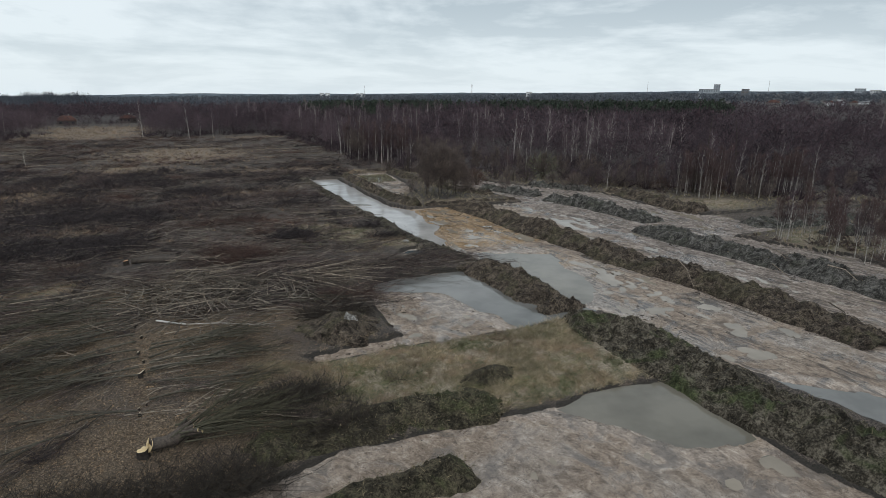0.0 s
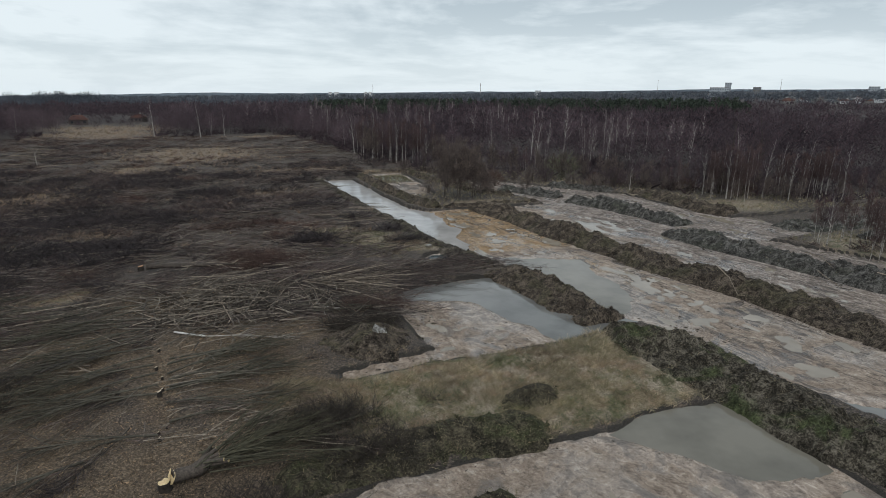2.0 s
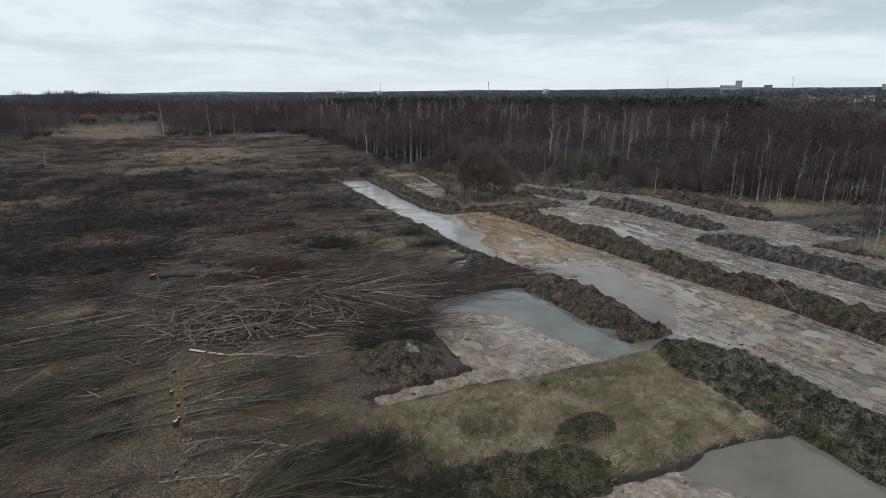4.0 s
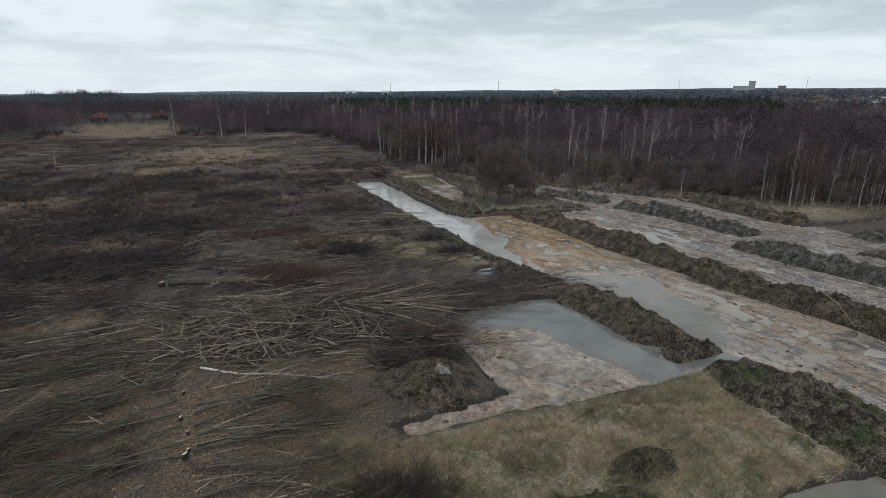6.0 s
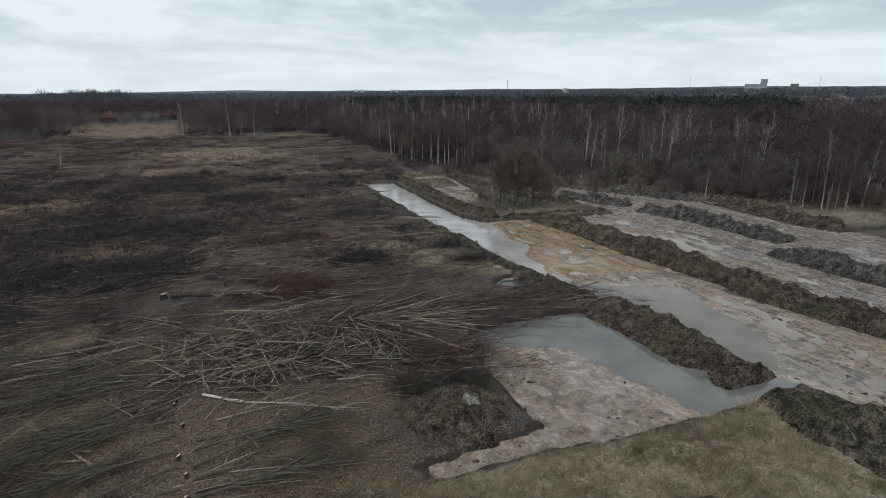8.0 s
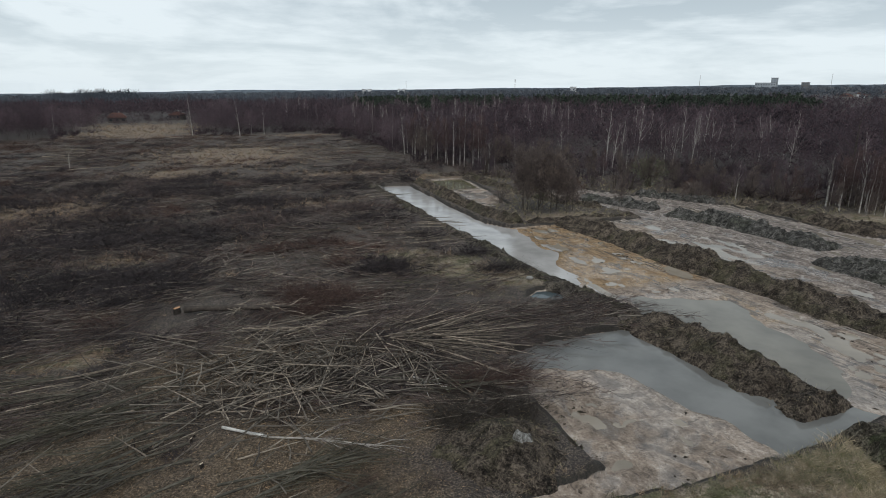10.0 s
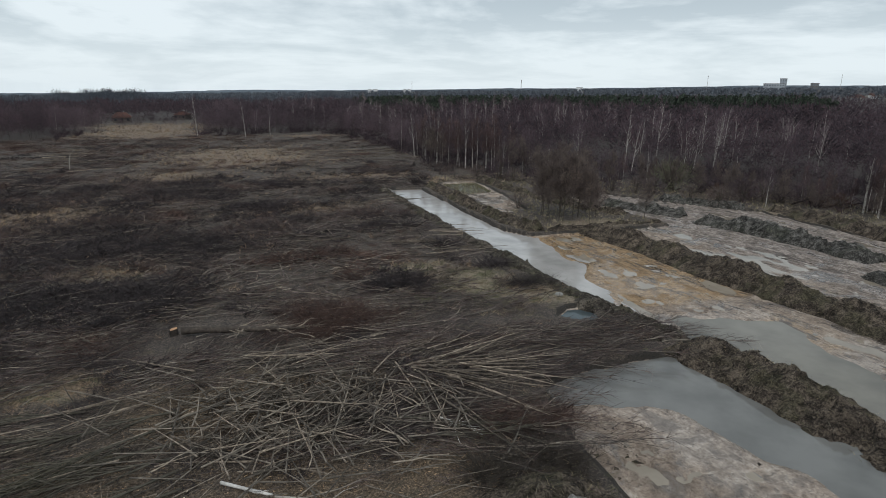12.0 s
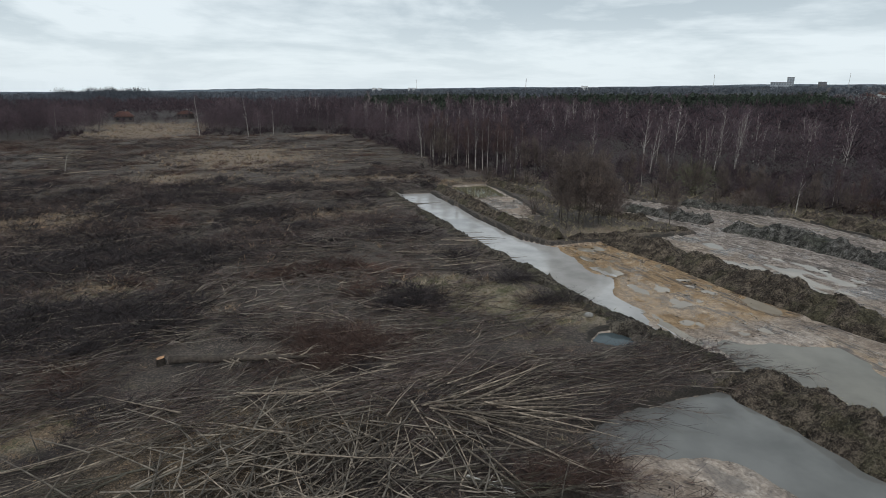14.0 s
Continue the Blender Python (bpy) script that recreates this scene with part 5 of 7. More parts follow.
def lie(X, Y, rng):
    """Which way the scrub was felled: across the clearing, in swathes."""
    swathe = fbm(X / 6, Y / 5, 41)
    a = 0.12 + 1.1 * swathe + rng.normal(0, 0.24, len(X)) * (1 + 3.2 * step(50, 75, Y))
    flip = (X < -6.2 + 0.6 * vnoise(Y / 5, 0 * Y, 44)) & (Y < 48)
    a = np.where(flip, math.pi + np.clip(0.4 + (46 - Y) * 0.035, 0.3, 1.0) + 0.35 * swathe + rng.normal(0, 0.14, len(X)), a)
    return np.where(~flip & (rng.uniform(size=len(X)) < 0.28), a + math.pi, a)


STUMP_LINE = [(-11, 28.5), (3.0, 28.5), (3.0, 37), (-2, 41.5), (-8.5, 43), (-12, 38)]
MOUND = [(1.2, 29.8), (9.6, 30), (9.8, 37.4), (3.0, 37.2)]
SWATHES = [[(-62, 128), (-35, 131), (-42, 180), (-70, 180)], [(10, 140), (25, 140), (27, 172), (8, 172)], [(-12.5, 51.6), (-3.0, 50.6), (0.5, 52.0), (0.0, 56.4), (-12.5, 58.2)], [(14.5, 51), (20.5, 50.5), (20.5, 54.6), (14.5, 54.6)]]


def clear_of(X, Y):
    """Off the rows of felled birches, the alder log and the small pool."""
    ok = np.ones(X.shape, bool)
    for i, p in enumerate(SWATHES):
        ok &= (inside(p, X, Y) < 0) | ((i < 3) & (hash2((X * 50).astype(np.int64), (Y * 50).astype(np.int64), 5) < (0.6, 0.6, 0.08, 0.0)[i]))
    return ok


def cut_brush():
    rng = np.random.default_rng(31)
    h = Heap()
    near = [laid_sapling(s, L, 16, 3) for s, L in ((1, 4.2), (2, 5.0), (3, 3.4), (4, 4.6), (5, 2.8), (6, 5.4))]
    mid = [laid_sapling(s + 20, L, 10, 2, 1.6) for s, L in ((1, 4.0), (2, 3.4), (3, 4.6), (4, 3.0))]
    far = [laid_sapling(s + 40, L, 6, 1, 2.6) for s, L in ((1, 3.6), (2, 4.4), (3, 3.0))]
    for y0, y1, n, tpl, hgt in ((19, 54, 3900, near, 0.0), (54, 120, 4000, mid, 0.0), (120, 205, 2600, far, 0.0)):
        X, Y = field(n, y0, y1, rng)
        lush = fbm(X / 5, Y / 4, 45)
        ok = (rng.uniform(size=len(X)) > 0.95 * chip_patch(X, Y)) & (rng.uniform(size=len(X)) > 1.0 * grass_patch(X, Y)) & (lush + rng.uniform(-0.5, 0.5, len(X)) > -0.28)
        ok &= ~((Y < 31.5) & (X > 0.5)) & ~((Y < 25) & (X > -8)) & ((pit_depth(X + 4.6, Y) < -0.3) | (Y < 48) | ((pit_depth(X + 2.2, Y) < -0.3) & (rng.uniform(size=len(X)) < 0.08)))
        ok &= clear_of(X, Y) & (rng.uniform(size=len(X)) > 0.92 * step(-1.0, 1.0, inside(STUMP_LINE, X, Y))) & (inside(MOUND, X, Y) < 0) & (inside(MOUND, X - 3, Y) < 0)
        X, Y, lush = X[ok], Y[ok], lush[ok]
        turn = lie(X, Y, rng)
        shade = np.clip(0.44 - 0.08 * step(2, -8, X) * step(62, 50, Y) + 0.5 * fbm(X / 7, Y / 5, 46) + rng.normal(0, 0.2, len(X)), 0, 1)
        k = rng.integers(0, len(tpl), len(X))
        for i, T in enumerate(tpl):
            q = k == i
            m = q.sum()
            z = ground_h(X[q], Y[q]) + rng.uniform(-0.04, 0.22, m) * (0.6 + lush[q])
            h.strew(T, np.stack([X[q], Y[q], z], 1), turn[q], rng.uniform(0.75, 1.15, m), shade[q])
    # bare rods and poles strewn through the brush, paler than the twigs
    rods = []
    for i in range(5):
        L = 1.4 + 0.7 * i
        k = np.linspace(0, 1, 4)
        P = np.stack([k * L, rng.normal(0, 0.03 * L) * k ** 2 + rng.normal(0, 0.02, 4), 0.1 + 0.1 * np.sin(3 * k)], 1)
        rods.append(Heap().put(*tube(P, 0.032 - 0.022 * k, 3), 0, 0.72).arrays())
    for y0, y1, n, wide in ((26, 64, 1500, 0.8), (64, 120, 420, 1.0), (120, 200, 160, 1.4)):
        X, Y = field(n, y0, y1, rng)
        ok = (rng.uniform(size=len(X)) > 0.8 * grass_patch(X, Y)) & clear_of(X, Y) & (inside(MOUND, X, Y) < 0) & (fbm(X / 4, Y / 3, 57) + rng.uniform(-0.25, 0.25, len(X)) > -0.05) & (pit_depth(X + 3.5, Y) < -0.3) & ~((Y < 32) & (X > -1)) & ~((X > 5) & (Y < 64))
        X, Y = X[ok], Y[ok]
        turn = lie(X, Y, rng) + rng.normal(0, 0.35, len(X))
        k = rng.integers(0, 5, len(X))
        for i, T in enumerate(rods):
            q = k == i
            m = q.sum()
            h.strew(T, np.stack([X[q], Y[q], ground_h(X[q], Y[q]) + rng.uniform(0.05, 0.3, m)], 1), turn[q], wide * rng.uniform(0.7, 1.15, m), rng.uniform(0.0, 0.7, m) ** 1.4)
    thing("cut_brush", h.mesh("cut_brush", [M_STEM, M_BRUSH]), "felled scrub lying in swathes, brown stems and twigs", "brushwood", kind="stuff")


def low_bushes():
    rng = np.random.default_rng(32)
    h = Heap()
    near = [twig_dome(s, 52, 0.024, 0.5) for s in range(3)]
    far = [twig_dome(s + 9, 32, 0.055, 0.5) for s in range(3)]
    for y0, y1, n, tpl, big in ((19, 64, 2000, near, 1.0), (64, 125, 5000, far, 1.1), (125, 215, 4200, far, 1.2)):
        X, Y = field(n, y0, y1, rng, 22.0, 2.2)
        lush = fbm(X / 4.5, Y / 3.2, 47) + 0.3 * step(-4, -25, X)
        ok = (lush + rng.uniform(-0.2, 0.2, len(X)) > np.where(Y > 50, 0.05, 0.14)) & (rng.uniform(size=len(X)) > chip_patch(X, Y)) & (rng.uniform(size=len(X)) > 0.9 * grass_patch(X, Y)) & clear_of(X, Y)
        X, Y, lush = X[ok], Y[ok], lush[ok]
        tint = fbm(X / 7, Y / 7, 48) + 0.35 * (Y > 125) * (rng.uniform(size=len(X)) < 0.7)
        for k, (lo, hi) in enumerate(((-9, 0.12), (0.12, 0.34), (0.34, 9))):
            for i in range(3):
                q = (tint >= lo) & (tint < hi) & (np.arange(len(X)) % 3 == i)
                m = q.sum()
                V, F, M, S = tpl[i]
                h.strew((V, F, M + k, S), np.stack([X[q], Y[q], ground_h(X[q], Y[q])], 1), rng.uniform(0, 6.28, m), big * rng.uniform(0.55, 1.35, m) * (0.85 + 0.5 * lush[q]),
                        np.clip(0.44 + rng.normal(0, 0.2, m), 0, 1), stretch=rng.uniform(0.55, 0.9, m) * (0.65 if y0 > 100 else 1.0))
    X, Y = spots(12, 40, 109, 132, 1.3, rng)
    ok = (pit_depth(X, Y) < -0.8) & (fbm(X / 3, Y / 3, 63) + rng.uniform(-0.2, 0.2, len(X)) > -0.12)
    X, Y = X[ok], Y[ok]
    for k in range(3):
        q = np.arange(len(X)) % 3 == k
        n = q.sum()
        V, F, M, S = far[k]
        h.strew((V, F, M + (0, 1, 1)[k], S), np.stack([X[q], Y[q], ground_h(X[q], Y[q])], 1), rng.uniform(0, 6.28, n), rng.uniform(0.7, 1.5, n), rng.uniform(0.2, 0.7, n), stretch=rng.uniform(0.5, 0.9, n))
    X, Y = spots(56, 100, 20, 58, 1.5, rng)
    ok = (pit_depth(X, Y) < -0.5) & (fbm(X / 5, Y / 5, 54) > 0.14)
    X, Y = X[ok], Y[ok]
    n = len(X)
    V, F, M, S = far[0]
    h.strew((V, F, M + 1, S), np.stack([X, Y, ground_h(X, Y)], 1), rng.uniform(0, 6.28, n), rng.uniform(0.6, 1.2, n), rng.uniform(0.2, 0.6, n))
    thing("scrub", h.mesh("scrub", [M_DARKBRUSH, M_BRUSH, M_REDBRUSH]), "low dark bushes and brushwood heaps over the clearing", "shrub", kind="stuff")


def brush_heaps():
    """Piles of dark brushwood, each a thing: a mat of laid twigs and a dome of upright ones."""
    for i, (cx, cy, rx, ry, n, m, label) in enumerate((
            (6.9, 61.3, 2.4, 1.3, 46, M_DARKBRUSH, "low dark brushwood heap on dry grass"), (-18.5, 61.5, 7.5, 2.4, 100, M_DARKBRUSH, "wide dark brushwood heap in cut scrub"), (-12, 63, 5, 2.6, 70, M_DARKBRUSH, "dark brushwood heap among cut scrub"),
            (0.4, 54.8, 3.6, 1.7, 110, M_REDBRUSH, "reddish-brown bush beside the felled alder"), (-23, 84, 9, 5, 70, M_DARKBRUSH, "wide dark brushwood heap in cut scrub"), (15.8, 58.9, 1.5, 0.9, 22, M_DARKBRUSH, "small dark bush by the ditch bank"),
            (-11, 77, 7, 3, 80, M_DARKBRUSH, "dark brushwood heap among cut scrub"), (-5, 82, 6, 3, 60, M_BRUSH, "brown brushwood heap among cut scrub"), (7.6, 40.4, 2.4, 0.7, 34, M_REDBRUSH, "reddish twigs at the pool's edge"),
            (-2, 20.4, 3.0, 1.1, 46, M_NEARBRUSH, "low dark bush beside the track"), (-7.5, 19.8, 4, 1.4, 56, M_NEARBRUSH, "low dark bush beside the track"), (1.8, 26.0, 2.6, 0.9, 60, M_NEARBRUSH, "dark brush under the willow rods"),
            (-15, 33.5, 3.5, 2.2, 50, M_NEARBRUSH, "dark brushwood heap among cut scrub"), (-24, 67, 6, 3.4, 45, M_DARKBRUSH, "dark brushwood heap among cut scrub"), (-32, 100, 9, 5, 40, M_DARKBRUSH, "dark brushwood heap among cut scrub"), (3.5, 22.9, 2.6, 0.8, 40, M_NEARBRUSH, "dark scrub on the grassy ridge"),
            (-3, 94, 7, 2.5, 50, M_DARKBRUSH, "dark brushwood heap among cut scrub"), (8, 88, 6, 2, 40, M_BRUSH, "brown brushwood heap among cut scrub"), (-14, 108, 8, 3, 50, M_DARKBRUSH, "dark brushwood heap among cut scrub"), (2, 112, 9, 2.5, 50, M_DARKBRUSH, "dark brushwood heap among cut scrub"),
            (-2.6, 44.3, 7.0, 4.0, 60, M_NEARBRUSH, "brown brushwood under the heap of poles"), (-20, 52, 3.5, 2, 40, M_DARKBRUSH, "dark brushwood heap among cut scrub"), (5.5, 37.2, 1.8, 0.6, 16, M_NEARBRUSH, "brown scrub beside the soil mound"), (7.8, 37.4, 0.8, 1.5, 14, M_NEARBRUSH, "brown scrub on the edge of the sandy cell"))):
        rng = np.random.default_rng(200 + i)
        h = Heap()
        ry *= 1.8 if cy > 50 and rx > 3 else 1.0
        X, Y = rng.normal(0, rx / 2, n), rng.normal(0, ry / 2, n)
        tpl = twig_dome(50 + i % 4, 44, 0.024 if cy < 60 else 0.045, 0.42)
        h.strew(tpl, np.stack([X, Y, ground_h(X + cx, Y + cy) - 0.05], 1), rng.uniform(0, 6.28, n), rng.uniform(0.9, 1.6, n), rng.uniform(0.2, 0.6, n), stretch=np.full(n, 0.85))
        V, F, M, S = h.arrays()
        fine = (np.arange(len(F)) % 88) >= 44
        stems, spray = Heap().put(V, F[~fine], 0, S), Heap().put(V, F[fine], 0, S)
        # most of these are heaps of cut brushwood, a few are bushes
        root = tagged(new("dead_shrub"), label, "shrub", "dark shrubs in the clearing")
        root.location = (cx, cy, 0)
        part("stem_tangle", stems.mesh("stem_tangle", [m]), root)
        tagged(part("twig_spray", spray.mesh("twig_spray", [m]), root), kind="stuff")


def mud_crumbs():
    """Clots of dark mud strewn over the stripped sand."""
    rng = np.random.default_rng(37)
    O = np.array([(1, 0, 0), (-1, 0, 0), (0, 1, 0), (0, -1, 0), (0, 0, 1), (0, 0, -1)], float)
    OF = np.array([(0, 2, 4), (2, 1, 4), (1, 3, 4), (3, 0, 4), (2, 0, 5), (1, 2, 5), (3, 1, 5), (0, 3, 5)])
    X, Y = rng.uniform(0, 62, 30000), rng.uniform(10, 100, 30000)
    D = pit_depth(X, Y)
    ok = (D > 0.2) & (fbm(X / 2.2, Y / 3.5, 58) + 0.35 * (D < 0.9) - 0.25 * step(36, 46, X) + rng.uniform(-0.15, 0.15, len(X)) > 0.16)
    X, Y = X[ok], Y[ok]
    n = len(X)
    h = Heap()
    for k in range(4):
        q = np.arange(n) % 4 == k
        m = q.sum()
        h.strew((O * rng.uniform(0.6, 1.4, (6, 3)) * (1.7, 1.0, 0.35), OF, np.zeros(8, int), np.full(6, 0.5)), np.stack([X[q], Y[q], ground_h(X[q], Y[q]) - 0.015], 1), rng.uniform(0, 6.28, m), (0.03 + 0.14 * rng.uniform(0, 1, m) ** 2.5) * (0.5 + 0.5 * step(20, 30, Y[q])), np.full(m, 0.5))
    thing("mud_crumbs", h.mesh("mud_crumbs", [M_SOIL]), "clots of dark mud strewn over wet sand", "mud", kind="stuff")


def dry_grass():
    rng = np.random.default_rng(33)
    h = Heap()
    small = [tuft(0, 12, 0.24, 0.022), tuft(1, 12, 0.34, 0.020), tuft(2, 14, 0.55, 0.018), tuft(3, 12, 0.3, 0.022)]
    wide = [tuft(s + 9, 9, 0.55, 0.07) for s in range(3)]
    for y0, y1, n, tpl, cover in ((17, 64, 26000, small, 0.10), (64, 125, 7000, wide, 0.05), (125, 300, 12000, wide, 0.05)):
        X, Y = field(n, y0, y1, rng, 26, 0.1)
        g = grass_patch(X, Y) + cover * (1 + 2 * fbm(X / 4, Y / 4, 51)) - 0.5 * chip_patch(X, Y)
        ok = (rng.uniform(size=len(X)) < g) & clear_of(X, Y)
        X, Y = X[ok], Y[ok]
        k = rng.integers(0, len(tpl), len(X))
        hue = fbm(X / 3.2, Y / 2.4, 56) + rng.normal(0, 0.12, len(X))
        sort = np.where((Y > 66) | ((Y > 42) & (X < 4)), 2, np.where(hue > 0.16, 1, np.where(hue < -0.14, 2, 0)))
        for i, T in enumerate(tpl):
          for c in range(3):
            q = (k == i) & (sort == c)
            m = q.sum()
            V, F, M, S = T
            h.strew((V, F, M + c, S), np.stack([X[q], Y[q], ground_h(X[q], Y[q]) - 0.02], 1), rng.normal(0.4, 1.0, m), rng.uniform(0.6, 1.3, m), np.clip(0.45 + 0.5 * fbm(X[q] / 3, Y[q] / 3, 52) + rng.normal(0, 0.1, m), 0, 1))
    # taller bleached grass and moss over the strip of meadow between the pools
    X, Y = rng.uniform(-1, 23, 9000), rng.uniform(21.5, 31, 9000)
    ok = (inside(NEAR_GRASS, X, Y) > rng.uniform(-0.6, 0.6, 9000)) & (pit_depth(X, Y) < -0.15) & (fbm(X / 1.1, Y / 0.9, 59) + rng.uniform(-0.2, 0.2, 9000) > -0.12)
    X, Y = X[ok], Y[ok]
    hue = fbm(X / 2.6, Y / 1.6, 55) + 0.35 * step(12, 19, X) * step(24.5, 27, Y) + rng.normal(0, 0.1, len(X))
    for i, T in enumerate(small):
        for c, q in ((0, hue > 0.12), (1, hue < -0.08), (2, (hue >= -0.08) & (hue <= 0.12))):
            q = q & (np.arange(len(X)) % 4 == i)
            m = q.sum()
            V, F, M, S = T
            h.strew((V, F, M + c, S), np.stack([X[q], Y[q], ground_h(X[q], Y[q]) - 0.02], 1), rng.normal(0.4, 1.2, m), rng.uniform(0.6, 1.2, m) * np.clip(0.8 + hue[q], 0.5, 1.5), np.clip(0.58 + 0.6 * fbm(X[q] / 1.5, Y[q] / 1.5, 60) + rng.normal(0, 0.14, m), 0, 1))
    X, Y = spots(24, 100, 26, 118, 0.8, rng)
    ok = (pit_depth(X, Y) < -0.5) & ((Y > 57) | (X > 55)) & (inside(FOREST, X, Y) < 8) & (fbm(X / 4, Y / 4, 53) > -0.25)
    X, Y = X[ok], Y[ok]
    for i, T in enumerate(wide):
        q = np.arange(len(X)) % 3 == i
        m = q.sum()
        h.strew(T, np.stack([X[q], Y[q], ground_h(X[q], Y[q]) - 0.02], 1), rng.normal(0.4, 1.0, m), rng.uniform(0.5, 1.0, m), rng.uniform(0.2, 0.7, m))
    thing("dry_grass", h.mesh("dry_grass", [M_STRAW, M_GREENGRASS, M_RUSSET]), "tufts of straw-coloured and greenish winter grass", "grass", kind="stuff")


def wood_chips():
    """Sawdust, bark and splinters trodden into the ground along the felling line."""
    rng = np.random.default_rng(38)
    X, Y = rng.uniform(-19, 8, 90000), rng.uniform(17, 50, 90000)
    ok = (rng.uniform(size=len(X)) < chip_patch(X, Y)) & (pit_depth(X, Y) < -0.4)
    X, Y = X[ok], Y[ok]
    n = len(X)
    P = np.stack([X, Y, ground_h(X, Y) + 0.03], 1)
    d = rng.normal(0, 1, (n, 3)) * (1, 1, 0.25)
    d *= (0.05 + 0.22 * rng.uniform(0, 1, n) ** 2)[:, None] / np.linalg.norm(d, axis=1)[:, None]
    h = Heap()
    h.put(*slivers(P, P + d, rng.uniform(0.018, 0.05, n), rng), 0, np.repeat(rng.choice([0.05, 0.3, 0.55, 1.0], n, p=[0.4, 0.25, 0.2, 0.15]), 3))
    thing("wood_chips", h.mesh("wood_chips", [M_CHIP]), "bark scraps and wood chips on bare ground", "wood chips", kind="stuff")


wood_chips()
cut_brush()
low_bushes()
brush_heaps()
mud_crumbs()
dry_grass()


# ---- poles, logs and stumps ----
def pole_mesh(seed, L, r):
    rng = np.random.default_rng(seed)
    k = np.linspace(0, 1, 6)
    P = np.stack([k * L, rng.normal(0, 0.004 * L, 6) + rng.normal(0, 0.018 * L) * k ** 2, 0.008 * L * np.sin(3 * k) + r], 1)
    h = Heap()
    h.put(*tube(P, r * (1 - 0.72 * k), 6, True), 0)
    for _ in range(2):
        s = rng.uniform(0.55, 0.95)
        o = np.array([np.interp(s, k, P[:, j]) for j in range(3)])
        a = rng.choice([-1, 1]) * rng.uniform(0.4, 0.9)
        h.put(*tube([o, o + rng.uniform(0.3, 0.9) * np.array([math.cos(a), math.sin(a), 0.25])], [r * 0.3, 0.006], 3), 0)
    return h.mesh("felled_pole", [M_POLE])


POLES = [pole_mesh(s, L, r) for s, L, r in ((1, 6.2, 0.052), (2, 5.0, 0.045), (3, 7.2, 0.055), (4, 4.0, 0.042), (5, 2.8, 0.038), (6, 8.0, 0.054), (7, 7.5, 0.085), (8, 3.4, 0.030), (9, 2.1, 0.028), (10, 4.6, 0.030))]


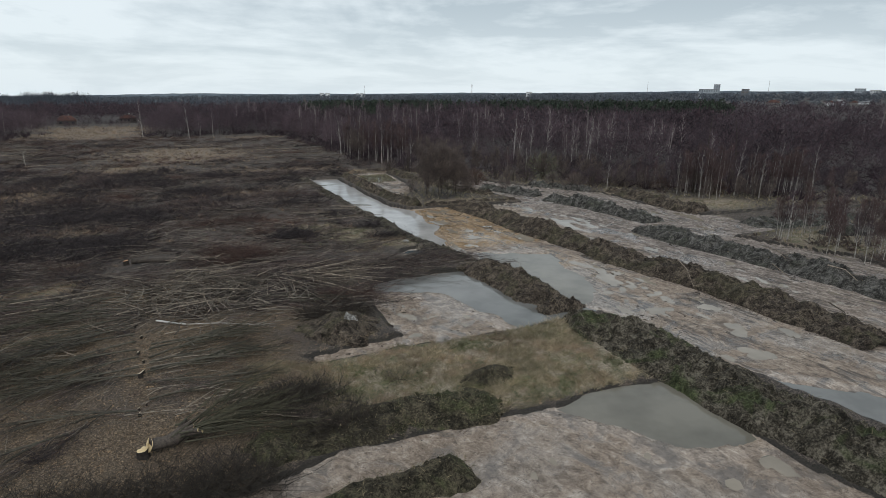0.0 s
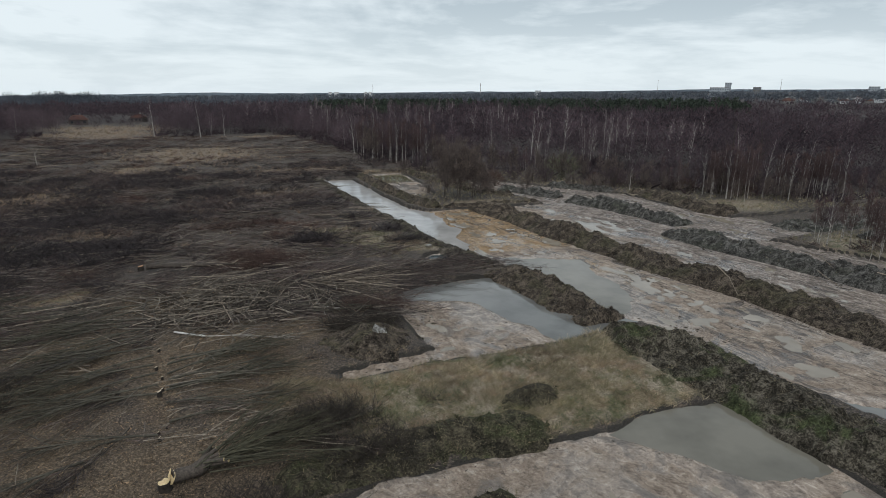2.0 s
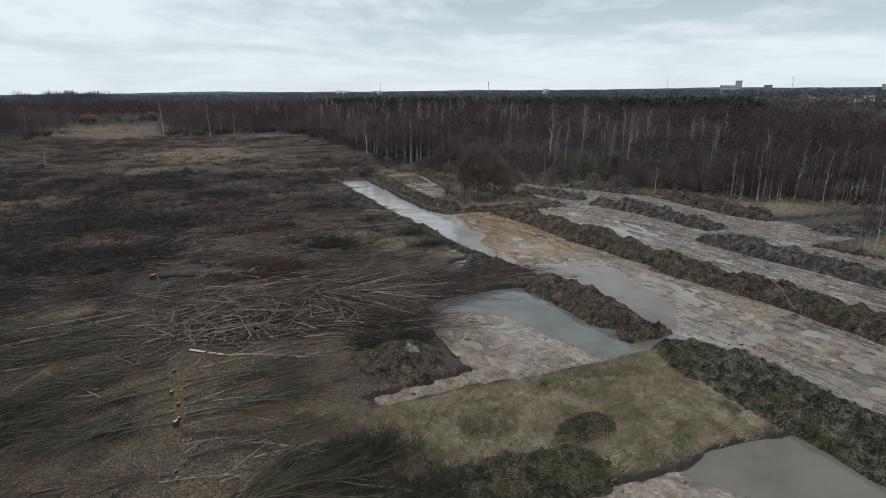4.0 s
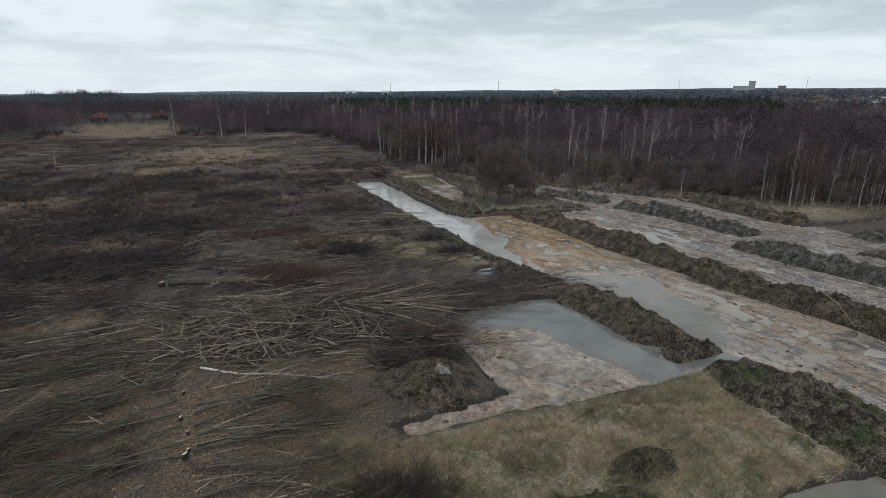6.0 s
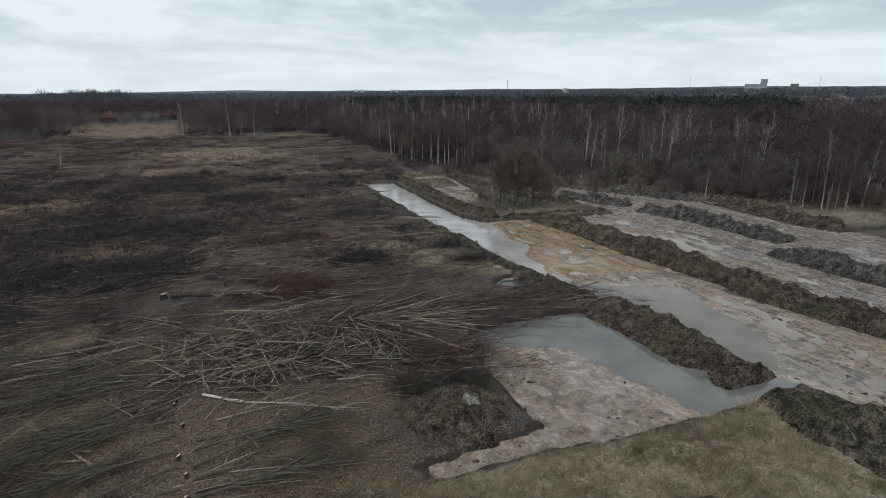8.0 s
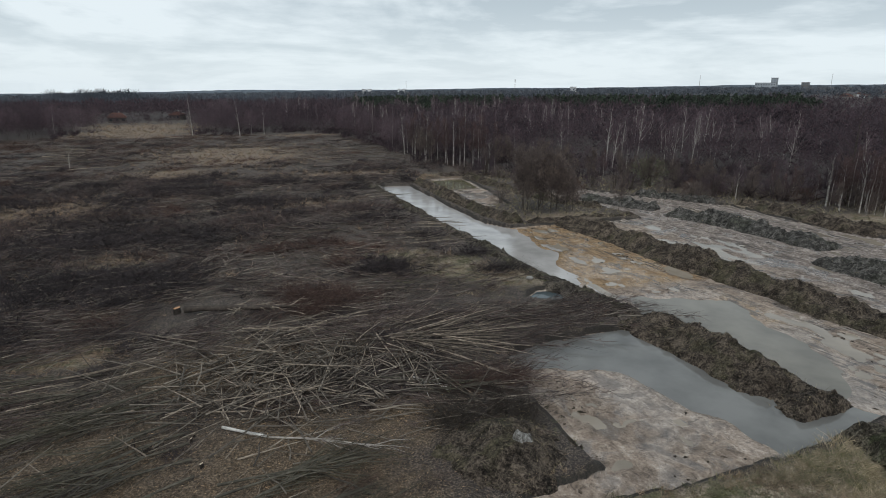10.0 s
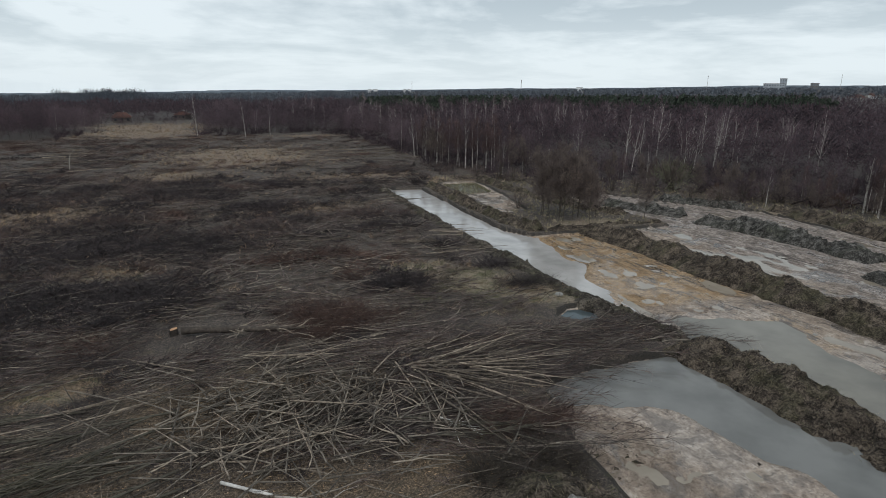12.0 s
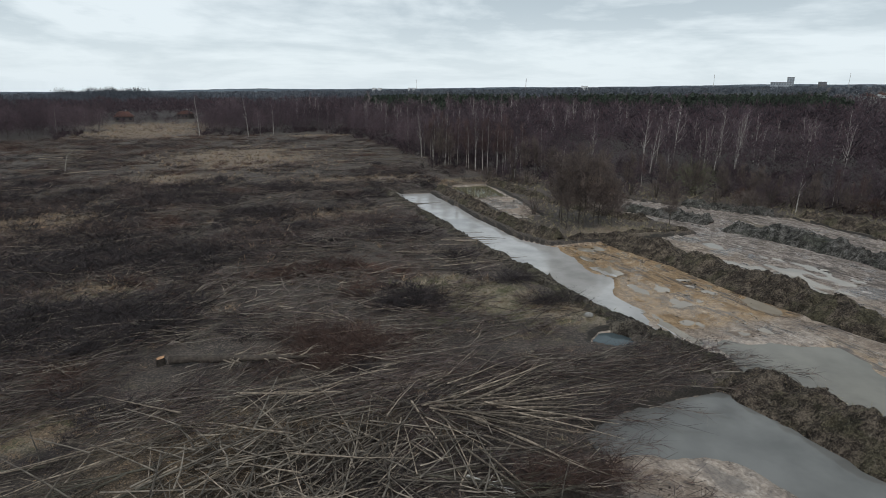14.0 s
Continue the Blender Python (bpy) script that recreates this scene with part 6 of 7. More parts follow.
def felled_poles():
    rng = np.random.default_rng(34)
    label = "bare grey-brown felled pole lying on the brushwood"

    def drop(k, x, y, turn, tilt=0.0, lift=0.0):
        m = Matrix.Translation((x, y, float(ground_h(np.array(x), np.array(y))) + 0.16 + lift)) @ Matrix.Rotation(turn, 4, "Z") @ Matrix.Rotation(-tilt, 4, "Y") @ Matrix.Rotation(rng.uniform(0, 6.28), 4, "X")
        thing("felled_pole", POLES[k], label, "felled pole", "poles in the felled scrub", m=m)

    # tangled heap
    for _ in range(95):
        x, y = rng.normal(-2.5, 3.5), rng.normal(44.3, 2.9)
        a = rng.choice([0.05, 0.55, 1.1, 1.75, 2.5]) + rng.normal(0, 0.3)
        drop(rng.choice([1, 3, 3, 4, 4, 7, 7, 8, 8, 9]), x - 1.5 * math.cos(a), y - 1.5 * math.sin(a), a, rng.normal(0, 0.04), rng.uniform(0.1, 0.7))
    tangle = Heap()
    sticks = []
    for i in range(6):
        k, L = np.linspace(0, 1, 4), 1.5 + 0.55 * i
        P = np.stack([k * L, rng.normal(0, 0.02 * L, 4), 0.03 * np.sin(3 * k)], 1)
        sticks.append(Heap().put(*tube(P, 0.036 - 0.02 * k, 5, True), 0, 0.5).arrays())
    n = 330
    X, Y, turn = rng.normal(-2.0, 3.8, n), rng.normal(43.4, 3.2, n), rng.choice([0.05, 0.55, 1.1, 1.75, 2.5], n) + rng.normal(0, 0.35, n)
    for i, T in enumerate(sticks):
        q = np.arange(n) % 6 == i
        m = q.sum()
        tangle.strew(T, np.stack([X[q] - np.cos(turn[q]), Y[q] - np.sin(turn[q]), ground_h(X[q], Y[q]) + rng.uniform(0.12, 0.6, m)], 1), turn[q], rng.uniform(0.8, 1.2, m), 0.85 * rng.uniform(0.0, 1.0, m) ** 1.4)
    thing("pole_tangle", tangle.mesh("pole_tangle", [M_STEM]), "tangle of thin cut sticks in the heap of poles", "felled poles", kind="stuff")
    # stems fanned out to the pool from one felling spot
    for i in range(46):
        a = -1.15 + 1.75 * i / 45 + rng.normal(0, 0.16)
        o = rng.uniform(0.4, 4.2)
        drop(rng.choice([0, 2, 1, 0, 3, 9, 7]), 3.6 + o * math.cos(a) + rng.normal(0, 0.5), 46.6 + o * math.sin(a) + rng.normal(0, 0.7), a, rng.normal(0.01, 0.015), rng.uniform(0.2, 0.5))
    # stems pointing at the camera
    for x, y, a, k in ((1.3, 46.4, -1.65, 0), (3.1, 47.4, -1.5, 0), (4.2, 45.4, -1.62, 1), (2.3, 46.0, -1.9, 3), (2.9, 44.6, -1.35, 3)):
        drop(k, x, y, a, 0.0, 0.25)
    drop(1, -7.3, 49.2, 2.53, 0.0, 0.3)
    # rows of pale stems far across the clearing
    for x0, y0, x1, y1, n, a0 in ((-36, 134, -43, 180, 14, 2.75), (-36, 134, -43, 180, 8, 0.5), (25, 144, 18, 170, 8, 3.2), (16, 142, 10, 168, 6, 3.1)):
        for i in range(n):
            s = i / (n - 1)
            drop(6, x0 + (x1 - x0) * s + rng.normal(0, 1.2), y0 + (y1 - y0) * s + rng.normal(0, 1.5), a0 + rng.normal(0, 0.35), 0.0, rng.uniform(0, 0.3))
    # swathes of stems laid side by side
    for cx, cy, a0, n in ((-9.0, 46.6, 3.4, 5), (-8.2, 43.6, 3.5, 3), (-3, 50.4, 0.15, 8), (2.0, 50.4, 0.1, 8),
                          (9.2, 73, -0.1, 8), (11.6, 69.6, -0.05, 7), (14, 76, 0.0, 6), (-1.5, 76.4, 0.05, 5), (6, 84, 0.0, 6), (12, 96, 0.1, 6), (-10.5, 36.0, 3.0, 3), (-10.2, 34.2, 2.6, 2), (-16, 40, 3.2, 4), (-14, 44, 3.3, 4)):
        for _ in range(n):
            drop(rng.choice([0, 1, 3]), cx + rng.normal(0, 0.9), cy + rng.normal(0, 0.9), a0 + rng.normal(0, 0.14), rng.normal(0, 0.015), rng.uniform(0, 0.2))


felled_poles()


def stump(x, y, r, hgt, cut=None, label="low sawn stump with a pale cut face"):
    rng = np.random.default_rng(int(abs(x * 100 + y * 7)))
    n = 12
    w = np.arange(n) * 2 * np.pi / n
    rad = r * (1 + 0.12 * rng.normal(size=n))
    rings = [(1.35, -0.1), (1.1, 0.12 * hgt), (1.0, 0.6 * hgt), (0.97, hgt)]
    V = np.concatenate([np.stack([rad * k * np.cos(w), rad * k * np.sin(w), np.full(n, z) + 0.04 * np.cos(w) * (z > 0)], 1) for k, z in rings])
    F = [(i * n + j, i * n + (j + 1) % n, (i + 1) * n + (j + 1) % n, (i + 1) * n + j) for i in range(3) for j in range(n)]
    z = float(ground_h(np.array(x), np.array(y)))
    ob = thing("tree_stump", raw_mesh("stump", V, np.array(F), [M_BARK], True), label, "tree stump", "stumps along the felling line", m=Matrix.Translation((x, y, z)))
    top = V[-n:] * (0.96, 0.96, 1) + (0, 0, 0.004)
    c = top.mean(0) + (0, 0, 0.01)
    part("cut_face", raw_mesh("cut_face", np.concatenate([top, c[None]]), np.array([(j, (j + 1) % n, n) for j in range(n)]), [cut or M_CUT]), ob, "pale sawn wood")
    return ob


stump(-5.05, 23.2, 0.24, 0.36, label="thick sawn willow stump with a bright yellow face")
stump(-5.8, 31.1, 0.11, 0.32, M_CUTPALE, label="sawn stump with a whitish face")
stump(-9.15, 55.7, 0.24, 0.38, M_CUTRED, "alder stump with an orange cut face")
for sx, sy, sr in ((-5.72, 31.6, 0.10), (-5.84, 33.1, 0.09), (-6.24, 34.5, 0.12), (-6.3, 37.0, 0.10), (-6.85, 39.0, 0.09), (-6.77, 39.4, 0.07), (-6.73, 41.0, 0.08), (-5.5, 26.9, 0.09), (-5.6, 27.5, 0.07), (-5.3, 28.0, 0.06),
                   (4.0, 46.6, 0.09), (4.6, 46.1, 0.08), (3.5, 46.2, 0.07), (5.0, 46.7, 0.07), (-3.1, 55.6, 0.10), (8.8, 55.0, 0.08)):
    stump(sx, sy, 0.75 * sr, 0.14 + 0.5 * sr, M_CUTPALE)


def branchy(name, label, cat, P, R, bark, twig, seed, forks, lens, sides=8, spray=10, cut=None, fan=0.55, limb=None):
    """A felled trunk along the points P with side branches, each a part, and a spray of twigs."""
    rng = np.random.default_rng(seed)
    P = np.asarray(P, float)
    root = thing(name, Heap().put(*tube(P, R, sides, True), 0).mesh("trunk", [bark], True), label, cat)
    L = np.concatenate([[0], np.cumsum(np.linalg.norm(np.diff(P, axis=0), axis=1))])
    T = P[-1] - P[0]
    T /= np.linalg.norm(T)
    tw = Heap()
    for i in range(forks):
        s = rng.uniform(0.3, 1.0) * L[-1]
        o = np.array([np.interp(s, L, P[:, j]) for j in range(3)])
        d = T + rng.normal(0, fan, 3) * (1, 1, 0.15) + (0, 0, 0.05)
        d /= np.linalg.norm(d)
        n = rng.uniform(*lens)
        m = o + d * n * 0.5 + rng.normal(0, 0.05, 3)
        e = m + (d + rng.normal(0, 0.2, 3)) * n * 0.5
        e[2] = max(e[2], 0.1)
        r = R[-1] * 0.75 + 0.012
        part("branch", Heap().put(*tube([o, m, e], [r, r * 0.6, 0.006], 5)).mesh("branch", [limb or bark]), root)
        Q = m + (e - m) * rng.uniform(0, 1, (spray, 1))
        E = Q + (d + rng.normal(0, 0.4, (spray, 3))) * rng.uniform(0.3, 0.9, (spray, 1))
        E[:, 2] = np.maximum(E[:, 2], 0.05)
        tw.put(*slivers(Q, E, 0.016, rng), 0, 0.6)
    tagged(part("twig_spray", tw.mesh("twig_spray", [twig]), root, "spray of fine twigs"), kind="stuff")
    if cut:
        t0 = (P[1] - P[0]) / np.linalg.norm(P[1] - P[0])
        part("cut_face", Heap().put(*tube([P[0] - t0 * 0.006, P[0] - t0 * 0.002], [R[0] * 0.94, R[0] * 0.94], sides, True)).mesh("cut_face", [cut]), root, "pale sawn wood")
    return root


M_WHITEBARK = two_tone("white_birch_bark", (0.42, 0.40, 0.37), (0.72, 0.70, 0.66), 7, 0.75)
M_LOG = two_tone("wet_alder_bark", (0.030, 0.024, 0.020), (0.105, 0.086, 0.071), 5)
M_PALELIMB = two_tone("pale_limb_bark", (0.24, 0.21, 0.18), (0.52, 0.48, 0.43), 5, 0.8)
branchy("birch_log", "fallen white birch stem with a bare top", "birch log", [(-5.6, 39.7, 0.16), (-4.6, 39.0, 0.15), (-3.7, 38.4, 0.14)], [0.07, 0.065, 0.055], M_WHITEBARK, M_STEM, 1, 2, (0.4, 0.8), cut=M_CUT)
branchy("birch_branch", "white branching birch crown lying in brush", "birch crown", [(-3.6, 38.2, 0.2), (-1.6, 37.0, 0.5), (0.7, 35.7, 0.55)], [0.045, 0.034, 0.02], M_PALELIMB, M_BRUSH, 2, 18, (0.9, 2.0), spray=9, fan=0.3)
branchy("birch_branch", "short white birch top among the poles", "birch crown", [(3.9, 41.5, 0.3), (4.5, 40.9, 0.3), (5.3, 40.1, 0.25)], [0.055, 0.045, 0.02], M_WHITEBARK, M_GREENTWIG, 3, 8, (0.6, 1.4), spray=6)
branchy("felled_alder", "dark felled alder trunk with broken limbs", "felled tree", [(-8.6, 55.2, 0.38), (-7.4, 54.95, 0.45), (-6.2, 54.6, 0.44), (-5.1, 54.25, 0.52), (-4, 54.0, 0.48), (-2.8, 53.75, 0.5), (-1.6, 53.4, 0.5)], [0.25, 0.21, 0.23, 0.18, 0.17, 0.13, 0.07], M_LOG, M_STEM, 4, 20, (0.6, 2.0), cut=M_CUTRED, limb=M_POLE)
branchy("felled_birch", "pale felled birches on the far side of the clearing", "felled tree", [(-35.3, 135.5, 0.5), (-38, 146, 0.7), (-41, 158, 0.8), (-43, 170, 0.8)], [0.09, 0.08, 0.06, 0.03], M_STEM, M_STEM, 5, 22, (1, 3), spray=8)
for i, (fx, fy, fa) in enumerate(((-44, 152, 0.2), (-46, 158, 0.1), (-47, 164, 0.15), (-49, 170, 0.1), (-44, 146, 0.25), (22, 150, 0.1), (19, 156, 0.0), (17, 146, 0.05), (24, 163, 0.1), (14, 168, 0.0), (26, 143, 0.2))):
    branchy("felled_birch", "pale felled birch lying across the clearing", "felled tree", [(fx, fy, 0.3), (fx + 3.5 * math.cos(fa), fy + 3.5 * math.sin(fa), 0.4), (fx + 7 * math.cos(fa), fy + 7 * math.sin(fa), 0.4)],
            [0.09, 0.07, 0.03], M_POLE, M_STEM, 60 + i, 7, (1.2, 2.6), spray=5)


def brush_tree(seed, L, twig, label):
    """A felled scrub willow lying along +x: thin trunk, forking limbs, and a broom of fine twigs."""
    rng = np.random.default_rng(seed)
    k = np.linspace(0, 1, 6)
    P = np.stack([k * L * 0.8, rng.normal(0, 0.02 * L) * k ** 2 + rng.normal(0, 0.03, 6), 0.10 + 0.25 * np.sin(k * 2.2)], 1)
    root = thing("felled_sapling", Heap().put(*tube(P, 0.062 * (1 - 0.85 * k), 6, True)).mesh("trunk", [M_ROD], True), label, "felled tree", "saplings felled along the stump line")
    tw = Heap()
    for i in range(13):
        s = rng.uniform(0.22, 1.0)
        o = np.array([np.interp(s, k, P[:, j]) for j in range(3)])
        a = rng.normal(0, 0.36)
        n = L * rng.uniform(0.28, 0.5)
        d = np.array([math.cos(a), math.sin(a), rng.uniform(-0.02, 0.1)])
        m, e = o + d * n * 0.5 + (0, 0, 0.06), o + d * n + rng.normal(0, 0.12, 3)
        e[2] = max(e[2], 0.08)
        part("branch", Heap().put(*tube([o, m, e], [0.030, 0.022, 0.006], 4)).mesh("branch", [M_ROD]), root)
        q = 26
        f = rng.uniform(0.1, 1.0, (q, 1))
        Q = o + (e - o) * f
        E = Q + (d + rng.normal(0, 0.42, (q, 3)) * (1, 1, 0.5)) * rng.uniform(0.3, 1.0, (q, 1))
        E[:, 2] = np.clip(E[:, 2], 0.04, 0.7)
        tw.put(*slivers(Q, E, rng.uniform(0.010, 0.02, q), rng), 0, np.repeat(rng.uniform(0.15, 0.85, q), 3))
    tagged(part("twig_broom", tw.mesh("twig_broom", [twig]), root, "broom of fine twigs"), kind="stuff")
    return root


def felled_saplings():
    rng = np.random.default_rng(39)
    protos = [brush_tree(501, 6.4, M_OLIVE, "felled sapling with dark olive twigs beside its stump"), brush_tree(502, 5.4, M_NEARBRUSH, "felled sapling with brown twigs beside its stump"),
              brush_tree(503, 7.0, M_OLIVE, "long felled sapling with olive twigs by the stumps"), brush_tree(504, 6.0, M_DARKBRUSH, "felled sapling with blackish twigs in the brush")]
    at = [(0, -5.5, 31.4, 0.05), (2, -5.4, 31.9, 0.12), (1, -5.5, 32.6, 0.02), (0, -5.6, 33.5, 0.14), (2, -5.7, 34.7, 0.05), (0, -5.6, 35.4, -0.04), (1, -5.4, 30.2, -0.06),
          (1, -5.9, 31.2, 3.30), (0, -6.0, 32.2, 3.40), (2, -6.1, 33.6, 3.48), (0, -6.4, 34.8, 3.55), (2, -6.5, 36.2, 3.62), (0, -6.7, 37.4, 3.66), (3, -6.9, 38.6, 3.60), (2, -7.0, 39.6, 3.66), (0, -7.2, 40.8, 3.56), (1, -7.2, 41.8, 3.50),
          (0, -7.4, 43.0, 3.42), (2, -7.6, 44.4, 3.40), (1, -7.8, 45.6, 3.32), (3, -9.2, 37.0, 3.62), (0, -11.0, 42.0, 3.4), (1, -11.5, 44.6, 3.3), (0, -12, 47.0, 3.3), (2, -14.0, 41.0, 3.5),
          (1, -13, 33.6, 3.9), (0, -13.8, 50.4, 3.2), (2, -16.5, 48.0, 3.25), (3, -14.5, 45.5, 3.3),
          (0, -5.2, 28.4, 0.1), (1, -5.6, 27.2, 3.3), (1, -8.4, 26.2, 3.7), (1, 1.6, 42.4, -0.4), (1, 2.2, 40.4, -0.1)]
    used = set()
    for k, x, y, a in at:
        z = float(ground_h(np.array(x), np.array(y)))
        m = Matrix.Translation((x, y, z + rng.uniform(0.02, 0.14))) @ Matrix.Rotation(a + rng.normal(0, 0.15), 4, "Z")
        if k in used:
            copy_thing(protos[k], m)
        else:
            used.add(k)
            protos[k].matrix_basis = m


felled_saplings()


def felled_willow():
    """The pollard felled beside its stump: short bole, lopped limbs with pale ends, long rods."""
    rng = np.random.default_rng(35)
    root = thing("felled_willow", Heap().put(*tube([(-4.75, 23.3, 0.42), (-4.45, 23.42, 0.38), (-4.1, 23.5, 0.36), (-3.75, 23.62, 0.38), (-3.4, 23.75, 0.42)], [0.27, 0.29, 0.26, 0.31, 0.2], 9, True)).mesh("trunk", [M_BARK], True),
                 "felled pollard willow, dark bole and long rods", "felled tree")
    part("cut_face", Heap().put(*tube([(-4.775, 23.29, 0.43), (-4.757, 23.297, 0.42)], [0.28, 0.29], 10, True)).mesh("cut_face", [M_CUT]), root, "bright yellow sawn wood")
    part("splinter", Heap().put(*tube([(-4.85, 23.35, 0.45), (-4.78, 23.45, 0.75)], [0.07, 0.015], 5)).mesh("splinter", [M_CUT]), root, "torn upright splinter of pale wood")
    tw = Heap()
    for i in range(34):
        a = 0.28 + (i - 16.5) / 17 * 0.62 + rng.normal(0, 0.06)
        o = np.array([-3.5, 23.75, 0.42]) + rng.normal(0, 0.22, 3)
        n = rng.uniform(3.8, 7.0)
        d = np.array([math.cos(a), math.sin(a), 0.0])
        m = o + d * n * 0.5 + (0, 0, rng.uniform(0.1, 0.55))
        e = o + d * n + (rng.normal(0, 0.3), rng.normal(0, 0.3), rng.uniform(0.0, 0.4))
        part("rod", Heap().put(*tube([o, m, e], [rng.uniform(0.03, 0.055), 0.028, 0.007], 5)).mesh("rod", [M_RODPALE]), root)
        k = 48
        Q = o + (m - o) * 1.0 + (e - m) * rng.uniform(-0.5, 1, (k, 1))
        E = Q + (d + rng.normal(0, 0.3, (k, 3))) * rng.uniform(0.4, 1.2, (k, 1))
        E[:, 2] = np.maximum(E[:, 2], 0.06)
        tw.put(*slivers(Q, E, 0.018, rng), 0, rng.uniform(0.3, 0.8))
    tagged(part("twig_mass", tw.mesh("twig_mass", [M_OLIVE]), root, "mass of fine dark twigs"), kind="stuff")
    for i in range(10):
        a = -0.5 + 0.17 * i
        o = np.array([-3.75 + rng.normal(0, 0.2), 23.65 + rng.normal(0, 0.18), rng.uniform(0.3, 0.6)])
        e = o + np.array([math.cos(a), math.sin(a), 0.25]) * rng.uniform(0.6, 1.3)
        limb = part("limb", Heap().put(*tube([o, e], [0.10, 0.085], 7)).mesh("limb", [M_BARK], True), root)
        t0 = (e - o) / np.linalg.norm(e - o)
        part("cut_face", Heap().put(*tube([e - t0 * 0.01, e + t0 * 0.006], [0.084, 0.08], 7, True)).mesh("cut_face", [M_CUT]), limb, "pale sawn end")


felled_willow()

# bare branches left lying over the soil berms
branchy("fallen_branch", "pale bent branch lying over a soil berm", "branch", [(37.92, 37.31, 1.15), (36.25, 34.48, 1.2), (34.28, 31.64, 0.75)], [0.05, 0.04, 0.02], M_POLE, M_BRUSH, 91, 3, (0.4, 0.9), sides=6, spray=4)
branchy("fallen_branch", "thin grey branch lying over a soil berm", "branch", [(45.58, 33.77, 1.05), (44.18, 30.74, 0.7)], [0.045, 0.02], M_POLE, M_BRUSH, 92, 3, (0.4, 0.9), sides=6, spray=4)

for i, (a, b, rise_a, rise_b) in enumerate((((36.6, 28.6), (37.3, 25.4), 1.1, 0.85), ((39.9, 24.4), (37.9, 21.2), 1.25, 0.6), ((50.0, 38.4), (48.6, 34.6), 1.1, 0.8), ((49.9, 31.6), (48.9, 28.2), 1.1, 0.75), ((35.2, 55.8), (34.0, 52.6), 1.15, 0.7))):
    mid_x, mid_y = (a[0] + b[0]) / 2 + 0.35, (a[1] + b[1]) / 2
    branchy("fallen_branch", "bent grey branch lying over a soil berm", "branch", [(*a, rise_a), (mid_x, mid_y, 0.25 + (rise_a + rise_b) / 2), (*b, rise_b)], [0.05, 0.04, 0.02], M_POLE, M_BRUSH, 95 + i, 3, (0.4, 0.9), sides=6, spray=4)


def boulder(x, y, r):
    bm = bmesh.new()
    bmesh.ops.create_icosphere(bm, subdivisions=2, radius=r)
    for v in bm.verts:
        v.co *= 1 + 0.25 * noise.noise(v.co * 2.2 / r + Vector((x, y, 0)))
        v.co.z *= 0.6
    me = bpy.data.meshes.new("boulder")
    bm.to_mesh(me)
    bm.free()
    me.materials.append(M_PLASTER)
    me.polygons.foreach_set("use_smooth", [True] * len(me.polygons))
    z = float(ground_h(np.array(x), np.array(y)))
    thing("boulder", me, "pale grey boulder on the ditch bank", "boulder", m=Matrix.Translation((x, y, z + 0.25 * r)))


boulder(17.7, 55.6, 0.33)


# ---- buildings in the distance ----
EYE = Vector((-1.3, -2.1, 15.5))


def sight(az, dist):
    a = radians(az)
    return EYE.x + dist * math.sin(a), EYE.y + dist * math.cos(a)


def box_arrays(w, d, z0, z1, cx=0.0, cy=0.0):
    V = [(cx + sx * w / 2, cy + sy * d / 2, z) for z in (z0, z1) for sx, sy in ((-1, -1), (1, -1), (1, 1), (-1, 1))]
    F = [(0, 3, 2, 1), (4, 5, 6, 7), (0, 1, 5, 4), (1, 2, 6, 5), (2, 3, 7, 6), (3, 0, 4, 7)]
    return V, F


def box_part(name, parent, m, *dims, label=""):
    V, F = box_arrays(*dims)
    return part(name, raw_mesh(name, V, np.array(F), [m]), parent, label)


def block_of_flats(az, dist, width, depth, top, storeys, bays, wall, label, plinth=0.0):
    """A far building with its storeys of windows on the side that faces the clearing; top: its height above the camera's eye."""
    x, y = sight(az, dist)
    z = float(ground_h(np.array(x), np.array(y)))
    H = EYE.z + top - z
    root = tagged(new("tower_block"), label, "building", "buildings on the horizon")
    root.matrix_world = Matrix.Translation((x, y, z)) @ Matrix.Rotation(-radians(az), 4, "Z")
    box_part("wall", root, wall, width, depth, -2, H)
    box_part("roof", root, M_ROOFGREY, width + 0.6, depth + 0.6, H, H + 0.8)
    sh = H / storeys
    bw = width / bays
    for i in range(storeys):
        for j in range(bays):
            box_part("window", root, M_HAZEGLASS, bw * 0.55, 0.3, i * sh + sh * 0.3, i * sh + sh * 0.75, -width / 2 + (j + 0.5) * bw, -depth / 2 - 0.05)
    return root


def mast(az, dist, top, r, label):
    x, y = sight(az, dist)
    z = float(ground_h(np.array(x), np.array(y)))
    root = tagged(new("radio_mast"), label, "mast", "masts on the horizon")
    root.location = (x, y, z)
    H = EYE.z + top - z
    part("pole", Heap().put(*tube([(0, 0, -1), (0, 0, H * 0.5), (0, 0, H)], [r, r * 0.7, r * 0.35], 6, True)).mesh("pole", [M_STEEL]), root)
    for k in (0.8, 0.93):
        part("antenna_ring", Heap().put(*tube([(0, 0, H * k), (0, 0, H * k + r * 3)], [r * 1.25, r * 1.25], 8, True)).mesh("antenna_ring", [M_STEEL]), root)


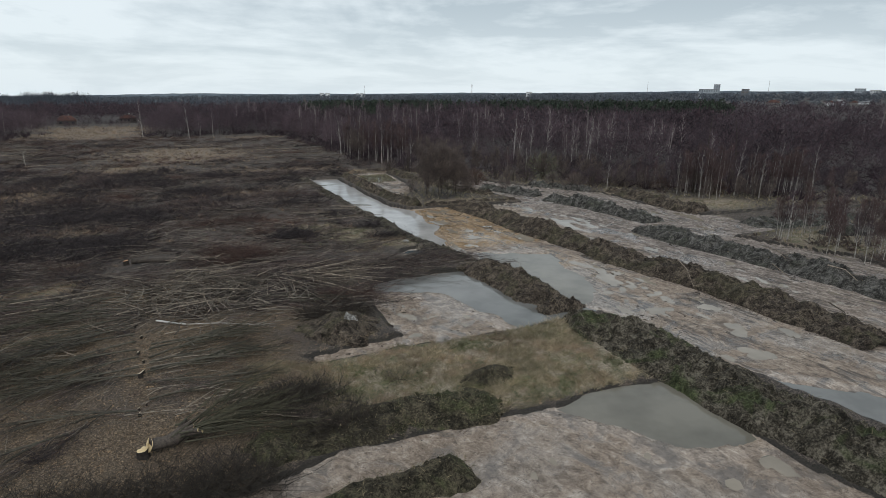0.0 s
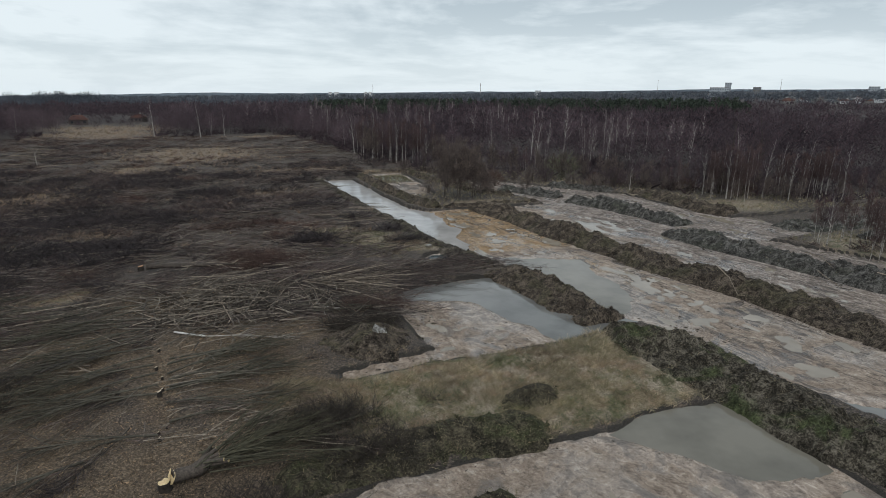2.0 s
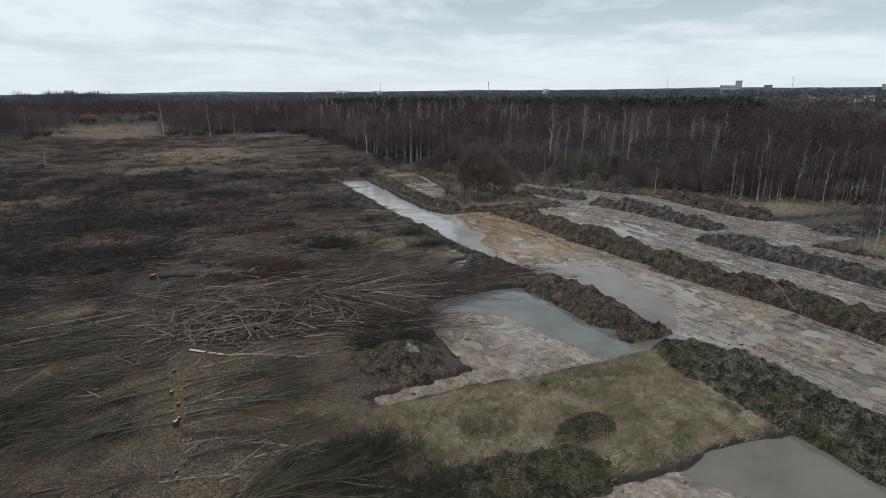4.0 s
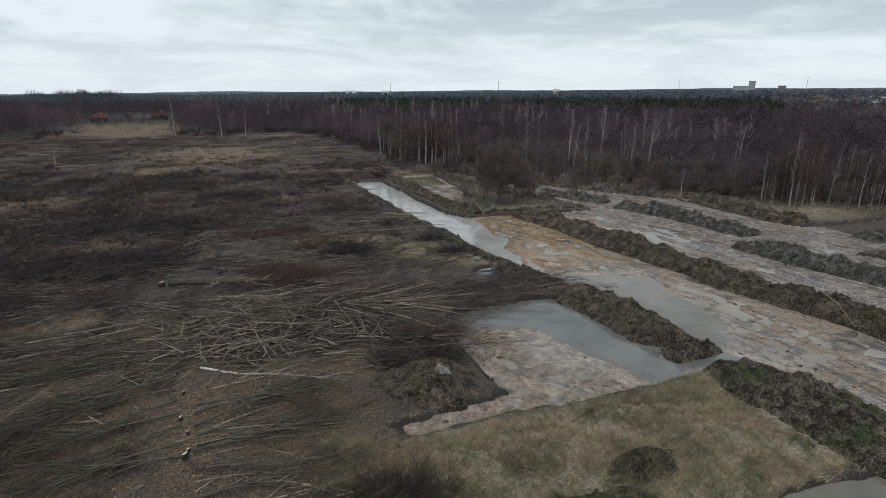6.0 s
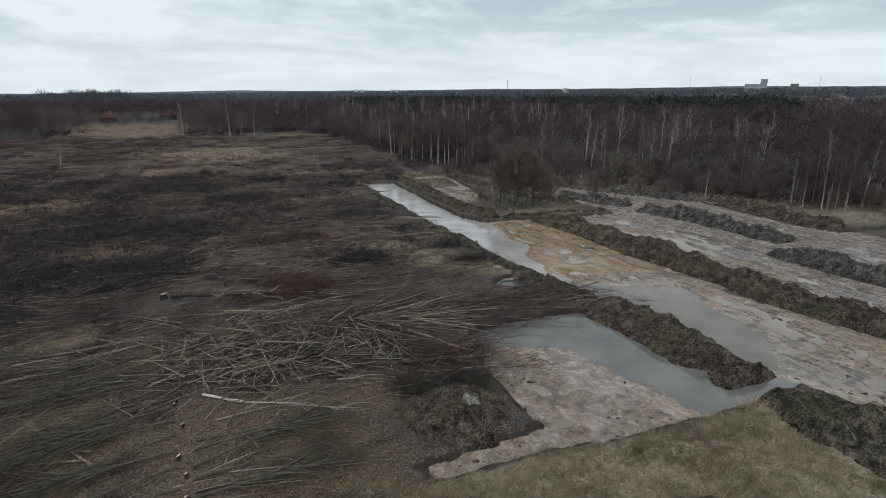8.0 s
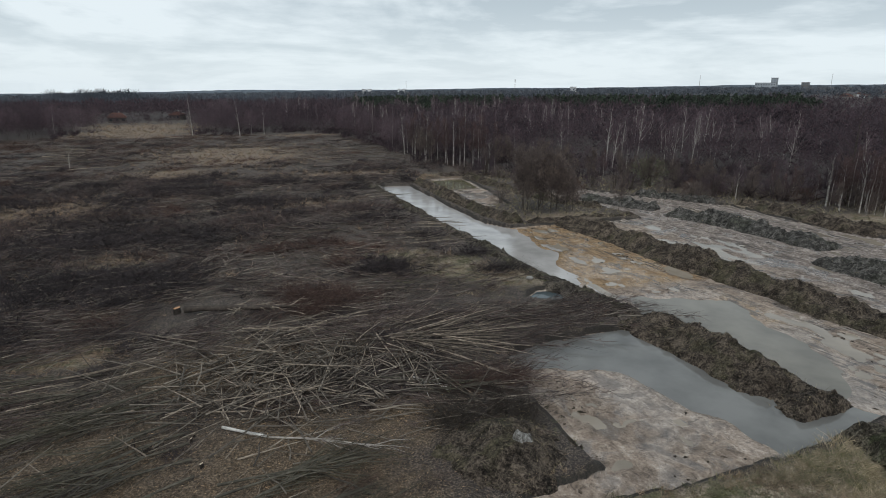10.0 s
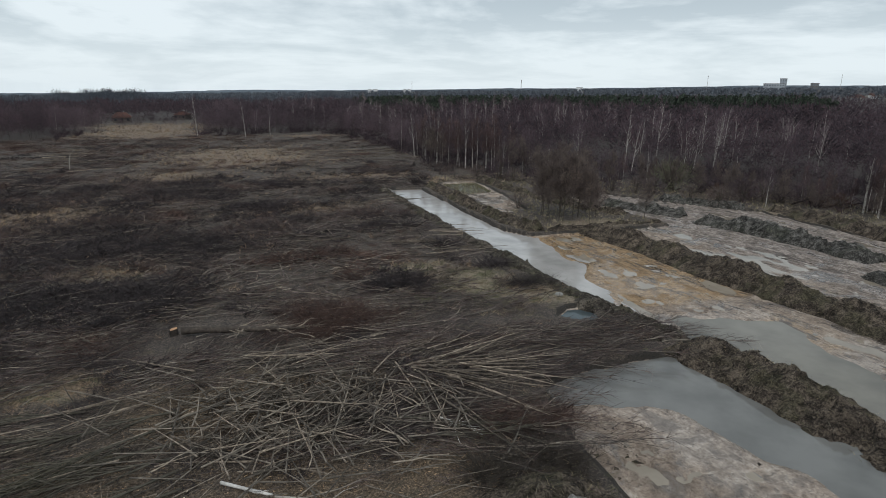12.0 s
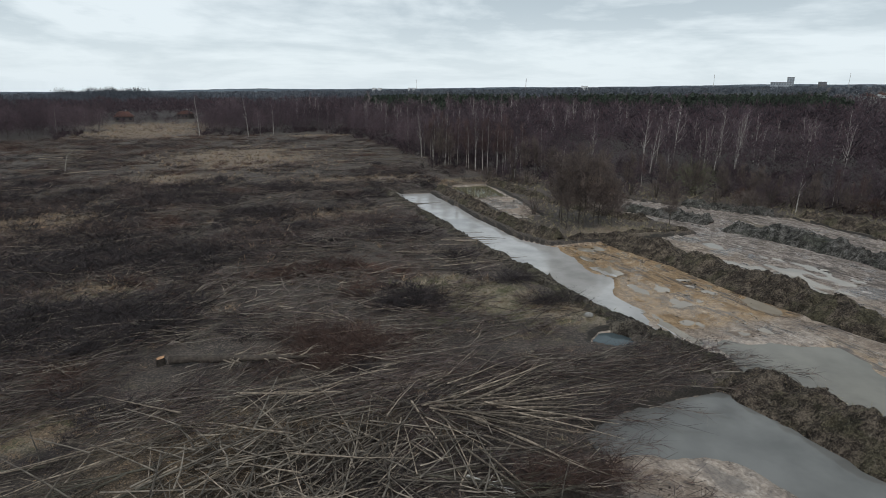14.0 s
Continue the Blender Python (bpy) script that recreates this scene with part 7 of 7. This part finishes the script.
block_of_flats(45.55, 1500, 40, 16, 17.5, 3, 8, M_HAZECONCRETE, "long low grey concrete building beside a tower")
block_of_flats(46.2, 1505, 13.5, 14, 28.0, 12, 3, M_HAZECONCRETE, "grey concrete tower rising above the woods")
block_of_flats(48.45, 1540, 16, 12, 19.3, 3, 4, M_ROOFGREY, "small dark box-shaped building on the horizon")
block_of_flats(56.5, 1500, 19, 14, 21.5, 5, 4, M_HAZECONCRETE, "blocky grey building above the town")
block_of_flats(57.5, 1480, 18, 14, 18.6, 4, 4, M_WHITE, "white flats above the town")
block_of_flats(10.3, 2400, 15, 14, -7.0, 5, 4, M_WHITE, "pale flats far on the horizon")
block_of_flats(10.85, 2400, 18, 14, -7.0, 5, 5, M_WHITE, "pale flats far on the horizon")
block_of_flats(13.6, 2400, 11, 14, -5.0, 5, 3, M_WHITE, "pale flats far on the horizon")
block_of_flats(14.0, 2400, 11, 14, -5.0, 5, 3, M_WHITE, "pale flats far on the horizon")
block_of_flats(29.9, 2400, 24, 14, 9.5, 4, 6, M_WHITE, "pale flats far on the horizon")
mast(40.5, 1500, 34.5, 0.5, "thin steel radio mast on the horizon")
mast(50.17, 1500, 37.5, 0.5, "thin reddish radio mast over the town")
mast(14.26, 2300, 24, 0.8, "thin radio mast far on the horizon")
mast(24.47, 1900, 27.5, 1.1, "tall chimney far on the horizon")


def cottage(x, y, turn, w, d, wall_h, roof_h, roof, wall, label, bays=3):
    z = float(ground_h(np.array(x), np.array(y)))
    root = tagged(new("house"), label, "house", "houses beyond the clearing")
    root.matrix_world = Matrix.Translation((x, y, z)) @ Matrix.Rotation(turn, 4, "Z")
    box_part("wall", root, wall, w, d, -0.5, wall_h)
    e = 0.45
    V = [(-w / 2 - e, -d / 2 - e, wall_h), (w / 2 + e, -d / 2 - e, wall_h), (w / 2 + e, d / 2 + e, wall_h), (-w / 2 - e, d / 2 + e, wall_h), (-w / 4, 0, wall_h + roof_h), (w / 4, 0, wall_h + roof_h)]
    F = [(0, 1, 5), (0, 5, 4), (1, 2, 5), (2, 3, 4), (2, 4, 5), (3, 0, 4), (0, 2, 1), (0, 3, 2)]
    rf = part("roof", raw_mesh("roof", V, np.array(F), [roof]), root)
    box_part("chimney", rf, M_PLASTER, 0.6, 0.6, wall_h + roof_h * 0.5, wall_h + roof_h + 0.7, w * 0.12, 0.4)
    for i in range(bays):
        box_part("window", root, M_GLASS, w / bays * 0.42, 0.16, wall_h * 0.35, wall_h * 0.8, -w / 2 + (i + 0.5) * w / bays, -d / 2 - 0.03)
    return root


cottage(*sight(-10.64, 330), 0.15, 7.6, 6.8, 2.3, 2.2, M_ROOF, M_WALL, "single-storey dark house with a red hipped tile roof")
cottage(*sight(-6.2, 356), -0.4, 6.0, 6.0, 2.4, 1.8, M_ROOF, M_WALL, "small dark house half hidden by trees")
town = np.random.default_rng(36)
for i in range(34):
    az, dist = town.uniform(49, 62), town.uniform(680, 1300)
    cottage(*sight(az, dist), town.uniform(-1, 1), town.uniform(8, 13), town.uniform(7, 9), town.uniform(2.6, 4.2), town.uniform(2, 3.5), M_ROOF if town.uniform() < 0.5 else M_ROOFGREY, M_PLASTER if town.uniform() < 0.7 else M_WHITE,
            "small town house among bare trees", 3)
block_of_flats(55.84, 760, 13, 10, -2.4, 2, 4, M_WHITE, "low white hall among the town houses")
